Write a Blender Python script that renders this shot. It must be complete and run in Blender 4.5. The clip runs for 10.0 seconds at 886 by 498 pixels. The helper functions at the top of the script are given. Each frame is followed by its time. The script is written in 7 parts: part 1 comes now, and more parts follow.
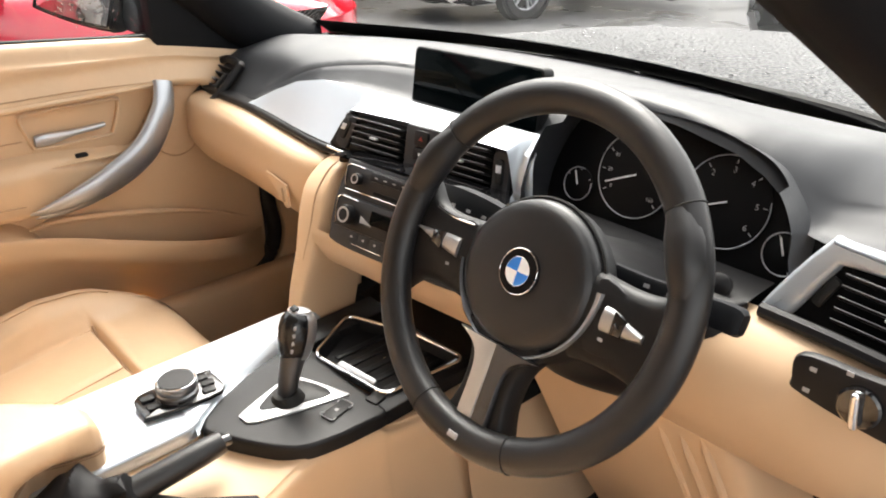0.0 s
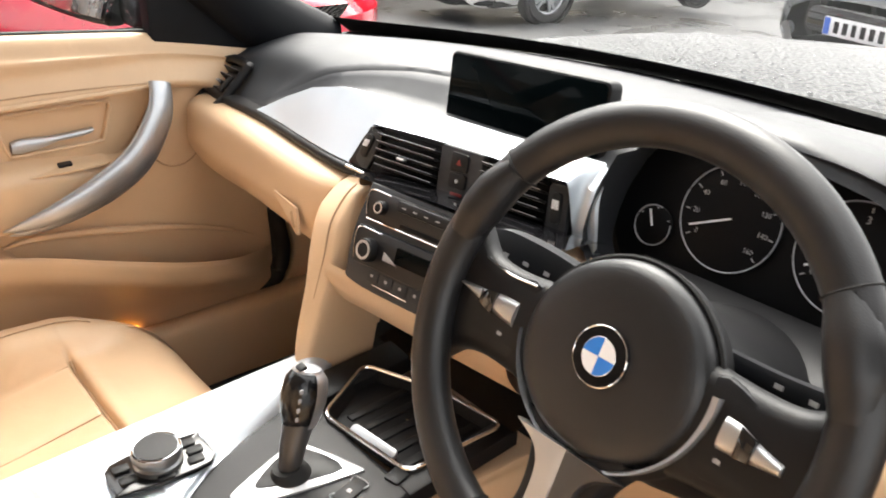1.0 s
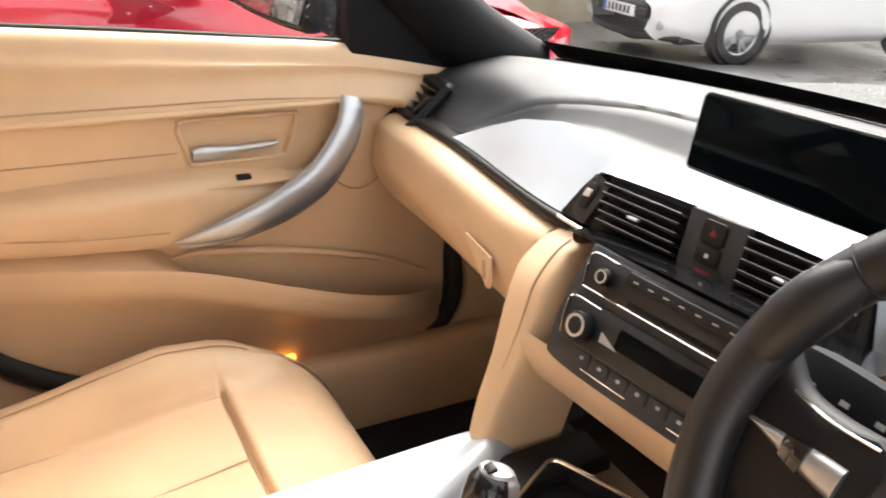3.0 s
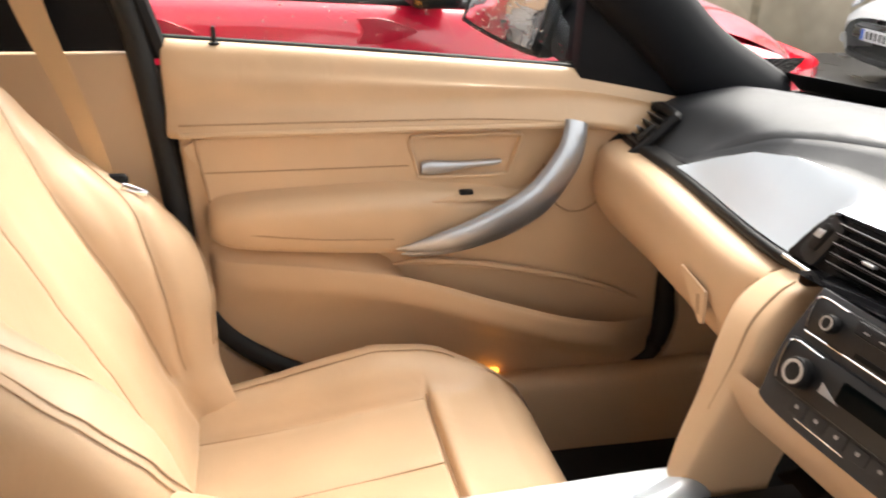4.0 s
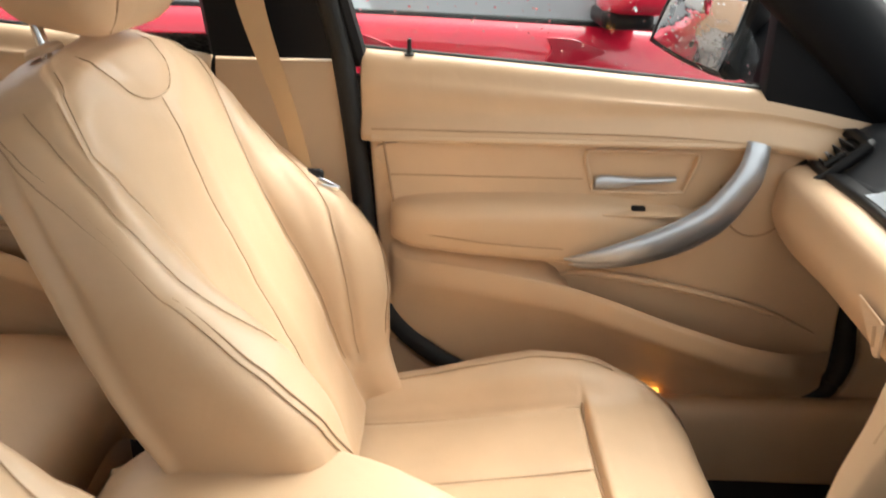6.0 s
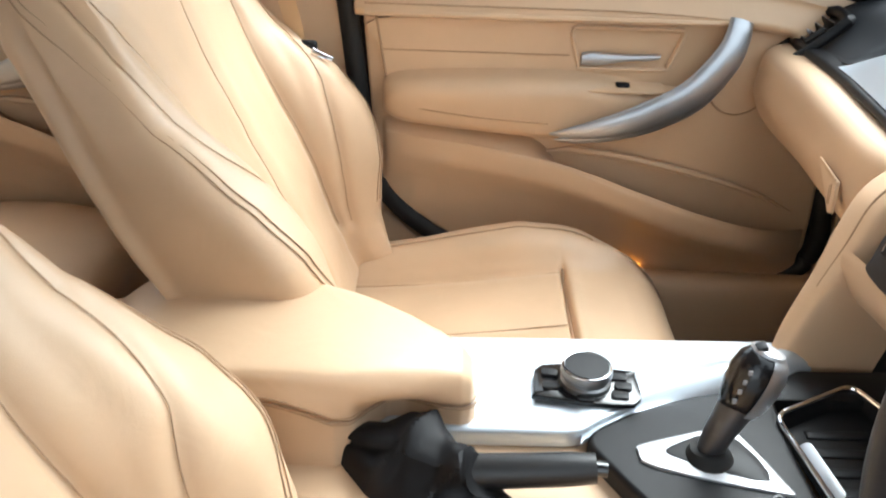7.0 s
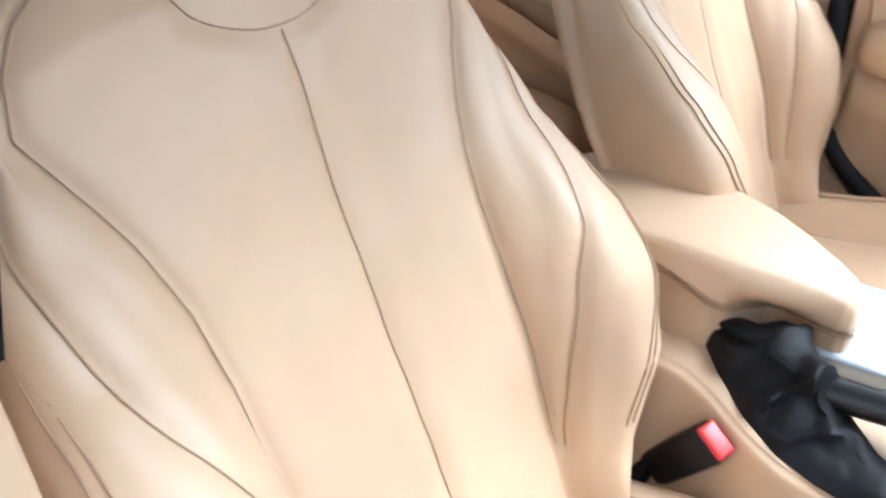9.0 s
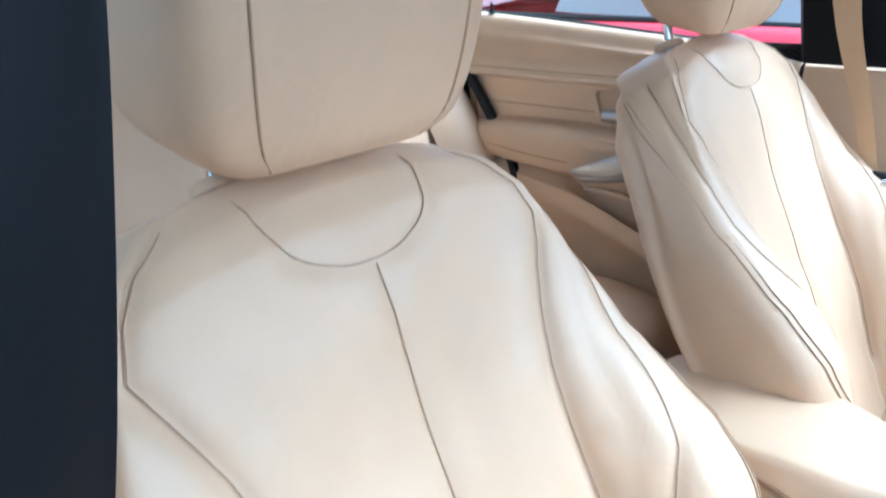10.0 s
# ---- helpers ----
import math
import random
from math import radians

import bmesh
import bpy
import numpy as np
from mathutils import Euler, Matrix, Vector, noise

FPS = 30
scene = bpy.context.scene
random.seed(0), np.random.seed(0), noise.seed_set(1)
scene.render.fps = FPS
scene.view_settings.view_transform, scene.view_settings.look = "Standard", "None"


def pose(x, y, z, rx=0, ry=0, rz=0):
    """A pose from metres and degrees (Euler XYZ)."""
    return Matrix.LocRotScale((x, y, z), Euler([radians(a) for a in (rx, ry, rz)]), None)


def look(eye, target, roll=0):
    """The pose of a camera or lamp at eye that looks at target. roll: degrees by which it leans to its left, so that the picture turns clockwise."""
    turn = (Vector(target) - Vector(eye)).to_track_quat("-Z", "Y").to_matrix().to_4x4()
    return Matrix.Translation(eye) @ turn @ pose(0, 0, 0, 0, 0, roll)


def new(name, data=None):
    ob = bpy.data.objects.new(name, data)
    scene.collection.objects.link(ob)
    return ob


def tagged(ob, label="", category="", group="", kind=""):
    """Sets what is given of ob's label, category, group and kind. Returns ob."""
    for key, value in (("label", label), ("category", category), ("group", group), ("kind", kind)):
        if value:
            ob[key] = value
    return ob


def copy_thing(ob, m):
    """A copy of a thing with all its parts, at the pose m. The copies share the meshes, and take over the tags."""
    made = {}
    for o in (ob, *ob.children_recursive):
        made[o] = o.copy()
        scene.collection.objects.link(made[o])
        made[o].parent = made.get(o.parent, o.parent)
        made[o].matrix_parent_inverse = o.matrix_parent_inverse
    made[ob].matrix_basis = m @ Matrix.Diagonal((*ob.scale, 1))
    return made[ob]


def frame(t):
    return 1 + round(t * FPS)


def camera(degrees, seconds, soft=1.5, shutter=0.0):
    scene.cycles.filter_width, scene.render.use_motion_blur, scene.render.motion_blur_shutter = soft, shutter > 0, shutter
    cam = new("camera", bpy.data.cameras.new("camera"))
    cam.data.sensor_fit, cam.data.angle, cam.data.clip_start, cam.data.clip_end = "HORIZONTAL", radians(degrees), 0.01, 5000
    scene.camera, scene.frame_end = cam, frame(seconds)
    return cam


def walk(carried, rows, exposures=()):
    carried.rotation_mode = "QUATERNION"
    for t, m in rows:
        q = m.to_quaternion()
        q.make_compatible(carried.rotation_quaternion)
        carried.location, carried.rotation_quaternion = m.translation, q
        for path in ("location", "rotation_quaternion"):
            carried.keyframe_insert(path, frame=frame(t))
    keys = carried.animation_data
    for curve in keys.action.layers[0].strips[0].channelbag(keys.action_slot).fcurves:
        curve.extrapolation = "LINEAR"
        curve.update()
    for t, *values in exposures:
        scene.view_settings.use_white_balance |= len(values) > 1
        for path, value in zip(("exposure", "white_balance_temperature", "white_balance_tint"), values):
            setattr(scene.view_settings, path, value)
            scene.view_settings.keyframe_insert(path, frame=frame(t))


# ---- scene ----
cam = camera(57.2, 10.0, 1.9, 0.3)
PATH = [
    (0, (0.831, -0.508, 1.235), (-0.513, 0.689, 0.362), -0.2),
    (0.5, (0.752, -0.461, 1.225), (-0.583, 0.743, 0.348), 0.3),
    (1, (0.664, -0.406, 1.198), (-0.697, 0.774, 0.329), 1.1),
    (1.5, (0.607, -0.364, 1.179), (-0.804, 0.747, 0.299), 1.4),
    (2, (0.552, -0.368, 1.163), (-0.907, 0.691, 0.298), 2.5),
    (2.2, (0.517, -0.363, 1.159), (-0.939, 0.71, 0.304), 3.1),
    (3.3, (0.477, -0.364, 1.16), (-1.176, 0.412, 0.345), 2.8),
    (3.5, (0.483, -0.368, 1.159), (-1.213, 0.314, 0.347), 2.4),
    (4, (0.494, -0.371, 1.163), (-1.292, 0.054, 0.369), 1.9),
    (4.5, (0.5, -0.386, 1.181), (-1.367, -0.216, 0.483), 1.2),
    (5, (0.513, -0.385, 1.189), (-1.407, -0.39, 0.628), 0.4),
    (5.5, (0.532, -0.373, 1.176), (-1.384, -0.43, 0.606), 0.2),
    (6, (0.546, -0.366, 1.159), (-1.306, -0.367, 0.404), 1.4),
    (6.2, (0.564, -0.347, 1.152), (-1.267, -0.344, 0.349), 1.6),
    (7.3, (0.652, -0.323, 1.114), (-1.081, -0.364, 0.115), 2.4),
    (7.5, (0.664, -0.341, 1.116), (-1.044, -0.393, 0.077), 3.4),
    (8, (0.711, -0.357, 1.128), (-0.955, -0.506, 0.032), 6.0),
    (8.5, (0.743, -0.328, 1.115), (-0.835, -0.831, -0.005), 5.1),
    (9, (0.772, -0.278, 1.109), (-0.634, -1.222, 0.044), 1.8),
    (9.5, (0.77, -0.278, 1.115), (-0.605, -1.428, 0.229), 0.8),
    (10, (0.768, -0.286, 1.148), (-0.663, -1.504, 0.463), -1.4),
]
EXPO = [(0.0, 2.32, 6900, 10), (1.0, 2.42, 6850, 10), (2.0, 2.58, 6750, 10), (3.5, 2.27, 7000, 11), (4.5, 2.13, 6600, 10), (5.0, 2.06, 6100, 8), (5.5, 2.05, 6150, 7), (6.0, 2.01, 6700, 6), (7.5, 2.18, 5500, 3), (8.5, 2.08, 5300, 4), (9.0, 2.06, 5280, 5), (9.5, 2.2, 4650, -2), (10.0, 2.34, 4550, -1)]
walk(cam, [(t, look(eye, target, roll)) for t, eye, target, roll in PATH], EXPO)

# ---------- world, sun, exposure ----------
SUN_EL, SUN_ROT = radians(52), radians(315)
world = bpy.data.worlds.new("overcast_sky")
scene.world = world
world.use_nodes = True
wn, wl = world.node_tree.nodes, world.node_tree.links
sky = wn.new("ShaderNodeTexSky")
sky.sky_type, sky.sun_disc, sky.sun_elevation, sky.sun_rotation = "NISHITA", False, SUN_EL, SUN_ROT
sky.air_density, sky.dust_density = 1.0, 4.0
grey = wn.new("ShaderNodeHueSaturation")
grey.inputs["Saturation"].default_value = 0.12
wl.new(sky.outputs[0], grey.inputs["Color"])
wl.new(grey.outputs[0], wn["Background"].inputs[0])
wn["Background"].inputs[1].default_value = 0.15
sun_data = bpy.data.lights.new("sun", "SUN")
sun_data.energy, sun_data.angle, sun_data.color = 0.8, radians(40), (1.0, 0.97, 0.92)
sun = new("sun", sun_data)
sun.rotation_euler = (radians(38), 0, radians(225))


# ---------- materials ----------
def mat(name, col, rough=0.5, metal=0.0, var=0.12, vscale=9.0, bump=0.1, bscale=350.0, cells=False, coat=0.0,
        spec=0.5, glow=0.0, rvar=0.08, sheen=0.0, crumple=0.0, relief=0.001):
    """A surface with broad stains, fine grain in relief and uneven gloss."""
    m = bpy.data.materials.new(name)
    m.use_nodes = True
    n, l = m.node_tree.nodes, m.node_tree.links
    b = n["Principled BSDF"]
    tc = n.new("ShaderNodeTexCoord")
    big = n.new("ShaderNodeTexNoise")
    big.inputs["Scale"].default_value, big.inputs["Detail"].default_value = vscale, 6.0
    l.new(tc.outputs["Object"], big.inputs["Vector"])
    ramp = n.new("ShaderNodeMapRange")
    ramp.inputs["From Min"].default_value, ramp.inputs["From Max"].default_value = 0.3, 0.7
    ramp.inputs["To Min"].default_value, ramp.inputs["To Max"].default_value = 1 - var, 1 + var * 0.5
    l.new(big.outputs[0], ramp.inputs["Value"])
    mix = n.new("ShaderNodeMix")
    mix.data_type, mix.blend_type = "RGBA", "MULTIPLY"
    mix.inputs["Factor"].default_value = 1.0
    mix.inputs["A"].default_value = (*col, 1)
    l.new(ramp.outputs[0], mix.inputs["B"])
    l.new(mix.outputs["Result"], b.inputs["Base Color"])
    b.inputs["Metallic"].default_value = metal
    rr = n.new("ShaderNodeMapRange")
    rr.inputs["To Min"].default_value, rr.inputs["To Max"].default_value = max(0.0, rough - rvar), min(1.0, rough + rvar)
    l.new(big.outputs[0], rr.inputs["Value"])
    l.new(rr.outputs[0], b.inputs["Roughness"])
    b.inputs["Specular IOR Level"].default_value = spec
    b.inputs["Coat Weight"].default_value, b.inputs["Coat Roughness"].default_value = coat, 0.06
    b.inputs["Sheen Weight"].default_value = sheen
    if bump:
        fine = n.new("ShaderNodeTexVoronoi" if cells else "ShaderNodeTexNoise")
        fine.inputs["Scale"].default_value = bscale
        l.new(tc.outputs["Object"], fine.inputs["Vector"])
        bp = n.new("ShaderNodeBump")
        bp.inputs["Strength"].default_value, bp.inputs["Distance"].default_value = bump, relief
        l.new(fine.outputs[0], bp.inputs["Height"])
        l.new(bp.outputs[0], b.inputs["Normal"])
        if crumple:
            soft = n.new("ShaderNodeTexNoise")
            soft.inputs["Scale"].default_value, soft.inputs["Detail"].default_value, soft.inputs["Distortion"].default_value = 16.0, 3.0, 0.8
            l.new(tc.outputs["Object"], soft.inputs["Vector"])
            b2 = n.new("ShaderNodeBump")
            b2.inputs["Strength"].default_value, b2.inputs["Distance"].default_value = crumple, 0.006
            l.new(soft.outputs[0], b2.inputs["Height"])
            l.new(b2.outputs[0], bp.inputs["Normal"])
    if glow:
        b.inputs["Emission Color"].default_value, b.inputs["Emission Strength"].default_value = (*col, 1), glow
    return m


def glass(name, tint=(0.95, 0.97, 0.97), drops=0.0, rough=0.0, film=0.0):
    """Window glass; with drops, wet beads on it bend and catch the light."""
    m = bpy.data.materials.new(name)
    m.use_nodes = True
    n, l = m.node_tree.nodes, m.node_tree.links
    n.remove(n["Principled BSDF"])
    clear, shine, mix = n.new("ShaderNodeBsdfTransparent"), n.new("ShaderNodeBsdfGlossy"), n.new("ShaderNodeMixShader")
    clear.inputs["Color"].default_value = (*tint, 1)
    shine.inputs["Roughness"].default_value = rough
    fr = n.new("ShaderNodeLayerWeight")
    fr.inputs["Blend"].default_value = 0.5
    pw, sc = n.new("ShaderNodeMath"), n.new("ShaderNodeMath")
    pw.operation, pw.inputs[1].default_value = "POWER", 5.0
    sc.operation, sc.inputs[1].default_value, sc.inputs[2].default_value = "MULTIPLY_ADD", 0.9, 0.04
    l.new(fr.outputs["Facing"], pw.inputs[0])
    l.new(pw.outputs[0], sc.inputs[0])
    l.new(sc.outputs[0], mix.inputs[0])
    l.new(clear.outputs[0], mix.inputs[1])
    l.new(shine.outputs[0], mix.inputs[2])
    l.new(mix.outputs[0], n["Material Output"].inputs["Surface"])
    # film: pale diffuse veil, painting sky reflection and wet haze onto the pane
    if film:
        haze, over = n.new("ShaderNodeBsdfDiffuse"), n.new("ShaderNodeMixShader")
        haze.inputs["Color"].default_value = (0.80, 0.84, 0.86, 1)
        over.inputs[0].default_value = film
        l.new(mix.outputs[0], over.inputs[1])
        l.new(haze.outputs[0], over.inputs[2])
        l.new(over.outputs[0], n["Material Output"].inputs["Surface"])
    return m


BEIGE = (0.62, 0.432, 0.272)
leather = mat("beige_leather", BEIGE, 0.42, var=0.13, vscale=5, bump=0.09, bscale=1100, cells=True, rvar=0.12, crumple=0.22)
trim_beige = mat("beige_trim", BEIGE, 0.52, var=0.10, vscale=4, bump=0.07, bscale=1400, cells=True)
seam_mat = mat("seam_shadow_thread", (0.40, 0.265, 0.16), 0.8, bump=0.3, bscale=1500)
fabric_beige = mat("beige_belt_webbing", (0.55, 0.38, 0.22), 0.75, var=0.08, bump=0.5, bscale=1200)
black_pad = mat("black_soft_dash", (0.028, 0.030, 0.034), 0.46, var=0.15, vscale=12, bump=0.14, bscale=1300, cells=True, spec=0.42)
black_plastic = mat("black_plastic", (0.007, 0.007, 0.008), 0.47, spec=0.28, var=0.15, bump=0.08, bscale=1300, cells=True)
black_gloss = mat("gloss_black", (0.006, 0.006, 0.007), 0.06, var=0.1, bump=0.0, coat=1.0, rvar=0.03)
black_leather = mat("black_leather", (0.013, 0.013, 0.014), 0.37, spec=0.52, var=0.2, vscale=14, bump=0.12, bscale=1000, cells=True)
gaiter_leather = mat("soft_black_leather", (0.007, 0.007, 0.008), 0.58, spec=0.22, var=0.2, vscale=14, bump=0.12, bscale=1000, cells=True)
rubber = mat("black_rubber", (0.006, 0.006, 0.006), 0.7, bump=0.2)
carpet = mat("black_carpet", (0.004, 0.004, 0.0045), 0.95, var=0.3, vscale=60, bump=0.9, bscale=900)
alu = mat("brushed_aluminium", (0.60, 0.66, 0.72), 0.42, metal=0.6, var=0.05, bump=0.05, bscale=600)
silver = mat("satin_silver", (0.52, 0.53, 0.55), 0.42, metal=0.9, var=0.06, bump=0.04, bscale=800)
dark_silver = mat("dark_satin_metal", (0.10, 0.10, 0.105), 0.4, metal=0.9, var=0.06, bump=0.04, bscale=800)
knurled = mat("knurled_grey_metal", (0.27, 0.275, 0.285), 0.34, metal=0.9, var=0.08, bump=0.2, bscale=900)
chrome = mat("chrome", (0.82, 0.83, 0.85), 0.10, metal=1.0, var=0.03, bump=0.0, rvar=0.04)
screen_mat = mat("screen_glass", (0.0015, 0.003, 0.0035), 0.06, spec=0.04, var=0.1, bump=0.0, rvar=0.02)
dial_black = mat("dial_black", (0.003, 0.003, 0.0035), 0.5, spec=0.15, bump=0.0)
white_mark = mat("white_marking", (0.75, 0.76, 0.78), 0.5, var=0.03, bump=0.0)
dim_mark = mat("grey_marking", (0.36, 0.36, 0.37), 0.5, var=0.03, bump=0.0)
red_mark = mat("red_marking", (0.22, 0.02, 0.02), 0.5, bump=0.0)
post_black = mat("matt_black_trim", (0.004, 0.0048, 0.0068), 0.6, spec=0.2, var=0.2, bump=0.08, bscale=1300, cells=True)
dial_ring = mat("gauge_ring", (0.36, 0.37, 0.39), 0.4, metal=0.3, bump=0.0)
red_button = mat("red_button", (0.62, 0.03, 0.03), 0.35, bump=0.05)
badge_blue = mat("badge_blue", (0.02, 0.19, 0.62), 0.4, bump=0.0)
badge_white = mat("badge_white", (0.8, 0.8, 0.8), 0.4, bump=0.0)
amber = mat("amber_courtesy_lens", (1.0, 0.42, 0.06), 0.3, bump=0.0, glow=0.9)
red_paint = mat("red_car_paint", (0.78, 0.018, 0.055), 0.18, var=0.06, bump=0.02, bscale=250, coat=1.0, rvar=0.05)
white_paint = mat("white_car_paint", (0.78, 0.79, 0.80), 0.2, var=0.04, bump=0.0, coat=1.0)
black_paint = mat("black_car_paint", (0.012, 0.013, 0.015), 0.12, var=0.1, bump=0.0, coat=1.0)
grey_paint = mat("wet_grey_bonnet_paint", (0.045, 0.047, 0.05), 0.34, metal=0.0, var=0.45, vscale=40, bump=1.0, bscale=95, cells=True, spec=0.2, rvar=0.2, relief=0.006, crumple=1.0)
tyre_mat = mat("tyre_rubber", (0.015, 0.015, 0.016), 0.8, bump=0.4, bscale=90)
alloy = mat("alloy_wheel", (0.42, 0.43, 0.45), 0.35, metal=1.0, bump=0.0)
plate_white = mat("plate_white", (0.75, 0.76, 0.78), 0.4, bump=0.0)
plate_blue = mat("plate_blue", (0.03, 0.12, 0.55), 0.4, bump=0.0)
asphalt = mat("wet_asphalt", (0.11, 0.11, 0.112), 0.32, var=0.5, vscale=1.3, bump=0.8, bscale=60, rvar=0.25)
panel_grey = mat("grey_fence_sheet", (0.72, 0.73, 0.76), 0.6, var=0.2, vscale=2.5, bump=0.2, bscale=40)
render_cream = mat("cream_rendered_plinth", (0.40, 0.34, 0.25), 0.85, var=0.25, vscale=3, bump=0.5, bscale=60)
timber = mat("weathered_timber", (0.30, 0.25, 0.17), 0.8, var=0.3, vscale=8, bump=0.5, bscale=90)
lamp_glass = mat("headlamp_lens", (0.55, 0.57, 0.60), 0.08, var=0.2, vscale=25, bump=0.0, coat=1.0, metal=0.4)
mirror_mat = mat("mirror_glass", (0.85, 0.87, 0.88), 0.02, metal=1.0, var=0.02, bump=0.25, bscale=70, rvar=0.01)
headlining = mat("pale_headlining", (0.50, 0.47, 0.42), 0.9, var=0.06, bump=0.4, bscale=900)
clear_glass = glass("window_glass")
water = mat("water_bead", (0.95, 0.96, 0.97), 0.04, var=0.0, bump=0.0, rvar=0.02)
water.node_tree.nodes["Principled BSDF"].inputs["Transmission Weight"].default_value = 1.0
water.node_tree.nodes["Principled BSDF"].inputs["IOR"].default_value = 1.33
charcoal = mat("charcoal_plastic", (0.030, 0.031, 0.034), 0.5, spec=0.35, var=0.1, bump=0.06, bscale=1300, cells=True)
satin_black = mat("satin_black_panel", (0.011, 0.011, 0.012), 0.34, spec=0.4, var=0.12, bump=0.0, rvar=0.06)
piano_black = mat("piano_black", (0.007, 0.007, 0.008), 0.18, var=0.1, bump=0.0, rvar=0.04)
handle_silver = mat("satin_grey_metal", (0.46, 0.475, 0.50), 0.33, metal=0.85, var=0.06, bump=0.04, bscale=800)
brown_brick = mat("brown_brick", (0.26, 0.16, 0.10), 0.85, var=0.3, vscale=6, bump=0.5, bscale=30)
dim_glass = glass("tinted_car_glass", (0.80, 0.86, 0.87))
# pale film stands in for the sky's reflection on the wet windows
hazed_glass = glass("sky_hazed_wet_glass", (0.86, 0.90, 0.91), film=0.36)
cabin_grey = mat("grey_cabin_plastic", (0.30, 0.31, 0.32), 0.6, var=0.1, bump=0.1, bscale=700)


# ---------- mesh tools ----------
def cr(points, n=8, closed=False):
    """A smooth curve through the points."""
    p = np.asarray(points, float)
    m = len(p)
    out = []
    for i in range(m if closed else m - 1):
        if closed:
            a, b, c, d = p[(i - 1) % m], p[i], p[(i + 1) % m], p[(i + 2) % m]
        else:
            b, c = p[i], p[i + 1]
            a = p[i - 1] if i else 2 * b - c
            d = p[i + 2] if i + 2 < m else 2 * c - b
        for k in range(n):
            t = k / n
            out.append(0.5 * (2 * b + (c - a) * t + (2 * a - 5 * b + 4 * c - d) * t * t + (3 * b - a - 3 * c + d) * t ** 3))
    if not closed:
        out.append(p[-1])
    return np.array(out)


def grid(points, closed=False, caps=(False, False), ring=False):
    """A mesh of a grid of points (rows, columns, 3); closed: the columns go round; ring: the rows go round."""
    bm = bmesh.new()
    nu, nv = len(points), len(points[0])
    v = [[bm.verts.new(tuple(q)) for q in row] for row in points]
    for i in range(nu if ring else nu - 1):
        for j in range(nv if closed else nv - 1):
            a, b = v[i], v[(i + 1) % nu]
            bm.faces.new((a[j], a[(j + 1) % nv], b[(j + 1) % nv], b[j]))
    if caps[0]:
        bm.faces.new(v[0][::-1])
    if caps[1]:
        bm.faces.new(v[-1])
    bmesh.ops.recalc_face_normals(bm, faces=bm.faces)
    return bm


def loft(sections, nu=6, nv=6, closed=False, caps=(False, False)):
    s = [cr(q, nv, closed) for q in sections]
    m = len(s[0])
    cols = [cr([q[j] for q in s], nu) for j in range(m)]
    rows = [[c[i] for c in cols] for i in range(len(cols[0]))]
    return grid(rows, closed, caps)


def tube(path, r, n=12, flat=1.0, side=None, caps=True, closed=False):
    """A round or flattened bar along a path. r: one radius or one for each point; side: the way of its broad axis."""
    path = np.asarray(path, float)
    m = len(path)
    r = np.full(m, float(r)) if np.isscalar(r) else np.interp(np.linspace(0, 1, m), np.linspace(0, 1, len(r)), r)
    rows = []
    for i in range(m):
        a, b = (path[i - 1], path[(i + 1) % m]) if closed else (path[max(i - 1, 0)], path[min(i + 1, m - 1)])
        t = Vector(b - a).normalized()
        s = Vector(side) if side is not None else (Vector((0, 0, 1)) if abs(t.z) < 0.9 else Vector((1, 0, 0)))
        s = (s - t * s.dot(t)).normalized()
        w = t.cross(s)
        rows.append([Vector(path[i]) + float(r[i]) * (math.cos(a2) * s + float(flat) * math.sin(a2) * w)
                     for a2 in [2 * math.pi * k / n for k in range(n)]])
    return grid(rows, True, (caps and not closed, caps and not closed), closed)


def axes(o, x, y):
    x, y = Vector(x).normalized(), Vector(y)
    z = x.cross(y).normalized()
    y = z.cross(x)
    return Matrix(((x.x, y.x, z.x, o[0]), (x.y, y.y, z.y, o[1]), (x.z, y.z, z.z, o[2]), (0, 0, 0, 1)))


def rrect(w, h, r, n=4, cx=0.0, cy=0.0):
    out = []
    for k, (sx, sy) in enumerate(((1, 1), (-1, 1), (-1, -1), (1, -1))):
        for i in range(n + 1):
            a = math.pi / 2 * (k + i / n)
            out.append((cx + sx * (w / 2 - r) + r * math.cos(a), cy + sy * (h / 2 - r) + r * math.sin(a)))
    return out


def plate(outline, m, depth, bev=0.0015, steps=2, into=None):
    """A slab of that outline with rounded front edges, on the plane m, its front depth above it."""
    p = np.asarray(outline, float)
    area = np.sum(p[:, 0] * np.roll(p[:, 1], -1) - np.roll(p[:, 0], -1) * p[:, 1])
    if area < 0:
        p = p[::-1]
    e = np.roll(p, -1, 0) - p
    nr = np.stack([e[:, 1], -e[:, 0]], 1)
    nr /= np.linalg.norm(nr, axis=1)[:, None] + 1e-12
    vn = nr + np.roll(nr, 1, 0)
    vn /= np.maximum(np.linalg.norm(vn, axis=1)[:, None], 0.3)
    bm = into or bmesh.new()
    rings = [(p, 0.0), (p, depth - bev)]
    for k in range(1, steps + 1):
        a = math.pi / 2 * k / steps
        rings.append((p - vn * bev * (1 - math.cos(a)), depth - bev + bev * math.sin(a)))
    vs = [[bm.verts.new(m @ Vector((x, y, z))) for x, y in q] for q, z in rings]
    c = len(p)
    made = []
    for a, b in zip(vs, vs[1:]):
        for j in range(c):
            made.append(bm.faces.new((a[j], a[(j + 1) % c], b[(j + 1) % c], b[j])))
    made.append(bm.faces.new(vs[-1]))
    made.append(bm.faces.new(vs[0][::-1]))
    return bm


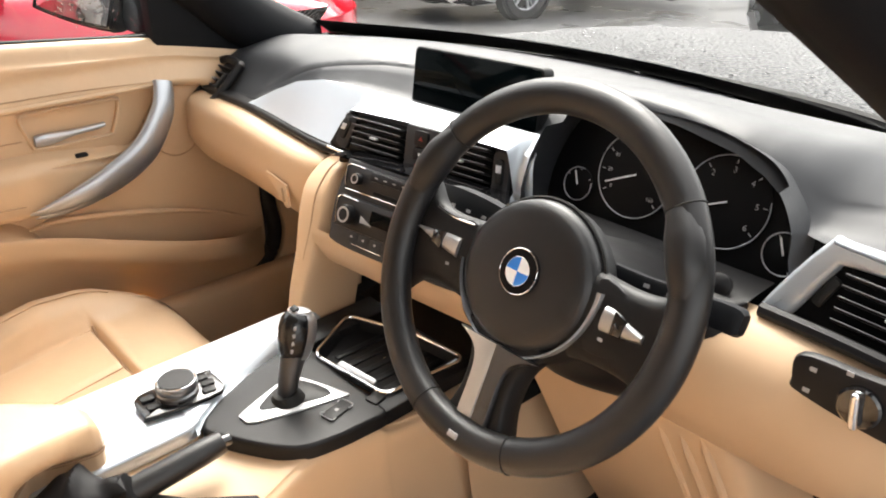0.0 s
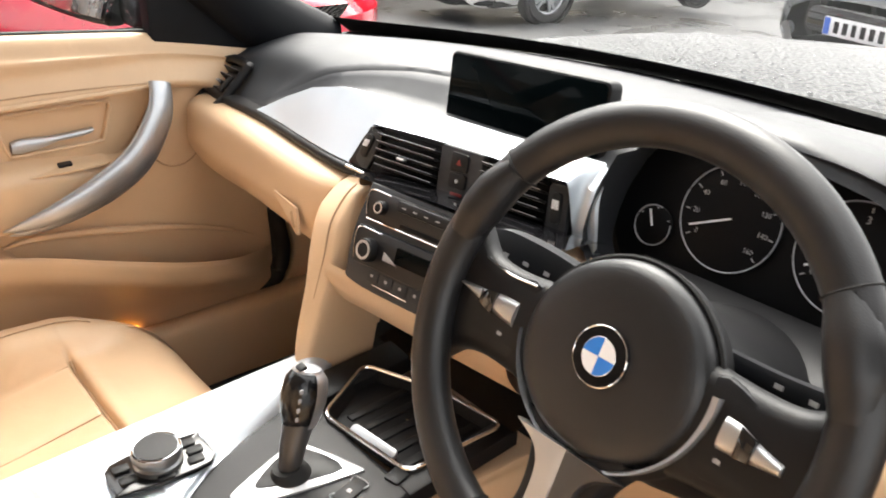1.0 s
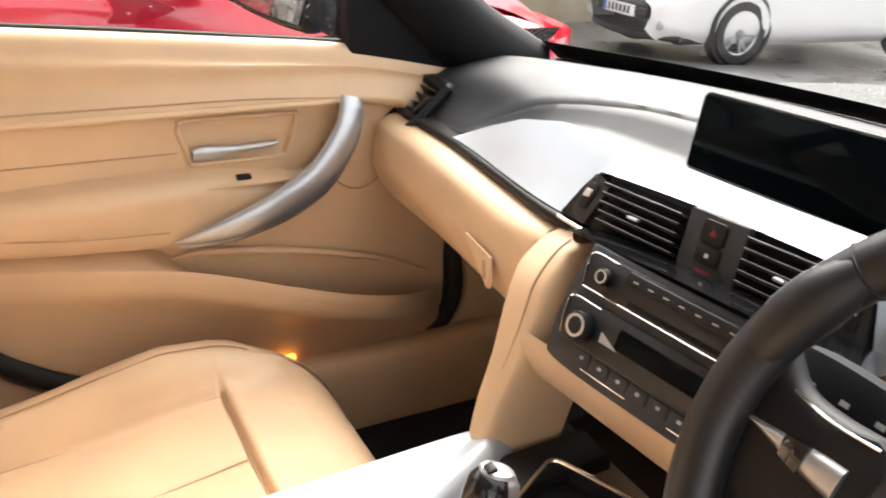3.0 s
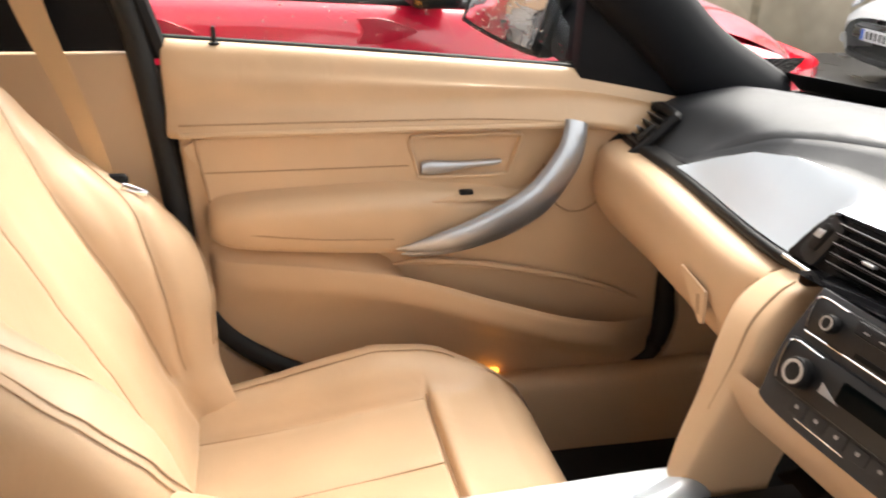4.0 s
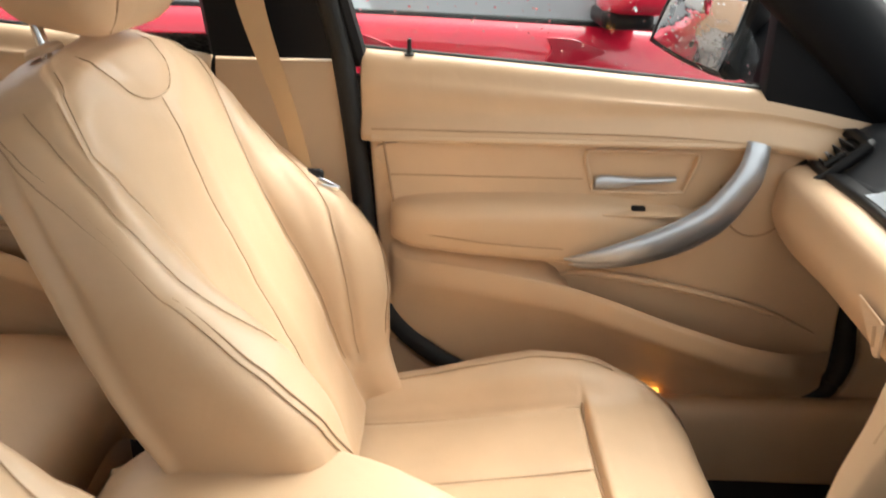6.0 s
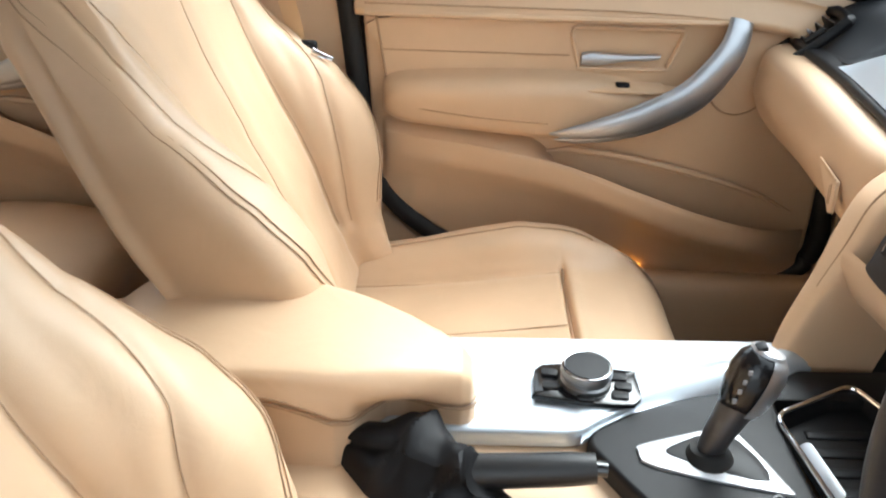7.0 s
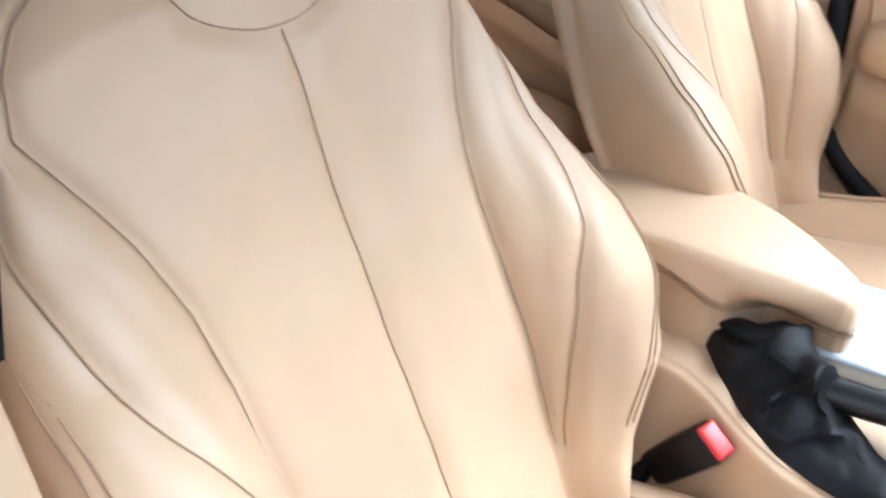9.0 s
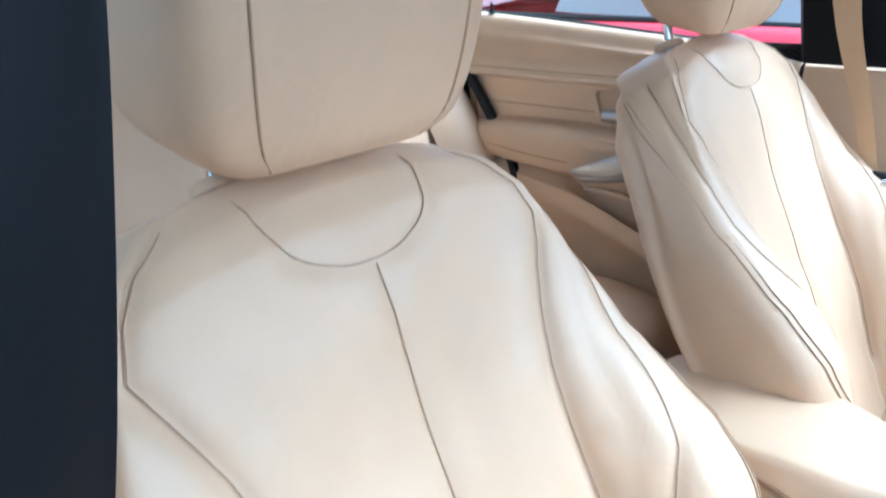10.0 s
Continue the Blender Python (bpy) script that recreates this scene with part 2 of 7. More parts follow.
def block(size, at=(0, 0, 0), bev=0.004, m=None):
    """A box with rounded edges round the place at."""
    bm = bmesh.new()
    bmesh.ops.create_cube(bm, size=1.0)
    bmesh.ops.scale(bm, vec=size, verts=bm.verts)
    if bev:
        bmesh.ops.bevel(bm, geom=bm.edges[:], offset=bev, segments=3, affect="EDGES", profile=0.5)
    bmesh.ops.transform(bm, matrix=(m or Matrix()) @ Matrix.Translation(at), verts=bm.verts)
    return bm


def lathe(profile, m, n=32, caps=True):
    """Turned round the z axis of m; profile of (radius, height)."""
    rows = [[m @ Vector((max(r, 1e-5) * math.cos(2 * math.pi * k / n), max(r, 1e-5) * math.sin(2 * math.pi * k / n), z))
             for k in range(n)] for r, z in profile]
    return grid(rows, True, (caps, caps))


def thing(name, at, label, category, group="", kind=""):
    ob = new(name)
    ob.location = at
    ob.empty_display_size = 0.1
    return tagged(ob, label, category, group, kind)


def part(name, bm, material, parent=None, label="", angle=38):
    me = bpy.data.meshes.new(name)
    bmesh.ops.recalc_face_normals(bm, faces=bm.faces)
    bm.to_mesh(me)
    bm.free()
    me.shade_smooth()
    me.set_sharp_from_angle(angle=radians(angle))
    me.materials.append(material)
    ob = new(name, me)
    if parent:
        ob.parent = parent
        if parent.type == "EMPTY":
            ob.matrix_parent_inverse = Matrix.Translation(-parent.location)
    if label:
        ob["label"] = label
    return ob


def words(name, text, size, m, material, parent):
    """Raised lettering, centred, on the plane m."""
    cu = bpy.data.curves.new(name, "FONT")
    cu.body, cu.size, cu.align_x, cu.align_y, cu.resolution_u = text, size, "CENTER", "CENTER", 2
    ob = bpy.data.objects.new(name, cu)
    scene.collection.objects.link(ob)
    bpy.context.view_layer.update()
    me = bpy.data.meshes.new_from_object(ob)
    bpy.data.objects.remove(ob)
    me.transform(m)
    me.materials.clear()
    me.materials.append(material)
    o = new(name, me)
    o.parent = parent
    return o


def setting(name, bm, material, label, category):
    return tagged(part(name, bm, material), label, category, kind="structure")


def smooth(a, b, x):
    t = np.clip((np.asarray(x, float) - a) / (b - a), 0, 1)
    return t * t * (3 - 2 * t)

# ---------- ground, fence ----------
GROUND = -0.05
def fall(x, y):
    """The tarmac falls gently away from where the car stands."""
    return GROUND - 0.065 * min(max(0.0, math.hypot(x, y) - 3.5), 6.5)


rings = [0.01, 1, 2, 3, 3.5, 4, 5, 6, 7, 8, 9, 10, 12, 16, 24, 40, 80, 150, 300]
bm = grid([[Vector((r * math.cos(a), r * math.sin(a), fall(r, 0))) for a in np.linspace(0, 2 * math.pi, 72, endpoint=False)] for r in rings], True)
setting("ground", bm, asphalt, "wet grey tarmac of a car park with damp patches", "ground")


def fence(x, y0, y1, top):
    """A tall fence of grey sheets on a rendered plinth, with timber posts."""
    root = thing("fence", (x, (y0 + y1) / 2, FOOT), "grey sheet-metal fence on a cream rendered plinth with timber posts", "fence", kind="structure")
    part("plinth", block((0.25, y1 - y0, 0.84), (x, (y0 + y1) / 2, FOOT + 0.25), 0.01), render_cream, root)
    n = int((y1 - y0) / 1.5)
    for i in range(n):
        yc = y0 + (i + 0.5) * 1.5
        part("panel", block((0.05, 1.47, top - FOOT - 0.67), (x, yc, (top + FOOT + 0.67) / 2), 0.006), panel_grey, root)
        for k in range(9):
            part("fold", block((0.02, 0.03, top - FOOT - 0.70), (x + 0.033, yc - 0.66 + 0.165 * k, (top + FOOT + 0.70) / 2), 0.006), panel_grey, root)
        part("post", block((0.10, 0.12, top - FOOT), (x + 0.08, yc - 0.75, (top + FOOT) / 2), 0.008), timber, root)


FOOT = -0.42
fence(-8.6, -8.0, 22.0, 3.8)
sign = thing("sign", (-8.47, 1.78, 2.17), "small white and red notice on the grey fence", "sign")
SG = axes((-8.54, 1.78, 2.17), (0, 1, 0), (0, 0, 1))
part("board", plate(rrect(0.46, 0.33, 0.02), SG, 0.012, 0.003), plate_white, sign)
part("red_band", plate(rrect(0.41, 0.13, 0.01, 4, 0, 0.08), SG, 0.015, 0.001), red_button, sign)
words("word", "No", 0.085, SG @ pose(0, 0.112, 0.0165), plate_white, sign)
words("word", "entry", 0.085, SG @ pose(0, 0.045, 0.0165), plate_white, sign)
for k in range(2):
    part("text_bar", plate(rrect(0.33 - 0.08 * k, 0.04, 0.004, 3, 0, -0.04 - 0.065 * k), SG, 0.015, 0.001), red_button, sign)


wall = thing("wall_south", (0, -11.0, FOOT), "plain brown brick building closing the car park", "wall", kind="structure")
part("brickwork", block((26.0, 0.4, 4.4), (2.0, -11.0, FOOT + 2.1), 0.02), brown_brick, wall)


# ---------- parked cars ----------
def wheel(parent, m, r=0.31, spokes=5):
    """Tyre and alloy rim; the axle is the z axis of m, which points outwards."""
    w = part("wheel", lathe([(r * 0.68, -0.19), (r * 0.93, -0.20), (r, -0.16), (r, -0.05), (r * 0.94, -0.005), (r * 0.70, 0.0), (r * 0.66, -0.02), (r * 0.66, -0.17)], m, 32, False), tyre_mat, parent)
    rim = part("rim", lathe([(r * 0.70, -0.005), (r * 0.68, -0.012), (r * 0.64, -0.02), (r * 0.63, -0.09), (r * 0.66, -0.10)], m, 32, False), alloy, w)
    for k in range(spokes):
        mk = m @ Matrix.Rotation(2 * math.pi * k / spokes, 4, "Z")
        for d in (-0.16, 0.16):
            q = mk @ Matrix.Rotation(d, 4, "Z")
            part("spoke", plate([(0.03, -0.02), (r * 0.66, -0.014), (r * 0.66, 0.014), (0.03, 0.02)], q @ Matrix.Translation((0, 0, -0.045)), 0.025, 0.005), alloy, w)
    part("hub_cap", lathe([(0.06, -0.05), (0.06, -0.02), (0.045, -0.012), (0, -0.01)], m, 20), alloy, w)
    part("brake_disc", lathe([(r * 0.5, -0.11), (r * 0.5, -0.10), (0, -0.10)], m, 24), tyre_mat, w)


def parked_car(name, paint, m, label, length=4.4, width=1.78, height=1.44, group="parked cars"):
    """A hatchback, nose towards -y of m, standing on z = 0."""
    root = thing(name, m.translation, label, "car", group)
    hw = width / 2
    L = length
    #  y, half width, sill, waist, top in the middle
    rows = [(0.0, 0.62, 0.30, 0.52, 0.60), (0.10, 0.78, 0.20, 0.60, 0.72), (0.45, 0.95, 0.17, 0.68, 0.82), (1.0, 1.0, 0.17, 0.80, 0.93),
            (1.45, 1.0, 0.17, 0.88, 0.98), (2.2, 1.0, 0.17, 0.92, 0.99), (3.3, 1.0, 0.17, 0.95, 1.02), (L - 0.4, 0.97, 0.2, 0.96, 1.04),
            (L - 0.08, 0.86, 0.28, 0.92, 1.0), (L, 0.75, 0.36, 0.8, 0.88)]
    secs = []
    for y, w, zb, zw, zt in rows:
        w *= hw
        half = [(w * 0.86, zb), (w * 0.985, zb + 0.12), (w, (zb + zw) / 2), (w * 0.985, zw - 0.05), (w * 0.93, zw), (w * 0.6, zt - 0.02)]
        ring = half + [(0, zt)] + [(-a, b) for a, b in half[::-1]]
        secs.append([m @ Vector((a, y, b)) for a, b in ring])
    part("body", loft(secs, 4, 3), paint, root)
    part("underbody", block((width * 0.86, L * 0.9, 0.06), (0, L / 2, 0.22), 0.01, m), rubber, root)
    # cabin: belt line and roof line
    belt = [(1.15, 0.62), (1.55, 0.86), (2.2, 0.90), (3.2, 0.90), (L - 0.5, 0.85), (L - 0.15, 0.70)]
    roof = [(1.95, 0.60), (2.1, 0.64), (2.5, 0.69), (3.1, 0.69), (L - 0.85, 0.66), (L - 0.55, 0.60)]
    secs = []
    for (y, w), (y2, w2) in zip(belt, roof):
        zb = float(np.interp(y, [1.15, 1.6, L], [0.93, 0.90, 0.97]))
        zt = height - 0.05 * abs((y2 - 2.7) / 1.4) ** 2
        half = [(w * hw, y, zb), ((w * 0.55 + w2 * 0.45) * hw, (y + y2) / 2, (zb + zt) / 2 + 0.02), (w2 * hw, y2, zt - 0.05)]
        secs.append([m @ Vector(q) for q in half])
    for s in (1, -1):
        flip = m @ Matrix.Diagonal((s, 1, 1, 1)) @ m.inverted()
        part("side_window", loft([[flip @ q for q in sec] for sec in secs[1:5]], 3, 3), dim_glass, root)
        for i, r in ((0, 0.035), (1, 0.03), (2, 0.04), (4, 0.06)):
            q = [flip @ p for p in secs[i]]
            part("pillar", tube(cr(q, 4), r, 8), paint if i == 0 else black_plastic, root)
        part("roof_rail", tube(cr([flip @ s2[2] for s2 in secs], 4), 0.035, 8), paint, root)
        part("waist_seal", tube(cr([flip @ (s2[0] + Vector((0, 0, 0.0))) for s2 in secs[1:5]], 4), 0.014, 8), rubber, root)
    tops = [[sec[2]] + [sec[2] + (m @ Matrix.Diagonal((-1, 1, 1, 1)) @ m.inverted() @ sec[2] - sec[2]) * k / 4 + Vector((0, 0, 0.045 * math.sin(math.pi * k / 4))) for k in range(1, 5)] for sec in secs]
    part("roof", loft(tops, 3, 3), paint, root)
    mir = m @ Matrix.Diagonal((-1, 1, 1, 1)) @ m.inverted()
    ws = [[secs[0][j] + (mir @ secs[0][j] - secs[0][j]) * k / 4 - (m.to_3x3() @ Vector((0, 0.10 * math.sin(math.pi * k / 4), 0))) for k in range(5)] for j in range(3)]
    part("windscreen", loft(ws, 3, 3), dim_glass, root)
    rs = [[secs[5][j] + (mir @ secs[5][j] - secs[5][j]) * k / 4 for k in range(5)] for j in range(3)]
    part("rear_window", loft(rs, 3, 3), dim_glass, root)
    for s in (1, -1):
        for y in (0.85, L - 0.75):
            wheel(root, m @ axes((s * (hw + 0.005), y, 0.31), (0, 1, 0) if s > 0 else (0, -1, 0), (0, 0, 1)))
            part("wheel_arch", lathe([(0.36, -0.12), (0.365, 0.004), (0.335, 0.006), (0.33, -0.12)], m @ axes((s * (hw - 0.002), y, 0.33), (0, 1, 0) if s > 0 else (0, -1, 0), (0, 0, 1))), rubber, root)
        hl = part("headlamp", loft([[m @ Vector((s * a, b, c)) for a, b, c in q] for q in
                  ([(0.50, 0.03, 0.60), (0.52, 0.02, 0.66), (0.52, 0.09, 0.705)], [(0.66, 0.10, 0.62), (0.67, 0.12, 0.69), (0.66, 0.20, 0.745)], [(0.80, 0.30, 0.66), (0.79, 0.36, 0.73), (0.76, 0.44, 0.775)])], 4, 4), lamp_glass, root)
        part("fog_lamp", lathe([(0.05, 0), (0.05, 0.02), (0, 0.025)], m @ axes((s * 0.60, 0.06, 0.36), (1, 0, 0), (0, 0, 1)), 16), lamp_glass, root)
        cap = part("door_mirror", loft([[m @ Vector((s * (hw - 0.03 + a), 1.55 + b, 0.98 + c)) for a, b, c in
              [(u, w2 * math.cos(k * math.pi / 4), h2 * math.sin(k * math.pi / 4)) for k in range(8)]] for u, w2, h2 in ((0, 0.03, 0.03), (0.05, 0.06, 0.06), (0.14, 0.07, 0.075), (0.21, 0.05, 0.06), (0.235, 0.015, 0.02))], 3, 3, True, (True, True)), paint, root)
        for y in (2.45, 3.35):
            part("door_handle", tube(cr([m @ Vector((s * (hw + 0.012), y + k, 0.80)) for k in (-0.1, -0.05, 0.05, 0.1)], 3), (0.008, 0.016, 0.016, 0.008), 8), paint, root)
    grille = part("grille", plate(rrect(0.86, 0.16, 0.06), m @ axes((0, 0.075, 0.46), (1, 0, 0), (0, 0.15, 1)), 0.06, 0.01), black_gloss, root)
    for k in range(3):
        part("grille_bar", block((0.8, 0.012, 0.012), (0, 0.005, 0.42 + 0.04 * k), 0.003, m), black_plastic, root)
    pl = part("number_plate", plate(rrect(0.52, 0.11, 0.01), m @ axes((0, 0.0, 0.44), (1, 0, 0), (0, 0, 1)), 0.012, 0.002), plate_white, root, "white number plate")
    part("blue_band", plate(rrect(0.045, 0.10, 0.004), m @ axes((-0.232, -0.012, 0.44), (1, 0, 0), (0, 0, 1)), 0.002, 0.0005), plate_blue, pl)
    for k, wd in enumerate((0.05, 0.05, 0.045, 0.05, 0.05, 0.05)):
        part("plate_bar", plate(rrect(wd * 0.75, 0.07, 0.004), m @ axes((-0.16 + 0.066 * k, -0.012, 0.44), (1, 0, 0), (0, 0, 1)), 0.0015, 0.0004), black_plastic, pl)
    part("bumper_lip", tube(cr([m @ Vector(q) for q in ((-0.74, 0.22, 0.24), (-0.45, 0.06, 0.23), (0, 0.0, 0.22), (0.45, 0.06, 0.23), (0.74, 0.22, 0.24))], 4), 0.03, 8), black_plastic, root)
    # seats and wheel inside, seen through the glass
    for sx in (-0.36, 0.36):
        part("front_seat", loft([[m @ Vector((sx + a, 2.45 + y, z)) for a in (-0.22, 0, 0.22)] for y, z in ((-0.45, 0.55), (-0.02, 0.52), (0.10, 0.75), (0.22, 1.05), (0.25, 1.25))], 4, 4), black_plastic, root)
    return root


STAND = lambda x, y, a: pose(x, y, fall(x, y), 0, 0, a)
parked_car("white_car", white_paint, STAND(-6.08, 5.25, -5), "white hatchback parked nose-on in the wet car park", 4.0, 1.70, 1.46)
parked_car("black_car", black_paint, STAND(-1.47, 4.70, -17), "dark saloon parked nose-on in the wet car park", 4.6, 1.84, 1.40)


# ---------- red car alongside ----------
def red_car():
    """Stands beside the passenger door, nose ahead."""
    X = -1.62
    root = thing("red_car", (X - 0.88, 0.2, GROUND), "bright red saloon parked close alongside, wet with rain", "car", "parked cars")
    R = lambda *q: Vector(q)
    # flank: sections along y
    rows = [(-2.95, 0.84, 0.80), (-2.90, 0.50, 0.84), (-2.75, 0.14, 0.885), (-2.5, 0.05, 0.91), (-2.2, 0.02, 0.93), (-1.2, 0.0, 0.935), (-0.2, 0.0, 0.915), (0.45, 0.01, 0.88), (1.0, 0.05, 0.80), (1.30, 0.14, 0.72), (1.50, 0.36, 0.62), (1.60, 0.84, 0.54)]
    secs = []
    for y, inset, zt in rows:
        x = X - inset
        secs.append([R(x - 0.02, y, 0.18), R(x + 0.01, y, 0.34), R(x - 0.012, y, 0.52), R(x + 0.012, y, 0.70), R(x + 0.002, y, zt - 0.10), R(x - 0.02, y, zt - 0.035), R(x - 0.06, y, zt)])
    part("flank", loft(secs, 8, 6), red_paint, root)
    mirror = lambda p: R(2 * (X - 0.88) - p.x, p.y, p.z)
    part("far_flank", loft([[mirror(p) for p in q] for q in secs], 8, 6), red_paint, root)
    part("boot_lid", loft([[R(X - 0.06 - i - (1.64 - 2 * i) * k / 6, y, z + 0.04 * math.sin(math.pi * k / 6)) for k in range(7)] for y, i, z in ((-2.95, 0.84, 0.80), (-2.90, 0.50, 0.84), (-2.75, 0.14, 0.885), (-2.5, 0.05, 0.92), (-2.25, 0.02, 0.94))], 5, 4), red_paint, root)
    part("rear_screen", loft([[R(X - 0.28 - 1.18 * k / 4, -1.98, 1.325 + 0.05 * math.sin(math.pi * k / 4)) for k in range(5)], [R(X - 0.12 - 1.50 * k / 4, -2.34, 0.95) for k in range(5)]], 4, 4), dim_glass, root)
    for s in (0, 1):
        q = [R(X - 0.28, -1.98, 1.325), R(X - 0.20, -2.2, 1.12), R(X - 0.10, -2.42, 0.93)]
        part("rear_pillar", tube(cr([mirror(p) if s else p for p in q], 5), (0.05, 0.07, 0.09), 10), red_paint, root)
        q = [R(X - 0.29, -0.38, 1.38), R(X - 0.28, -1.2, 1.385), R(X - 0.28, -1.98, 1.325)]
        part("roof_rail", tube(cr([mirror(p) if s else p for p in q], 5), 0.035, 10), red_paint, root)
        part("tail_lamp", block((0.22, 0.10, 0.13), (X - 0.36 - s * 1.04, -2.88, 0.76), 0.03), red_button, root)
    part("far_pillar", tube(cr([mirror(p) for p in (R(X - 0.09, 0.62, 0.885), R(X - 0.13, 0.42, 0.99), R(X - 0.19, 0.10, 1.17), R(X - 0.29, -0.36, 1.38))], 6), (0.03, 0.036, 0.034, 0.03), 10), red_paint, root)
    part("underbody", block((1.44, 4.0, 0.06), (X - 0.88, -0.72, 0.16), 0.02), rubber, root)
    part("crease", tube(cr([R(X - i + 0.004, y, z - 0.075) for y, i, z in rows[:6]], 6), 0.006, 8), red_paint, root)
    # bonnet and far side
    secs = []
    for y, zl, crown in ((0.42, 0.885, 0.03), (0.75, 0.865, 0.05), (1.08, 0.80, 0.07), (1.34, 0.70, 0.08), (1.50, 0.62, 0.05), (1.60, 0.54, 0.01)):
        i = float(np.interp(y, [q[0] for q in rows], [q[1] for q in rows]))
        a, b = X - 0.06 - i, X - 1.70 + i
        secs.append([R(a + (b - a) * k / 6, y + 0.10 * math.sin(math.pi * k / 6), zl + crown * math.sin(math.pi * k / 6) ** 0.6) for k in range(7)])
    part("bonnet", loft(secs, 6, 4), red_paint, root)
    # cabin
    base = [(-2.3, 0.94), (-1.2, 0.935), (-0.2, 0.915), (0.40, 0.895)]
    def window(name, q):
        return part(name, loft(q, 4, 4), hazed_glass, root)
    rear_post = [R(X - 0.07, -0.90, 0.93), R(X - 0.16, -0.96, 1.15), R(X - 0.27, -1.02, 1.34)]
    front_post = [R(X - 0.07, 0.33, 0.90), R(X - 0.16, 0.02, 1.13), R(X - 0.27, -0.38, 1.35)]
    window("front_door_window", [rear_post, front_post])
    window("rear_door_window", [[R(X - 0.07, -1.85, 0.95), R(X - 0.16, -1.8, 1.15), R(X - 0.27, -1.70, 1.32)], [p + Vector((0, -0.08, 0)) for p in rear_post]])
    part("door_post", loft([[p + Vector((0.004, -0.09, 0)) for p in rear_post], [p + Vector((0.004, 0.01, 0)) for p in rear_post]], 2, 4), black_gloss, root)
    part("screen_pillar", tube(cr([R(X - 0.09, 0.62, 0.885), R(X - 0.13, 0.42, 0.99), R(X - 0.19, 0.10, 1.17), R(X - 0.29, -0.36, 1.38)], 6), (0.03, 0.036, 0.034, 0.03), 10), red_paint, root)
    part("pillar_seal", tube(cr([p + Vector((0.006, 0.01, 0.0)) for p in front_post], 6), 0.020, 8), rubber, root)
    part("waist_seal", tube(cr([R(X - 0.062, y, z - 0.004) for y, z in base], 6), 0.011, 8), rubber, root)
    part("roof", loft([[R(X - 0.28 - 1.18 * k / 4, y, z + 0.05 * math.sin(math.pi * k / 4)) for k in range(5)] for y, z in ((-2.0, 1.32), (-1.2, 1.38), (-0.4, 1.37))], 5, 4), red_paint, root)
    part("windscreen", loft([[R(X - 0.12 - 1.48 * k / 4, 0.60 + 0.12 * math.sin(math.pi * k / 4), 0.885) for k in range(5)], [R(X - 0.28 - 1.18 * k / 4, -0.38 + 0.06 * math.sin(math.pi * k / 4), 1.375) for k in range(5)]], 6, 5), dim_glass, root)
    part("scuttle", tube(cr([R(X - 0.12 - 1.48 * k / 4, 0.62 + 0.14 * math.sin(math.pi * k / 4), 0.875) for k in range(5)], 4), 0.03, 8), rubber, root)
    part("wiper", tube(cr([R(X - 0.30, 0.66, 0.91), R(X - 0.6, 0.66, 0.925), R(X - 0.95, 0.60, 0.95)], 5), 0.008, 6), rubber, root)
    # inside
    part("dashboard", tube(cr([R(X - 0.16, 0.30, 0.86), R(X - 0.8, 0.36, 0.88), R(X - 1.5, 0.30, 0.86)], 6), 0.10, 10), black_plastic, root)
    part("steering_wheel", tube(cr([R(X - 0.46 + 0.18 * math.cos(a), -0.10 + 0.08 * math.sin(a), 0.90 + 0.165 * math.sin(a)) for a in [2 * math.pi * k / 12 for k in range(12)]], 3, True), 0.015, 8, closed=True), black_leather, root)
    for yy in (-0.62, ):
        for xx in (X - 0.46, X - 1.22):
            part("seat", loft([[R(xx + a, yy + y + 0.04 * abs(a) * 4, z) for a in (-0.23, -0.15, 0, 0.15, 0.23)] for y, z in ((0.42, 0.52), (0.0, 0.52), (-0.10, 0.75), (-0.20, 1.0), (-0.22, 1.08))], 4, 4), dim_mark, root)
            part("headrest", block((0.25, 0.09, 0.17), (xx, yy - 0.22, 1.18), 0.035), dim_mark, root)
    part("far_window", loft([[R(X - 1.64, 0.33, 0.90), R(X - 1.5, -0.38, 1.35)], [R(X - 1.64, -1.8, 0.93), R(X - 1.46, -1.7, 1.33)]], 4, 4), dim_glass, root)
    part("far_door_lining", loft([[R(X - 1.70, y, z + 0.012), R(X - 1.655, y, z + 0.012), R(X - 1.645, y, z - 0.03), R(X - 1.66, y, z - 0.2), R(X - 1.66, y, 0.36)] for y, z in ((-2.0, 0.94), (-1.2, 0.945), (-0.2, 0.925), (0.40, 0.89))], 5, 3), cabin_grey, root)
    part("far_pillar_lining", tube(cr([mirror(p) + Vector((0.02, -0.02, 0.0)) for p in (R(X - 0.12, 0.42, 0.97), R(X - 0.19, 0.10, 1.15), R(X - 0.29, -0.36, 1.35))], 6), 0.042, 10), cabin_grey, root)
    part("far_post_lining", tube([(X - 1.64, -0.93, 0.92), (X - 1.56, -0.98, 1.15), (X - 1.46, -1.03, 1.35)], 0.05, 10), cabin_grey, root)
    # door mirror
    shape = [(-0.074, -0.048), (-0.072, 0.0), (-0.056, 0.075), (-0.04, 0.092), (0.030, 0.090), (0.046, 0.075), (0.062, 0.0), (0.066, -0.048), (0.0, -0.056)]
    cap = part("door_mirror", loft([[R(X - 0.01 + u, 0.06 + 0.25 * u + a * k, 1.005 + b * k) for a, b in shape] for u, k in ((0.0, 0.45), (0.03, 0.85), (0.10, 1.0), (0.17, 0.92), (0.205, 0.6), (0.212, 0.2))], 4, 4, True, (True, True)), red_paint, root)
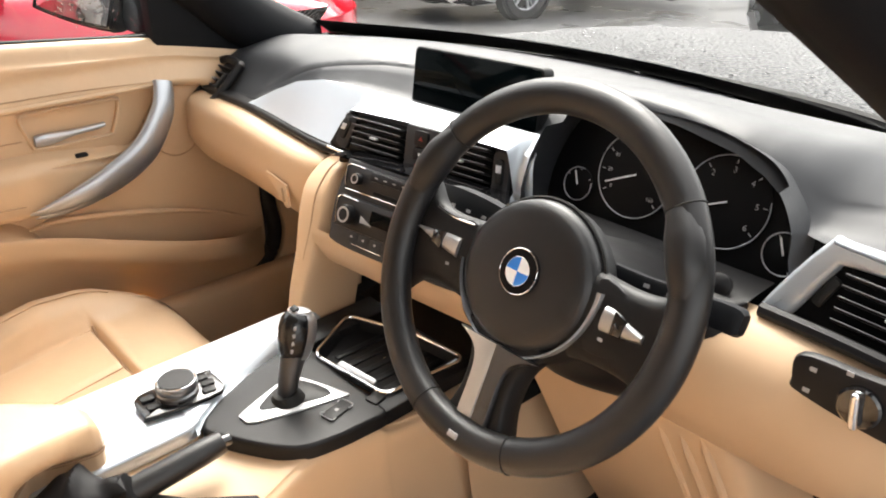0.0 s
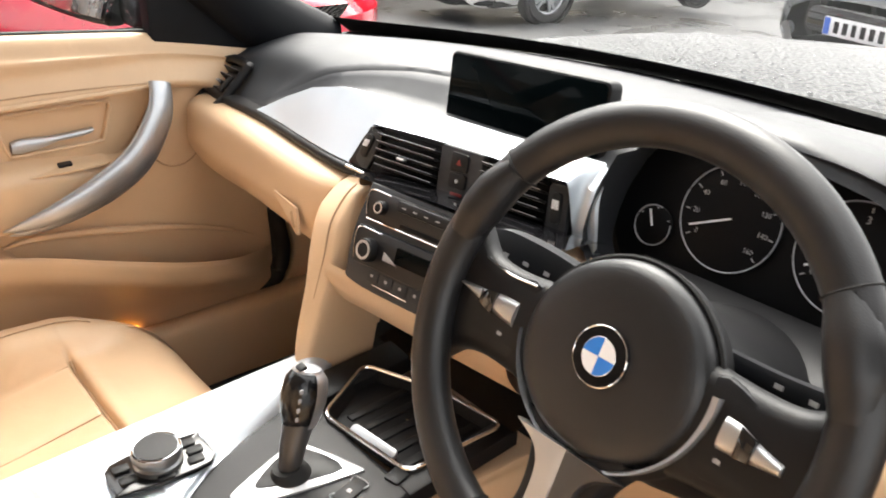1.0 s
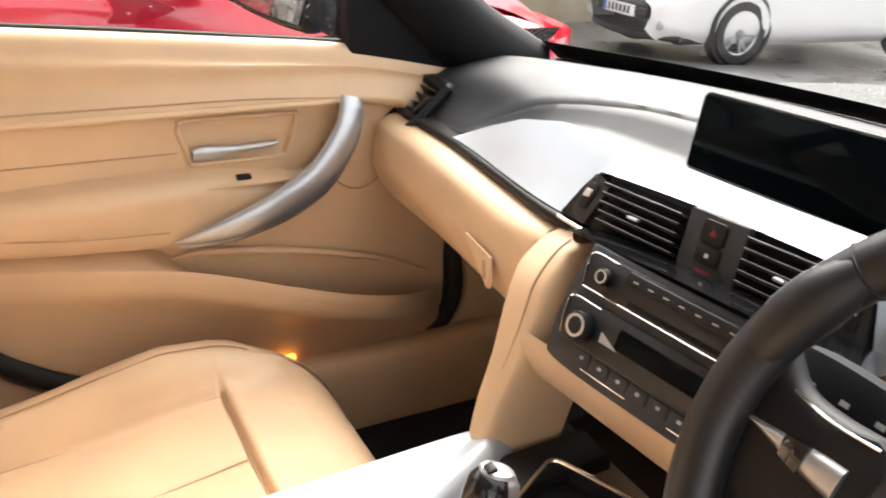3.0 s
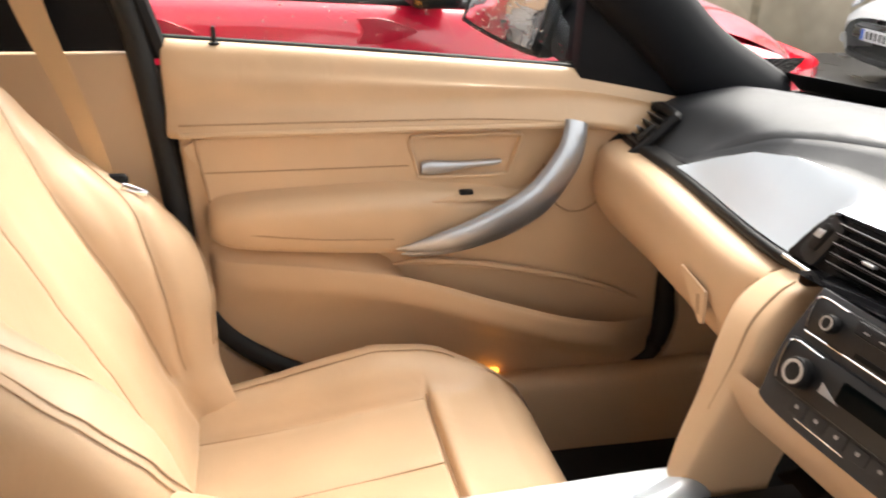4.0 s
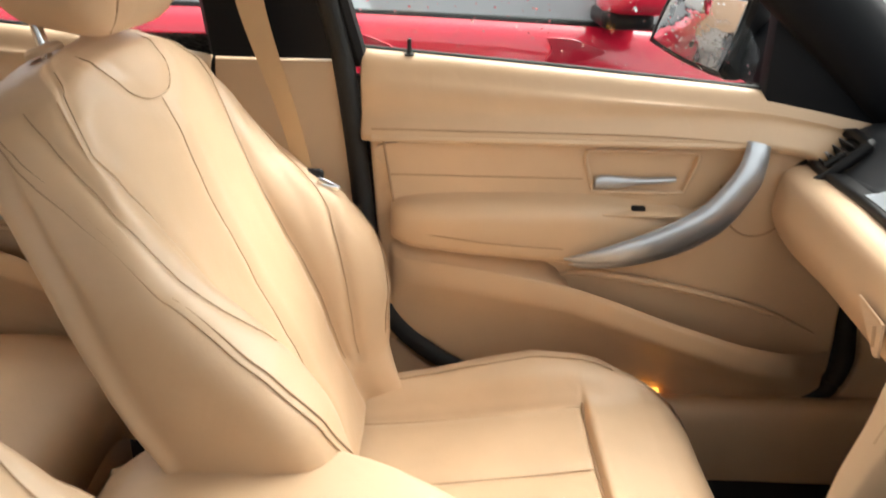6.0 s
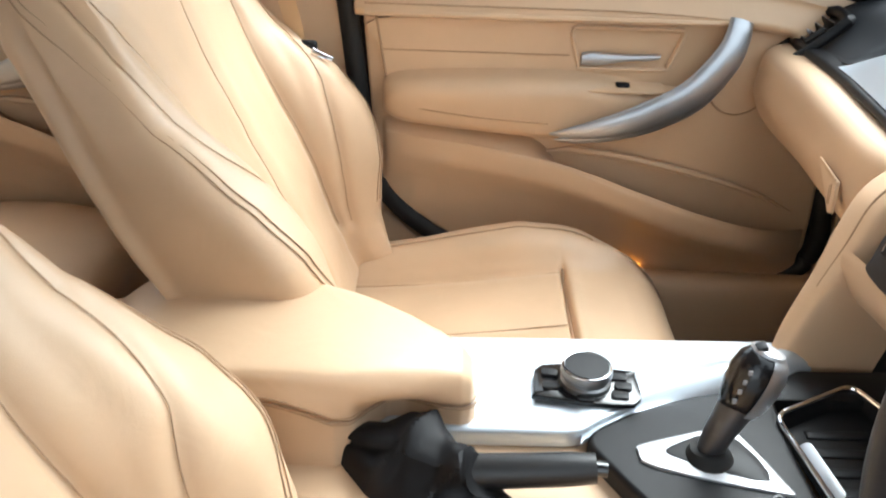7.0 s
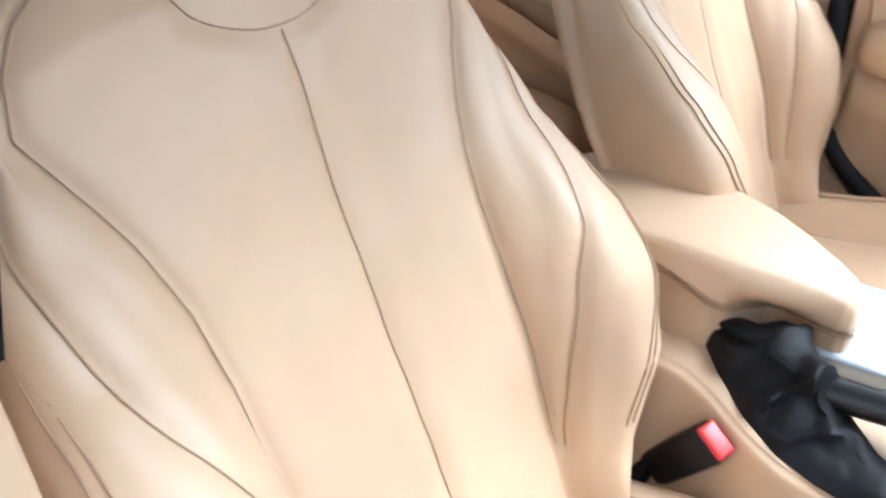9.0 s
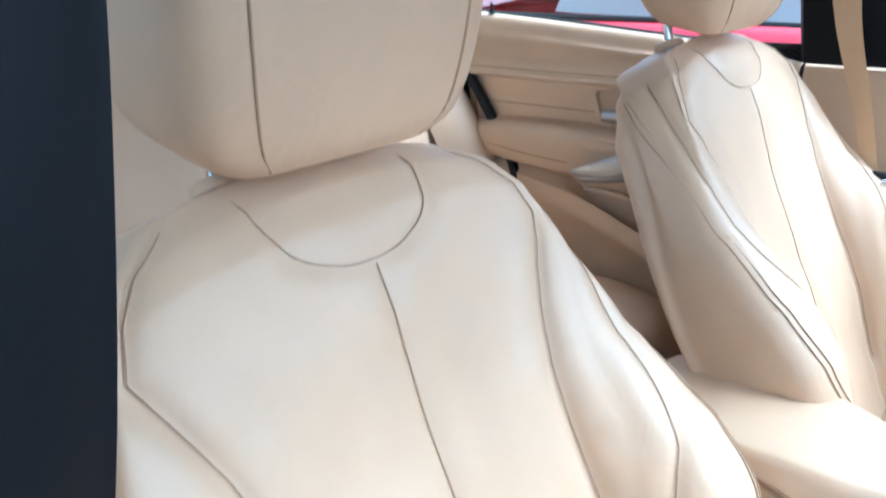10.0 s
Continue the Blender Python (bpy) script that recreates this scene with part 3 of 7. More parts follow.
    part("mirror_base", block((0.20, 0.13, 0.05), (X + 0.03, 0.07, 0.938), 0.02), black_plastic, cap)
    part("indicator_strip", tube(cr([R(X + 0.03, 0.015, 0.972), R(X + 0.12, 0.03, 0.968), R(X + 0.195, 0.07, 0.972)], 4), 0.008, 8, 0.6), chrome, cap)
    part("door_gap", tube(cr([R(X + 0.004, 0.52, 0.86), R(X + 0.016, 0.50, 0.70), R(X - 0.004, 0.48, 0.52), R(X + 0.012, 0.46, 0.34)], 6), 0.004, 6), rubber, root)
    part("rear_door_gap", tube(cr([R(X + 0.0, -0.98, 0.90), R(X + 0.014, -0.98, 0.70), R(X - 0.006, -0.98, 0.52), R(X + 0.012, -0.98, 0.34)], 6), 0.004, 6), rubber, root)
    # raised plates, faces turned down to look dark in place of dished handle recesses
    for y, lx in ((-0.03, 1.0), (-0.575, 0.85), (-1.60, 1.0)):
        scoop = cr([(-0.082, 0.028), (-0.076, 0.034), (-0.02, 0.032), (0.04, 0.014), (0.076, -0.002), (0.04, -0.020), (-0.02, -0.034), (-0.076, -0.036), (-0.083, -0.028), (-0.070, 0.0)], 4, True)
        rows_h = [[R(X + 0.004 + o + 0.30 * b * k, y + a * lx * k, 0.846 + b * k) for a, b in scoop] for k, o in ((1.0, 0.004), (0.95, 0.009), (0.6, 0.008), (0.02, 0.007))]
        part("door_handle", grid(rows_h, True), red_paint, root)
    part("headlamp", loft([[R(X - 0.14, 1.24, 0.67), R(X - 0.13, 1.29, 0.62), R(X - 0.17, 1.33, 0.56)], [R(X - 0.32, 1.45, 0.61), R(X - 0.36, 1.50, 0.57), R(X - 0.38, 1.52, 0.51)]], 5, 5), lamp_glass, root)
    for y in (1.05, -1.75):
        wheel(root, axes((X + 0.005, y, 0.31 + GROUND), (0, 1, 0), (0, 0, 1)))
        wheel(root, axes((X - 1.74, y, 0.31 + GROUND), (0, -1, 0), (0, 0, 1)))


red_car()


# ---------- this car's shell ----------
shell = thing("car_shell", (0, 0, GROUND), "body of the grey estate car round its interior", "car body", kind="structure")
# bonnet
secs = []
for y, z, w, crown in ((0.80, 0.865, 0.74, 0.035), (1.1, 0.86, 0.76, 0.05), (1.5, 0.83, 0.76, 0.06), (1.85, 0.77, 0.72, 0.06), (2.05, 0.66, 0.66, 0.04)):
    secs.append([Vector((w * a, y - 0.12 * a * a, z - crown * a * a - (0.03 if abs(a) == 1 else 0))) for a in (-1, -0.8, -0.55, -0.25, 0, 0.25, 0.55, 0.8, 1)])
part("bonnet", loft(secs, 6, 4), grey_paint, shell, "wet grey bonnet with rain beads")
part("front_end", block((1.6, 0.3, 0.5), (0, 1.95, 0.40), 0.08), grey_paint, shell)
for s in (1, -1):
    part("front_wing", loft([[Vector((s * x, y, z)) for x, z in ((0.74, 0.74 - 0.04 * max(0, y - 1)), (0.83, 0.70), (0.88, 0.58), (0.88, 0.3), (0.85, 0.15))] for y in (0.55, 1.0, 1.5, 1.95)], 4, 4), grey_paint, shell)
# cowl and wipers
part("cowl", loft([[Vector((0.72 * a, 0.80 - 0.16 * a * a, 0.845)) for a in (-1, -0.5, 0, 0.5, 1)], [Vector((0.72 * a, 0.72 - 0.18 * a * a, 0.875)) for a in (-1, -0.5, 0, 0.5, 1)]], 4, 6), rubber, shell)
for a, b in (((-0.62, 0.645, 0.880), (0.02, 0.755, 0.888)), ((-0.05, 0.765, 0.880), (0.60, 0.650, 0.888))):
    part("wiper", tube(cr([a, ((a[0] + b[0]) / 2, (a[1] + b[1]) / 2 + 0.03, (a[2] + b[2]) / 2 + 0.005), b], 6), 0.008, 6), rubber, shell)
# windscreen
ws = [[Vector((0.70 * a, 0.72 - 0.20 * a * a, 0.885)) for a in (-1, -0.5, 0, 0.5, 1)],
      [Vector((0.63 * a, 0.33 - 0.14 * a * a, 1.16)) for a in (-1, -0.5, 0, 0.5, 1)],
      [Vector((0.56 * a, -0.10 - 0.10 * a * a, 1.385)) for a in (-1, -0.5, 0, 0.5, 1)]]
wind = part("windscreen", loft(ws, 8, 6), clear_glass, shell)
wind.visible_shadow = False
part("frit_band", loft([[Vector((0.70 * a, 0.722 - 0.20 * a * a, 0.883)) for a in (-1, -0.5, 0, 0.5, 1)], [Vector((0.695 * a, 0.672 - 0.195 * a * a, 0.9165)) for a in (-1, -0.5, 0, 0.5, 1)]], 2, 6), rubber, shell)
# roof
part("roof_skin", loft([[Vector((0.62 * a, y, z - 0.05 * a * a)) for a in (-1, -0.5, 0, 0.5, 1)] for y, z in ((-0.08, 1.405), (-0.5, 1.44), (-1.5, 1.44), (-2.3, 1.40))], 5, 5), grey_paint, shell)
ceil = setting("ceiling", loft([[Vector((0.61 * a, y, z - 0.05 * a * a)) for a in (-1, -0.5, 0, 0.5, 1)] for y, z in ((-0.10, 1.385), (-0.5, 1.405), (-1.5, 1.405), (-2.3, 1.37))], 5, 5), headlining, "pale cloth headlining", "ceiling")
for s in (1, -1):
    pil, wide = [(0.715, 0.46, 0.85), (0.705, 0.33, 0.930), (0.695, 0.225, 1.019), (0.68, 0.117, 1.104), (0.662, -0.005, 1.20), (0.650, -0.09, 1.246), (0.61, -0.33, 1.355), (0.585, -0.48, 1.39)], (0.070, 0.062, 0.060, 0.058, 0.055, 0.052, 0.045, 0.04)
    if s > 0:
        pil, wide = [(0.745, 0.42, 0.89), (0.750, 0.10, 1.05), (0.730, -0.10, 1.155), (0.685, -0.27, 1.26), (0.60, -0.45, 1.39)], (0.075, 0.06, 0.05, 0.045, 0.04)
    pil = [Vector((s * a, b, c)) for a, b, c in pil]
    part("windscreen_pillar", tube(cr(pil, 8), wide, 14, 0.75, (0, 1, 0.6)), post_black, shell)
    part("roof_rail", tube(cr([Vector((s * 0.59, -0.40, 1.385)), Vector((s * 0.60, -0.9, 1.395)), Vector((s * 0.60, -1.6, 1.39)), Vector((s * 0.58, -2.3, 1.34))], 6), 0.04, 10), black_pad, shell)
    part("rear_pillar", tube(cr([Vector((s * 0.72, -1.75, 0.92)), Vector((s * 0.66, -1.95, 1.2)), Vector((s * 0.58, -2.15, 1.38))], 5), 0.06, 10), black_pad, shell)
part("tailgate", loft([[Vector((0.62 * a, y, z)) for a in (-1, 0, 1)] for y, z in ((-2.50, 0.3), (-2.55, 0.8), (-2.45, 0.98))], 4, 4), grey_paint, shell)
part("rear_window", loft([[Vector((0.60 * a, -2.45, 0.98)) for a in (-1, 0, 1)], [Vector((0.54 * a, -2.27, 1.38)) for a in (-1, 0, 1)]], 4, 4), dim_glass, shell)
for s in (1, -1):
    part("rear_wing", loft([[Vector((s * (x - i), y, z)) for x, z in ((0.74, 0.95 - 0.02 * k), (0.83, 0.86), (0.88, 0.66), (0.88, 0.42), (0.85, 0.20))] for k, (y, i) in enumerate(((-0.80 if s > 0 else -1.85, 0.0), (-2.0, 0.0), (-2.35, 0.03), (-2.55, 0.14)))], 5, 5), grey_paint, shell)
    part("tail_lamp", block((0.16, 0.08, 0.14), (s * 0.66, -2.53, 0.78), 0.03), red_button, shell)
    for y in (1.30, -1.75):
        wheel(shell, axes((s * 0.885, y, 0.31 + GROUND), (0, s, 0), (0, 0, 1)))
part("rear_bumper", block((1.62, 0.18, 0.34), (0, -2.56, 0.36), 0.06), grey_paint, shell)
part("floor_pan", block((1.66, 3.2, 0.05), (0, -0.8, 0.16), 0.01), rubber, shell)
part("bulkhead", block((1.4, 0.05, 0.65), (0, 0.75, 0.50), 0.01), rubber, shell)
bm = bmesh.new()
bmesh.ops.create_grid(bm, x_segments=20, y_segments=30, size=0.5)
for v in bm.verts:
    v.co = Vector((v.co.x * 1.38, -0.55 + v.co.y * 2.7, 0.265 + 0.006 * noise.noise(v.co * 14) + (0.22 * max(0, v.co.y - 0.34) * 2)))
setting("floor", bm, carpet, "black carpet of the footwells", "floor")

# ---------- doors ----------
DOOR = axes((-0.715, 0, 0), (0, 1, 0), (0, 0, 1))   # local x: ahead, local y: up, out of it: into the cabin


def door_trim(name, label, lamp):
    root = thing(name, (-0.72, -0.1, 0.40), label, "door")
    ztop = lambda y: float(np.interp(y, [-0.52, -0.2, 0.13, 0.27, 0.40], [0.974, 0.951, 0.923, 0.893, 0.868]))
    lim = 0.31 if lamp else 0.235     # the rear door ends behind the middle post
    # lower panel
    out = cr([(-0.487, 0.86), (-0.473, 0.66), (-0.462, 0.57), (-0.405, 0.495), (-0.30, 0.43), (-0.1, 0.39), (0.10, 0.374), (0.21, 0.388), (0.287, 0.412), (0.314, 0.46), (0.308, 0.54), (0.31, 0.70), (0.33, 0.86)], 5)
    out = [(min(a, lim), b) for a, b in out]
    part("door_panel", plate(out, DOOR, 0.022, 0.008, 4), trim_beige, root)
    # upper roll
    secs = []
    for y in (-0.490, -0.483, -0.3, -0.1, 0.1, min(0.2, lim - 0.02), min(0.29, lim - 0.01), lim):
        t = ztop(y)
        k = 1.0 if y > -0.486 else 0.2
        c = 0.846 - 0.02 * float(smooth(0.1, 0.3, y))
        cut = 0.09 * float(smooth(0.17, 0.31, y)) if lamp else 0.0
        secs.append([Vector((-0.725 + (x + 0.725) * k, y - cut * min(1.0, (t - z) / (t - c)), z)) for x, z in ((-0.70, c - 0.012), (-0.676, c - 0.008), (-0.668, c + 0.002), (-0.672, c + 0.012), (-0.684, c + 0.035), (-0.682, (c + t) / 2 + 0.01), (-0.688, t - 0.03), (-0.697, t - 0.008), (-0.712, t), (-0.735, t - 0.004))])
    part("upper_trim", loft(secs, 5, 4), leather, root)
    part("lip_groove", tube([(-0.6692, y, 0.8585 - 0.018 * float(smooth(-0.1, 0.3, y))) for y in np.linspace(-0.48, 0.10, 20)], 0.0014, 6), seam_mat, root)
    part("trim_lip", tube([(-0.667, y, 0.8445 - 0.02 * float(smooth(0.1, 0.3, y))) for y in np.linspace(-0.48, 0.12, 20)], 0.0045, 8), leather, root)
    # inset pad with a seam
    M2 = Matrix.Translation((0.022, 0, 0)) @ DOOR
    bowl = cr([(-0.146, 0.824), (-0.138, 0.829), (-0.06, 0.830), (0.018, 0.829), (0.028, 0.826), (0.029, 0.818), (0.020, 0.790), (0.012, 0.770), (0.004, 0.764), (-0.06, 0.763), (-0.126, 0.764), (-0.134, 0.770), (-0.140, 0.790), (-0.148, 0.815)], 4, True)
    out = cr([(-0.462, 0.832), (-0.452, 0.78), (-0.444, 0.722), (-0.435, 0.665), (-0.30, 0.655), (-0.155, 0.645), (-0.05, 0.68), (0.03, 0.735), (0.085, 0.80), (0.092, 0.8395), (-0.2, 0.8405)], 4, True)
    bm = bmesh.new()
    loops = [[bm.verts.new(M2 @ Vector((a, b, 0.009))) for a, b in q] for q in (out, bowl)]
    ed = [bm.edges.new((q[i], q[(i + 1) % len(q)])) for q in loops for i in range(len(q))]
    bmesh.ops.triangle_fill(bm, edges=ed, use_beauty=True)
    low = [bm.verts.new(M2 @ Vector((a, b, 0.0))) for a, b in out]
    for i in range(len(low)):
        bm.faces.new((loops[0][i], loops[0][(i + 1) % len(low)], low[(i + 1) % len(low)], low[i]))
    part("inset_pad", bm, leather, root)
    part("pad_edge", tube(cr([(-0.6838, -0.463, 0.836), (-0.6838, -0.455, 0.785), (-0.6838, -0.447, 0.735)], 6), 0.0022, 6), seam_mat, root)
    part("pad_seam", tube([(-0.6835, y, 0.783) for y in np.linspace(-0.452, -0.15, 14)], 0.0012, 6), seam_mat, root)
    # armrest
    secs = []
    for y, w, zt, zb in ((-0.452, 0.006, 0.724, 0.692), (-0.447, 0.028, 0.738, 0.680), (-0.41, 0.042, 0.748, 0.668), (-0.30, 0.050, 0.754, 0.658), (-0.15, 0.048, 0.756, 0.650), (-0.05, 0.038, 0.746, 0.663), (0.03, 0.034, 0.735, 0.70), (0.08, 0.008, 0.74, 0.72)):
        x = -0.688
        secs.append([Vector((x - 0.004, y, zt + 0.006)), Vector((x + w * 0.25, y, zt)), Vector((x + w * 0.7, y, zt - 0.008)), Vector((x + w, y, zt - 0.026)), Vector((x + w * 0.97, y, (zt + zb) / 2 - 0.012)), Vector((x + w * 0.80, y, zb + 0.006)), Vector((x + w * 0.30, y, zb - 0.001)), Vector((x - 0.004, y, zb + 0.002))])
    part("armrest", loft(secs, 6, 5), leather, root)
    part("armrest_seam", tube(cr([(-0.652, -0.43, 0.700), (-0.633, -0.30, 0.690), (-0.630, -0.18, 0.684)], 6), 0.0012, 6), seam_mat, root)
    # grab handle
    pts = [(-0.652, 0.106, 0.853), (-0.642, 0.101, 0.832), (-0.630, 0.086, 0.800), (-0.618, 0.040, 0.746), (-0.614, -0.024, 0.710), (-0.617, -0.092, 0.685), (-0.626, -0.150, 0.670), (-0.634, -0.176, 0.666)]
    part("grab_handle", tube(cr(pts, 7), (0.0205, 0.021, 0.0225, 0.0245, 0.0235, 0.018, 0.009, 0.002), 20, 0.46, (0, 0.78, -0.62)), handle_silver, root, "satin silver curved grab handle")
    pts = [(x - 0.012, y + 0.010, z - 0.014) for x, y, z in pts]
    part("handle_back", tube(cr(pts, 7), (0.015, 0.015, 0.016, 0.018, 0.018, 0.014, 0.007, 0.001), 10, 0.6, (0, 0.75, -0.65)), handle_silver, root)
    # release handle in its bowl
    M3 = Matrix.Translation((0.034, 0, 0)) @ DOOR
    part("handle_bezel", tube([M3 @ Vector((a, b, -0.002)) for a, b in bowl], 0.0034, 8, closed=True), leather, root)
    c = np.array([-0.06, 0.797])
    rows = [[M3 @ Vector((*(c + (q - c) * k), d)) for q in bowl] for k, d in ((1.0, 0.0), (0.985, -0.006), (0.96, -0.010), (0.85, -0.0112), (0.4, -0.0115), (0.01, -0.0115))]
    part("handle_bowl", grid(rows, True), trim_beige, root)
    rh = part("release_handle", loft([[M3 @ Vector((y, z + h, d)) for h, d in ((0.006 * q, -0.003), (0.003 * q, 0.004), (-0.004 * q, 0.005), (-0.008 * q, 0.0), (-0.002, -0.005))] for y, z, q in ((-0.130, 0.780, 1.3), (-0.118, 0.781, 1.6), (-0.095, 0.781, 1.4), (-0.06, 0.783, 0.8), (-0.02, 0.785, 0.75), (-0.004, 0.787, 0.5))], 5, 4, True, (True, True)), silver, root, "satin silver release lever")
    # window switch, lock pin, speaker ring
    sw = part("window_switch", plate(rrect(0.022, 0.012, 0.003), axes((-0.662, -0.062, 0.7415), (0, 1, 0), (-1, 0, 0.25)), 0.005, 0.002), black_plastic, root)
    part("switch_bezel", plate(rrect(0.13, 0.034, 0.008), axes((-0.662, -0.06, 0.738), (0, 1, 0), (-1, 0, 0.25)), 0.004, 0.002), leather, root)
    part("lock_pin", lathe([(0.008, 0), (0.008, 0.003), (0.0035, 0.004), (0.0035, 0.022), (0.003, 0.025), (0, 0.026)], pose(-0.706, -0.425, 0.964), 14), black_plastic, root)
    part("speaker_ring", tube([(-0.6915, 0.135 + 0.062 * math.cos(a), 0.775 + 0.085 * math.sin(a)) for a in np.linspace(math.pi, 2 * math.pi, 24)], 0.0015, 6), seam_mat, root)
    # pocket with its rail
    zr = lambda y: float(np.interp(y, [-0.44, -0.30, -0.16, 0.08, 0.22, 0.30], [0.640, 0.627, 0.606, 0.532, 0.494, 0.478]))
    secs = []
    for y, d in ((-0.455, 0.003), (-0.43, 0.018), (-0.30, 0.032), (-0.18, 0.044), (-0.10, 0.056), (-0.02, 0.070), (0.10, 0.080), (0.19, 0.068)) + (((0.25, 0.040), (0.30, 0.002)) if lamp else ()):
        z, x = zr(y), -0.693
        k = float(smooth(-0.20, -0.10, y) * (1 - smooth(0.24, 0.32, y)))
        solid = [(-0.002, 0.030), (d * 0.45, 0.018), (d * 0.85, 0.006)]
        hollow = [(0.004, -0.090), (d * 0.30, -0.082), (d * 0.86, 0.0)]
        top = [Vector((x + a * (1 - k) + c * k, y, z + b * (1 - k) + e * k)) for (a, b), (c, e) in zip(solid, hollow)]
        secs.append(top + [Vector((x + d * 0.97, y, z + 0.002)), Vector((x + d, y, z - 0.012)), Vector((x + d * 0.95, y, z - 0.036)), Vector((x + d * 0.66, y, z - 0.058)), Vector((x + d * 0.36, y, z - 0.080)), Vector((x + d * 0.14, y, z - 0.11)), Vector((x - 0.002, y, z - 0.155))])
    part("pocket_rail", loft(secs, 6, 5), trim_beige, root)
    part("pocket_rim", tube(cr([(-0.690, -0.172, 0.615), (-0.686, -0.12, 0.620), (-0.684, -0.02, 0.607), (-0.684, 0.10, 0.580), (-0.686, 0.19, 0.552), (-0.692, 0.27, 0.515)], 6), (0.003, 0.007, 0.007, 0.006, 0.005, 0.002), 8), trim_beige, root)
    # courtesy lamp at the foot of the door
    if lamp:
        part("courtesy_lamp", block((0.012, 0.046, 0.012), (-0.690, -0.004, 0.394), 0.004), amber, root, "lit amber courtesy lamp")
    # seal round the door
    edge = cr([(-0.625, 1.30), (-0.565, 1.12), (-0.530, 0.985), (-0.509, 0.84), (-0.490, 0.66), (-0.470, 0.56), (-0.412, 0.482), (-0.30, 0.416), (-0.10, 0.376), (0.10, 0.360), (0.225, 0.372), (0.305, 0.396), (0.334, 0.455), (0.326, 0.54), (0.326, 0.70), (0.35, 0.86)], 6)
    part("door_seal", tube([(-0.698 + max(0.0, b - 0.97) * 0.22, a, b) for a, b in (edge if lamp else edge[:-24])], 0.017, 10), rubber, root)
    # window frame, glass and mirror corner
    part("window_frame", tube(cr([(-0.712, -0.500, 0.95), (-0.700, -0.512, 1.00), (-0.675, -0.545, 1.12), (-0.640, -0.598, 1.28), (-0.62, -0.62, 1.36)], 5), 0.014, 8), black_plastic, root)
    gl = part("window_glass", loft([[Vector((-0.728, -0.51, 0.95)), Vector((-0.70, -0.56, 1.15)), Vector((-0.635, -0.63, 1.36))], [Vector((-0.728, 0.16, 0.91)), Vector((-0.70, -0.02, 1.15)), Vector((-0.635, -0.28, 1.36))]], 6, 6), clear_glass, root)
    gl.visible_shadow = False
    part("glass_seal", tube([(-0.722, y, ztop(y) - 0.001) for y in np.linspace(-0.51, 0.14, 24)], 0.006, 8), rubber, root)
    if lamp:
        part("mirror_corner", plate([(0.118, 0.905), (0.30, 0.875), (0.36, 0.90), (0.16, 1.06), (0.118, 1.05)], axes((-0.725, 0, 0), (0, 1, 0), (0, 0, 1)), 0.03, 0.008), post_black, root)
    part("outer_skin", loft([[Vector((-0.80 - b, y, z)) for z, b in ((0.93, -0.06), (0.85, 0.0), (0.6, 0.03), (0.25, 0.02))] for y in ((-0.60, 0.0, 0.55) if lamp else (-0.60, -0.1, 0.34))], 4, 4), grey_paint, root)
    return root


front_door = door_trim("front_door", "beige leather-trimmed car door with a curved silver grab handle, closed", True)


def door_mirror():
    root = thing("door_mirror", (-0.78, 0.14, 0.90), "black-cased door mirror with rain-spotted glass", "mirror")
    O = Vector((-0.960, 0.087, 0.990))
    out = cr([(-0.108, -0.044), (-0.117, -0.030), (-0.082, 0.042), (-0.068, 0.053), (0.020, 0.057), (0.108, 0.058), (0.119, 0.046), (0.078, -0.066), (0.062, -0.077), (-0.020, -0.066)], 5, True)
    M = axes(O, (0.88, 0.47, 0), (0, 0, 1))
    rows = []
    for k, d in ((0.86, 0.004), (0.97, 0.010), (1.06, 0.004), (1.09, -0.02), (1.04, -0.06), (0.86, -0.095), (0.5, -0.115), (0.02, -0.12)):
        rows.append([M @ Vector((a * k, b * k, d)) for a, b in out])
    part("housing", grid(rows, True, (True, True)), black_plastic, root)
    part("mirror_glass", plate([(a * 0.9, b * 0.9) for a, b in out], M, 0.012, 0.001), mirror_mat, root)
    part("foot", tube(cr([O + Vector((0.05, 0.08, -0.03)), O + Vector((0.13, 0.10, -0.045)), O + Vector((0.235, 0.11, -0.055))], 6), (0.058, 0.055, 0.050), 20, 0.6), post_black, root)


door_mirror()

# rear door: the same family of shapes, further back
door_trim("rear_door", "beige leather-trimmed rear car door, closed", False).location = (-0.72, -1.06, 0.455)

# the driver's own door stands wide open beside the seat
HINGE = Matrix.Translation((0.83, 0.44, 0.40)) @ Matrix.Rotation(radians(62), 4, "Z") @ Matrix.Diagonal((-1, 1, 1, 1)) @ Matrix.Translation((0, -0.47, 0))
driver_door = copy_thing(front_door, HINGE)
tagged(driver_door, "beige leather-trimmed driver's door, wide open", "door")

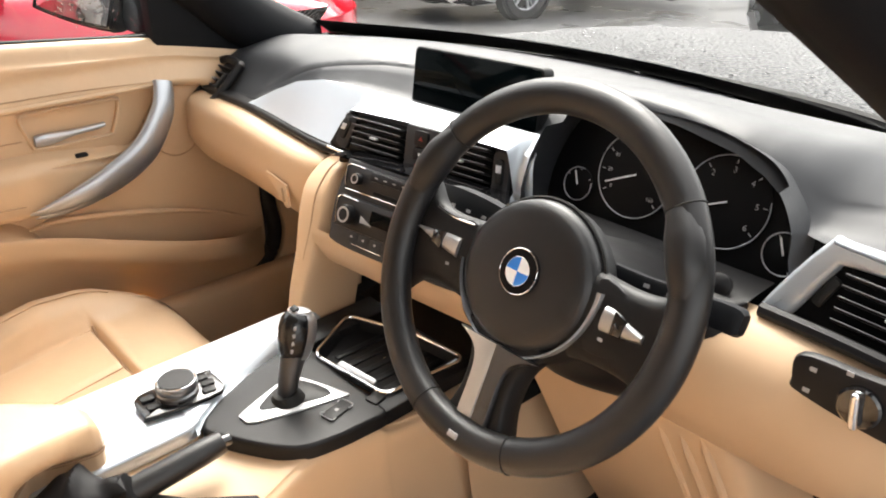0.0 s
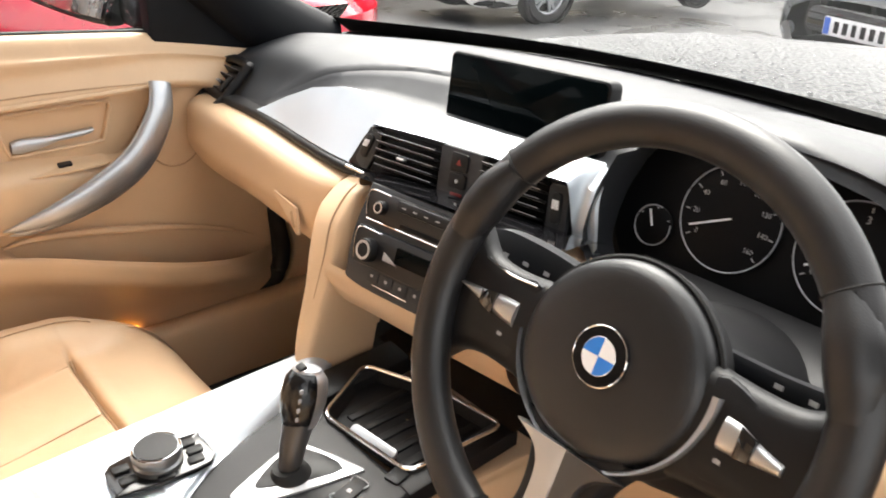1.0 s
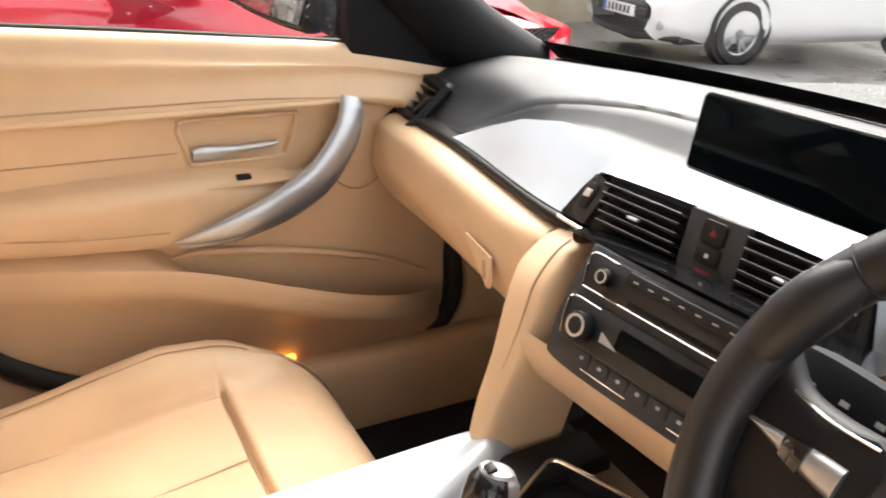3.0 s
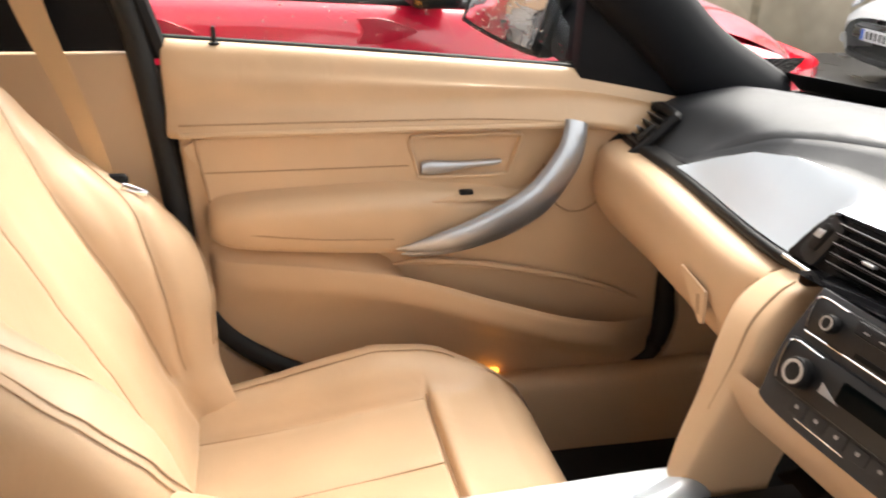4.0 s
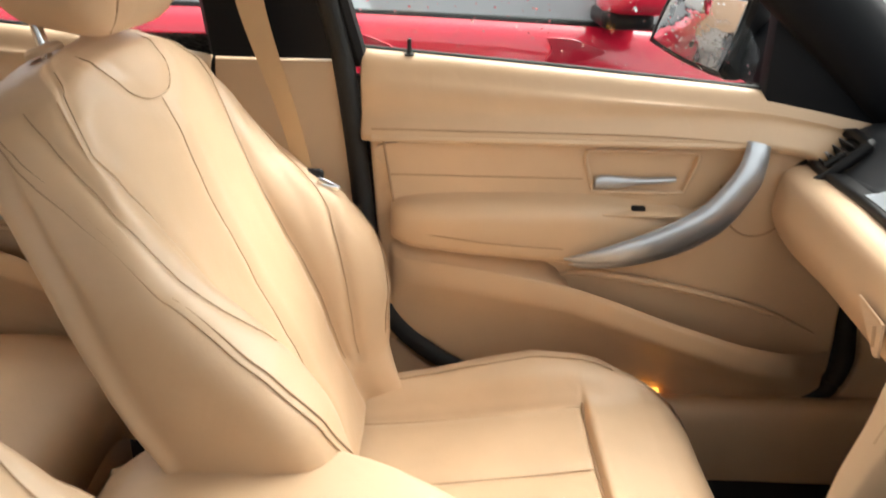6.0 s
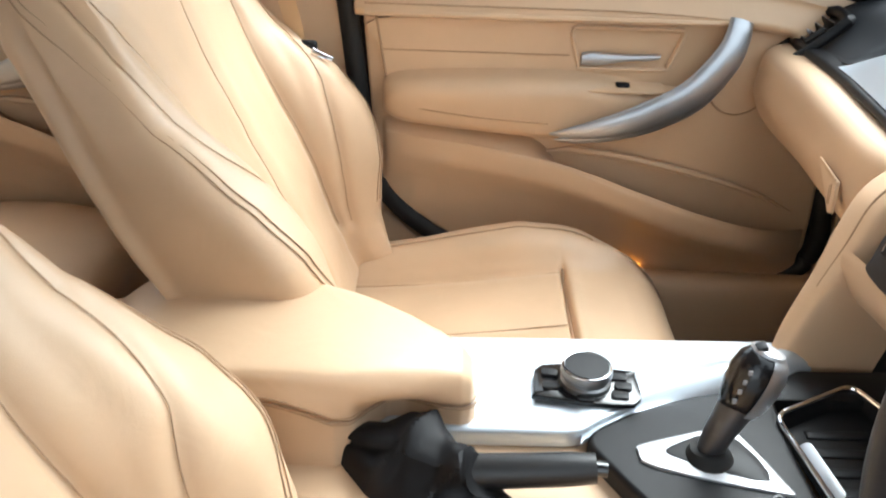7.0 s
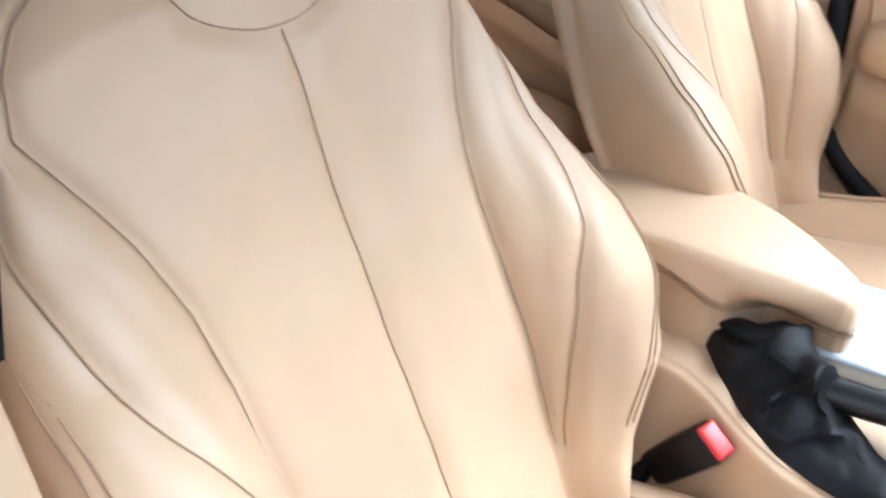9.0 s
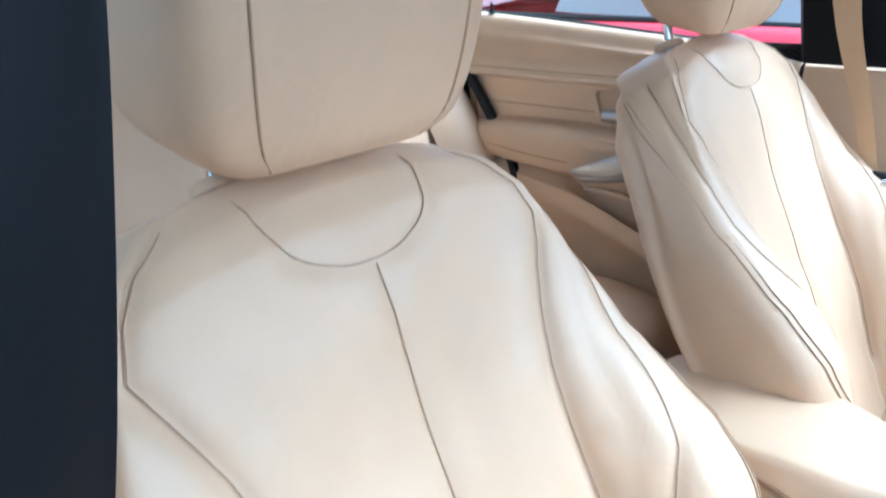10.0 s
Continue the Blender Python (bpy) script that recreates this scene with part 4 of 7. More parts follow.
# ---------- door posts, sills ----------
def post(s, dx, dy):
    """Middle post: beige below, black above. s: side."""
    root = thing("middle_post", (s * 0.70, -0.62, 0.30), "middle door post, beige trim below and black trim above", "post", kind="structure")
    out = cr([(-0.535, 0.955), (-0.516, 0.84), (-0.503, 0.66), (-0.487, 0.55), (-0.428, 0.462), (-0.31, 0.392), (-0.10, 0.350), (0.12, 0.334), (0.24, 0.346), (0.332, 0.378), (0.362, 0.455), (0.352, 0.54), (0.350, 0.76)], 5)
    out = [tuple(q) for q in out] + [(0.75, 0.76), (0.75, 0.24), (-0.80, 0.24), (-0.76, 0.5), (-0.72, 0.955)]
    m = axes((s * 0.722, dy, 0), (0, -s, 0), (0, 0, 1))
    part("lower_trim", plate([(-s * a, b) for a, b in out], m, 0.022 + dx, 0.006, 3), trim_beige, root)
    secs = []
    rows = ((0.958, -0.722, -0.528, 0.694), (1.10, -0.735, -0.565, 0.672), (1.25, -0.755, -0.625, 0.635), (1.37, -0.775, -0.66, 0.60))
    if s > 0:
        rows = ((0.93, -0.70, -0.512, 0.680), (1.02, -0.70, -0.514, 0.660), (1.14, -0.71, -0.523, 0.638), (1.25, -0.73, -0.556, 0.612), (1.37, -0.78, -0.61, 0.585))
    for z, a, b, x in rows:
        secs.append([Vector((s * q, y, z)) for q, y in ((x + 0.06, a - 0.02), (x + 0.01, a), (x, a + 0.02), (x, b - 0.02), (x + 0.008, b), (x + 0.06, b + 0.01))])
    part("upper_trim", loft(secs, 6, 4), post_black, root)
    return root


post(-1, 0.0, 0.0)
post(1, 0.02, 0.0)
part("sill_trim", loft([[Vector((x, y, z)) for x, z in ((-0.70, 0.385), (-0.665, 0.400), (-0.64, 0.398), (-0.625, 0.375), (-0.615, 0.30), (-0.612, 0.262))] for y in (-0.50, -0.2, 0.15, 0.42)], 4, 4), trim_beige, shell)
part("sill_trim", loft([[Vector((x, y, z)) for x, z in ((0.72, 0.385), (0.665, 0.400), (0.64, 0.398), (0.625, 0.375), (0.615, 0.30), (0.612, 0.262))] for y in (-0.55, -0.2, 0.15, 0.42)], 4, 4), trim_beige, shell)


def seat_belt():
    root = thing("seat_belt", (-0.66, -0.6, 0.45), "beige seat belt webbing hanging with its black tongue", "seat belt")
    a = np.array([(-0.664, -0.690, 1.118), (-0.655, -0.665, 1.02), (-0.632, -0.618, 0.90), (-0.612, -0.590, 0.815)])
    b = np.array([(-0.664, -0.643, 1.122), (-0.648, -0.624, 1.02), (-0.618, -0.585, 0.90), (-0.606, -0.562, 0.812)])
    bm = loft([list(a), list((a + b) / 2 + (0.001, 0, 0)), list(b)], 3, 8)
    part("webbing", bm, fabric_beige, root)
    lo = [(-0.610, -0.590, 0.80), (-0.640, -0.59, 0.65), (-0.655, -0.58, 0.46)]
    hi = [(-0.604, -0.552, 0.80), (-0.628, -0.545, 0.65), (-0.645, -0.535, 0.46)]
    part("lap_webbing", loft([lo, hi], 3, 6), fabric_beige, root)
    g = part("anchor_guide", plate(rrect(0.115, 0.066, 0.024), axes((-0.690, -0.662, 1.128), (0, 1, 0.15), (0.2, 0, 1)), 0.018, 0.008), black_plastic, root)
    part("guide_loop", tube(cr([(-0.664, -0.700, 1.122), (-0.662, -0.698, 1.146), (-0.664, -0.664, 1.155), (-0.662, -0.630, 1.150), (-0.664, -0.626, 1.126)], 6), 0.008, 10), charcoal, g)
    part("anchor_bolt", lathe([(0.014, 0), (0.014, 0.006), (0.009, 0.010), (0, 0.011)], axes((-0.672, -0.655, 1.140), (0, 1, 0), (0, 0, 1)), 18), black_gloss, g)
    part("anchor_slot", block((0.012, 0.055, 0.010), (-0.668, -0.666, 1.122), 0.003), black_gloss, g)
    t = part("tongue_body", block((0.014, 0.034, 0.026), (-0.604, -0.562, 0.800), 0.006, None), black_plastic, root)
    part("tongue_plate", block((0.003, 0.036, 0.010), (0, 0, 0), 0.0012, pose(-0.592, -0.537, 0.793, -28, 0, 20)), chrome, root, "steel tongue")
    part("stop_button", lathe([(0.006, 0), (0.006, 0.003), (0, 0.004)], axes((-0.652, -0.575, 0.55), (0, 1, 0), (0, 0, 1)), 12), fabric_beige, root)


seat_belt()


# ---------- dashboard ----------
def pad_profile(x):
    """Upper dash from the windscreen's foot to its front lip, as (y, z), at x: a swept step, then the instrument hood."""
    q = x / 0.70
    hood = float(smooth(0.176, 0.200, x) * (1 - smooth(0.48, 0.60, x)))
    lz = float(np.interp(x, [-0.70, -0.60, -0.50, -0.43, -0.36, -0.29, -0.2, 0.2, 0.55, 0.62, 0.70], [0.822, 0.820, 0.830, 0.856, 0.879, 0.886, 0.884, 0.886, 0.900, 0.912, 0.895]))
    ly = float(np.interp(x, [-0.70, -0.6, -0.5, -0.3, 0.2, 0.7], [0.226, 0.216, 0.212, 0.222, 0.235, 0.225]))
    end = 0.03 * abs(q) ** 4
    base = [(0.715 - 0.20 * q * q, 0.884), (0.56 - 0.12 * q * q, 0.912 - end), (0.43 - 0.04 * q * q, 0.925 - end), (0.345, 0.922 - end), (0.285, 0.905 - end), (0.25, (0.89 + lz) / 2), (ly, lz)]
    fall = cr(base, 6)
    over = lambda y: float(np.interp(y, [p[0] for p in fall[::-1]], [p[1] for p in fall[::-1]]))
    step = max(ly + 0.004, float(np.interp(x, [-0.52, -0.46, -0.40, -0.34, -0.26, -0.18, 0.2], [0.214, 0.244, 0.274, 0.302, 0.332, 0.348, 0.350])))
    deep = float(smooth(-0.51, -0.40, x) * (1 - smooth(0.12, 0.2, x)))
    out = [np.array((y, z)) for y, z in fall if y > step + 0.012]
    m = 24
    t = np.linspace(0, 1, m)
    ys = np.interp(t, np.linspace(0, 1, len(out)), [p[0] for p in out])
    zs = np.interp(t, np.linspace(0, 1, len(out)), [p[1] for p in out])
    head = list(zip(ys, zs)) + [(step + 0.006, over(step + 0.006)), (step + 0.001, over(step) - 0.004 * deep)]
    tail = []
    for k in range(8):
        u = k / 7
        y = step * (1 - u) + ly * u
        tail.append((y, over(y) * (1 - deep) + (lz + (max(over(step), lz) - 0.004 - lz) * (1 - float(smooth(0.0, 0.40, u)))) * deep))
    out = [np.array(p) for p in head + tail]
    if hood > 0:
        zl = float(np.interp(x, [0.18, 0.22, 0.29, 0.35, 0.425, 0.46, 0.49, 0.52, 0.58], [0.958, 0.972, 0.980, 0.976, 0.962, 0.946, 0.924, 0.900, 0.890]))
        hd = cr([(0.70 - 0.20 * q * q, 0.884), (0.55, 0.922), (0.43, 0.944), (0.365, 0.65 * 0.956 + 0.35 * zl + 0.004), (0.315, 0.29 + 0.7 * zl + 0.004), (0.284, zl), (0.272, zl - 0.014)], 6)
        f = np.linspace(0, 1, len(out))
        g = np.linspace(0, 1, len(hd))
        hd = np.stack([np.interp(f, g, [p[0] for p in hd]), np.interp(f, g, [p[1] for p in hd])], 1)
        out = [p * (1 - hood) + h * hood for p, h in zip(out, hd)]
    return out


def knob(m, r, h, parent, name="knob"):
    k = part(name, lathe([(r, 0), (r, h * 0.75), (r * 0.92, h * 0.95), (r * 0.78, h), (0, h)], m, 28), black_plastic, parent)
    part("knob_ring", lathe([(r * 0.80, h * 0.9), (r * 0.80, h * 1.04), (r * 0.60, h * 1.04), (r * 0.58, h * 0.9)], m, 28), silver, k, "silver ring")
    return k


def vent(m, x0, x1, y0, y1, parent, slats=5):
    """An air vent: dark well, frame and slats, in the plane m."""
    w, h, cx, cy = x1 - x0, y1 - y0, (x0 + x1) / 2, (y0 + y1) / 2
    v = part("air_vent", plate(rrect(w, h, 0.006, 4, cx, cy), m @ Matrix.Translation((0, 0, -0.004)), 0.005, 0.001), dial_black, parent)
    for k in range(slats):
        yy = y0 + h * (k + 0.7) / (slats + 0.4)
        part("slat", block((w * 0.97, 0.0028, 0.016), (0, 0, 0), 0.0010, m @ pose(cx, yy, 0.008, -18)), black_plastic, v)
        part("slat_edge", block((w * 0.96, 0.0007, 0.0008), (0, 0, 0), 0.0002, m @ pose(cx, yy + 0.0035, 0.0158)), dial_ring, v)
    part("vent_tab", block((w * 0.13, 0.0035, 0.008), (0, 0, 0), 0.0015, m @ pose(cx, cy, 0.018)), silver, v)
    return v


def dashboard():
    root = thing("dashboard", (0, 0.45, 0.60), "black and beige dashboard with aluminium trim", "dashboard")
    xs = np.linspace(-0.70, 0.70, 141)
    rows = [[Vector((x, y, z)) for y, z in pad_profile(x)] for x in xs]
    part("upper_pad", grid(rows), black_pad, root, "black soft-touch upper pad")
    # aluminium band: passenger blade running over the middle vents
    def top(x):
        return float(np.interp(x, [-0.494, -0.43, -0.36, -0.29, -0.2, 0.0, 0.165, 0.177, 0.185, 0.190, 0.193], [0.831, 0.860, 0.888, 0.903, 0.906, 0.908, 0.912, 0.907, 0.895, 0.870, 0.834]))
    def low(x):
        k = float(smooth(-0.180, -0.150, x))
        over = (0.828 + (x + 0.494) * -0.011) * (1 - k) + (0.891 + 0.03 * (x + 0.14)) * k
        return over - 0.073 * float(smooth(0.155, 0.168, x))
    rows = []
    for x in np.concatenate([np.linspace(-0.494, 0.150, 150), np.linspace(0.152, 0.193, 28)]):
        t, b = top(x), low(x)
        yt = float(np.interp(x, [-0.494, -0.29, 0.216], [0.212, 0.226, 0.248]))
        yb = 0.196 - 0.02 * float(smooth(-0.494, -0.23, x)) + 0.024 * float(smooth(-0.23, 0.03, x))
        e = float(smooth(0.152, 0.170, x))
        yb += 0.010 * e
        yt += (yb + 0.004 - yt) * float(smooth(0.172, 0.191, x))
        rows.append([Vector((x, yt + 0.02 * (1 - e), t - 0.006)), Vector((x, yt, t)), Vector((x, yt * (0.7 - 0.4 * e) + yb * (0.3 + 0.4 * e), t - (t - b) * 0.22)), Vector((x, yt * (0.4 - 0.35 * e) + yb * (0.6 + 0.35 * e), t - (t - b) * 0.6)), Vector((x, yb, b)), Vector((x, yb + 0.012, b - 0.003))])
    part("aluminium_trim", grid(rows), alu, root, "brushed aluminium dash trim")
    # dark line and gloss ledge under the aluminium
    line = cr([(-0.70, 0.208, 0.826), (-0.64, 0.198, 0.8255), (-0.49, 0.194, 0.826), (-0.36, 0.183, 0.8245), (-0.23, 0.172, 0.823), (-0.16, 0.176, 0.8245), (0.02, 0.190, 0.832)], 6)
    part("shadow_line", loft([[Vector((x, y + 0.02, z + 0.001)), Vector((x, y, z)), Vector((x, y - 0.004, z - 0.004)), Vector((x, y - 0.003, z - 0.012)), Vector((x, y + 0.01, z - 0.016))] for x, y, z in line], 1, 3), black_plastic, root)
    part("gloss_ledge", loft([[Vector((x, y0, z0)), Vector((x, (y0 + y1) / 2, (z0 + z1) / 2 + 0.004)), Vector((x, y1, z1))] for x, y0, z0, y1, z1 in ((-0.150, 0.20, 0.820, 0.142, 0.828), (-0.12, 0.20, 0.826, 0.134, 0.838), (0.02, 0.21, 0.834, 0.140, 0.848), (0.20, 0.225, 0.838, 0.155, 0.852))], 6, 4), black_gloss, root)
    part("ledge_chrome", tube(cr([(-0.196, 0.1660, 0.8250), (-0.1, 0.1640, 0.8275), (0.0, 0.1720, 0.8300), (0.15, 0.186, 0.834)], 8), 0.0022, 8), chrome, root)
    # middle vents
    C = axes((0.0, 0.197, 0.862), (1, 0.092, 0.018), (0, 0.20, 0.98))
    part("vent_housing", plate(cr([(-0.203, -0.031), (-0.198, -0.022), (-0.188, -0.006), (-0.178, 0.009), (-0.167, 0.021), (-0.155, 0.028), (-0.14, 0.031), (0, 0.033), (0.13, 0.036), (0.146, 0.036), (0.154, 0.030), (0.159, 0.018), (0.160, 0.0), (0.160, -0.026), (0.156, -0.031), (0.14, -0.031), (0.0, -0.032), (-0.15, -0.033), (-0.19, -0.034)], 3, True), C @ Matrix.Translation((0, 0, -0.012)), 0.012, 0.003), black_plastic, root)
    vent(C, -0.138, -0.032, -0.027, 0.026, root)
    vent(C, 0.038, 0.126, -0.025, 0.030, root)
    for x0, ang in ((-0.160, 26), (0.143, -4)):
        tw = part("vent_wheel_surround", plate(rrect(0.027, 0.058, 0.008), C @ pose(x0, -0.003, 0.0, 0, 0, -ang), 0.006, 0.002), charcoal, root)
        part("thumb_wheel", plate(rrect(0.012, 0.034, 0.005), C @ pose(x0, 0.0, 0.006, 0, 0, -ang), 0.004, 0.002), rubber, tw)
        for k in range(3):
            part("wheel_rib", block((0.002, 0.010, 0.002), (0, 0, 0), 0.0005, C @ pose(x0 + (k - 1) * 0.003, 0.004, 0.0108, 0, 0, -ang)), white_mark, tw)
    hz = part("switch_block", plate(rrect(0.066, 0.064, 0.004), C @ pose(0.003, 0.0, 0.0), 0.009, 0.002), charcoal, root)
    part("hazard_switch", plate(rrect(0.026, 0.022, 0.004), C @ pose(0.003, 0.016, 0.009), 0.003, 0.001), black_plastic, hz)
    part("hazard_mark", plate([(-0.004, -0.003), (0.004, -0.003), (0, 0.004)], C @ pose(0.003, 0.016, 0.012), 0.0005, 0.0001), red_mark, hz)
    part("lock_switch", plate(rrect(0.026, 0.018, 0.004), C @ pose(0.003, -0.006, 0.009), 0.003, 0.001), black_plastic, hz)
    part("lock_mark", plate(rrect(0.004, 0.004, 0.001), C @ pose(0.003, -0.006, 0.012), 0.0005, 0.0001), white_mark, hz)
    part("red_mark", plate(rrect(0.018, 0.005, 0.001), C @ pose(0.003, -0.023, 0.009), 0.0015, 0.0003), red_mark, hz)
    # radio and climate fascia
    F = axes((0.042, 0.121, 0.788), (1, 0.095, 0.012), (0, 0.36, 0.93))
    out = cr([(-0.128, 0.060), (-0.139, 0.0), (-0.137, -0.045), (-0.122, -0.064), (0.0, -0.066), (0.125, -0.062), (0.142, -0.045), (0.146, 0.0), (0.135, 0.060)], 5)
    fp = part("fascia", plate(out, F @ Matrix.Translation((0, 0, -0.03)), 0.030, 0.003), charcoal, root)
    r1 = part("radio", plate(rrect(0.246, 0.036, 0.006, 4, 0, 0.036), F, 0.005, 0.002), satin_black, root)
    part("radio_slot", block((0.14, 0.005, 0.004), (0, 0, 0), 0.0005, F @ pose(0.01, 0.024, 0.004)), dial_black, r1)
    part("radio_edge", tube([F @ Vector((x, 0.018, 0.004)) for x in (-0.118, 0, 0.118)], 0.0010, 6), chrome, r1)
    part("button_strip", plate(rrect(0.15, 0.013, 0.003, 4, 0.005, 0.046), F @ Matrix.Translation((0, 0, 0.005)), 0.004, 0.002), black_plastic, r1)
    for k in range(8):
        part("button_mark", block((0.006, 0.0015, 0.0006), (0, 0, 0), 0, F @ pose(-0.057 + 0.018 * k, 0.0455, 0.0092)), dim_mark, r1)
    knob(F @ pose(-0.094, 0.036, 0.004), 0.0085, 0.010, r1)
    cl = part("climate_panel", plate(rrect(0.258, 0.046, 0.006, 4, 0, -0.014), F, 0.005, 0.002), satin_black, root)
    part("climate_display", plate(rrect(0.13, 0.020, 0.002, 3, 0.01, -0.010), F @ Matrix.Translation((0, 0, 0.005)), 0.001, 0.0003), screen_mat, cl)
    for sx in (-1, 1):
        part("temperature_mark", plate([(sx * 0.074, -0.022), (sx * 0.050, -0.022), (sx * 0.074, -0.012)], F @ Matrix.Translation((0, 0, 0.005)), 0.0006, 0.0001), dim_mark, cl)
        part("button_underline", block((0.060, 0.0012, 0.0010), (0, 0, 0), 0.0002, F @ pose(sx * 0.055, -0.0565, 0.0006)), chrome, cl)
    for sx in (-1, 1):
        knob(F @ pose(sx * 0.098, -0.017, 0.004), 0.0145, 0.013, cl)
        part("knob_frame", tube(cr([F @ Vector(q) for q in ((sx * 0.085, 0.006, 0.005), (sx * 0.122, 0.006, 0.006), (sx * 0.126, -0.010, 0.006), (sx * 0.122, -0.034, 0.005))], 4), 0.0009, 6), chrome, cl)
        part("knob_frame", tube(cr([F @ Vector(q) for q in ((sx * 0.085, 0.053, 0.005), (sx * 0.118, 0.053, 0.006), (sx * 0.121, 0.036, 0.006), (sx * 0.118, 0.022, 0.005))], 4), 0.0008, 6), chrome, r1)
    for k in range(8):
        b = part("climate_button", plate(rrect(0.0215, 0.014, 0.002, 3, -0.088 + 0.0245 * k, -0.047), F, 0.0012, 0.0005), charcoal, cl)
        part("button_mark", plate(rrect(0.0045, 0.0035, 0.001, 2, -0.088 + 0.0245 * k, -0.046), F @ Matrix.Translation((0, 0, 0.0012)), 0.0004, 0.0001), dim_mark, b)
    # screen
    S = axes((-0.0215, 0.318, 0.924), (1, 0.03, 0.030), (0, 0.16, 0.99))
    sc = part("display_case", plate(rrect(0.264, 0.094, 0.010), S @ Matrix.Translation((0, 0, -0.012)), 0.020, 0.004), black_plastic, root)
    part("display_glass", plate(rrect(0.256, 0.088, 0.008), S @ Matrix.Translation((0, 0, 0.008)), 0.0015, 0.0004), screen_mat, sc, "dark switched-off display")
    part("display_foot", block((0.20, 0.05, 0.03), (-0.02, 0.345, 0.885), 0.008), black_plastic, sc)
    # instrument binnacle
    I = axes((0.362, 0.272, 0.872), (1, 0, 0), (0, 0.30, 0.95))
    part("binnacle_back", plate(cr([(-0.184, -0.04), (-0.178, 0.03), (-0.140, 0.078), (0, 0.090), (0.095, 0.074), (0.135, 0.044), (0.160, 0.006), (0.169, -0.04), (0.11, -0.085), (0, -0.095), (-0.12, -0.085)], 5, True), I @ Matrix.Translation((0, 0, -0.02)), 0.018, 0.002), dial_black, root)
    hoodrows = []
    for d, k in ((-0.005, 1.0), (0.03, 1.0), (0.06, 1.0), (0.085, 1.01)):
        hoodrows.append([I @ Vector((a * (k - (0.5 * max(0.0, d) if a < 0 else 0.0)), b * k + (0.004 if b > 0 else -0.01) * k, d * (0.32 if b > 0.05 else 0.7))) for a, b in cr([(-0.184, -0.04), (-0.178, 0.03), (-0.140, 0.078), (0, 0.090), (0.095, 0.074), (0.135, 0.044), (0.160, 0.006), (0.169, -0.04), (0.11, -0.085), (0, -0.095), (-0.12, -0.085)], 5, True)])
    part("binnacle_hood", grid(hoodrows, True), black_pad, root)
    for cx, cy, r, n, a0, a1 in ((-0.062, 0.016, 0.052, 9, 215, -40), (0.058, 0.018, 0.052, 7, 215, -35), (-0.140, -0.016, 0.021, 3, 150, 30), (0.137, -0.016, 0.023, 4, 120, -60)):
        D = I @ pose(cx, cy, 0.0)
        g = part("gauge", lathe([(r, -0.002), (r, 0.001), (r * 0.96, 0.0016), (0, 0.0016)], D, 40), dial_black, root)
        part("gauge_ring", tube([D @ Vector((r * math.cos(t), r * math.sin(t), 0.003)) for t in np.linspace(radians(75), radians(75 + 300), 48)], 0.0008, 6), dial_ring, g)
        for k in range(n):
            t = radians(a0 + (a1 - a0) * k / (n - 1))
            q = D @ Matrix.Rotation(t, 4, "Z")
            part("tick", block((r * 0.09, 0.0011, 0.0008), (0, 0, 0), 0, q @ pose(r * 0.88, 0, 0.0022)), dim_mark, g)
            if n == 7 or (n == 9):
                words("numeral", str(k if n == 7 else 20 * k), r * (0.19 if n == 7 else 0.14), D @ pose(r * 0.70 * math.cos(t), r * 0.70 * math.sin(t), 0.0022), dim_mark, g)
        t = radians(205 if r > 0.03 else 115)
        part("needle", block((r * 0.85, 0.0018, 0.0012), (0, 0, 0), 0, D @ Matrix.Rotation(t, 4, "Z") @ pose(r * 0.38, 0, 0.004)), white_mark, g)
    part("trip_display", plate(rrect(0.06, 0.012, 0.002), I @ pose(0.0, -0.055, 0.0), 0.001, 0.0002), screen_mat, root)
    for k in range(4):
        part("display_mark", block((0.004, 0.004, 0.0005), (0, 0, 0), 0, I @ pose(-0.014 + 0.009 * k, -0.055, 0.0012)), dim_mark, root)
    # driver's outer vent with its aluminium band
    V = axes((0.610, 0.213, 0.866), (1, -0.10, 0.0), (0, 0.22, 0.97))
    part("aluminium_trim", plate(cr([(-0.098, -0.046), (-0.052, 0.040), (-0.03, 0.047), (0.09, 0.046), (0.09, 0.031), (-0.020, 0.026), (-0.038, 0.014), (-0.070, -0.046)], 4, True), V, 0.014, 0.006, 5), alu, root)
    part("vent_housing", plate(cr([(-0.074, -0.044), (-0.044, 0.022), (-0.025, 0.032), (0.09, 0.034), (0.09, -0.044)], 4, True), V @ Matrix.Translation((0, 0, -0.006)), 0.010, 0.002), dial_black, root)
    vent(V @ Matrix.Translation((0, 0, 0.004)), -0.025, 0.088, -0.034, 0.026, root)
    part("thumb_wheel", plate(rrect(0.012, 0.034, 0.004), V @ pose(-0.040, -0.005, 0.004, 0, 0, -24), 0.005, 0.002), rubber, root)
    part("gloss_ledge", tube(cr([(0.520, 0.190, 0.830), (0.60, 0.182, 0.832), (0.70, 0.170, 0.832)], 5), 0.008, 8), black_plastic, root)
    # passenger's outer vent
    W = axes((-0.656, 0.212, 0.838), (0.985, -0.06, 0.02), (0.22, 0.69, 0.69))
    out = cr([(-0.036, -0.044), (-0.036, 0.044), (0.040, 0.048), (0.048, 0.040), (0.038, -0.044)], 3, True)
    part("vent_housing", plate(out, W @ Matrix.Translation((0, 0, -0.041)), 0.014, 0.003), black_plastic, root)
    part("vent_frame", tube([W @ Vector((a, b, -0.006)) for a, b in out], 0.0085, 10, closed=True), black_plastic, root)
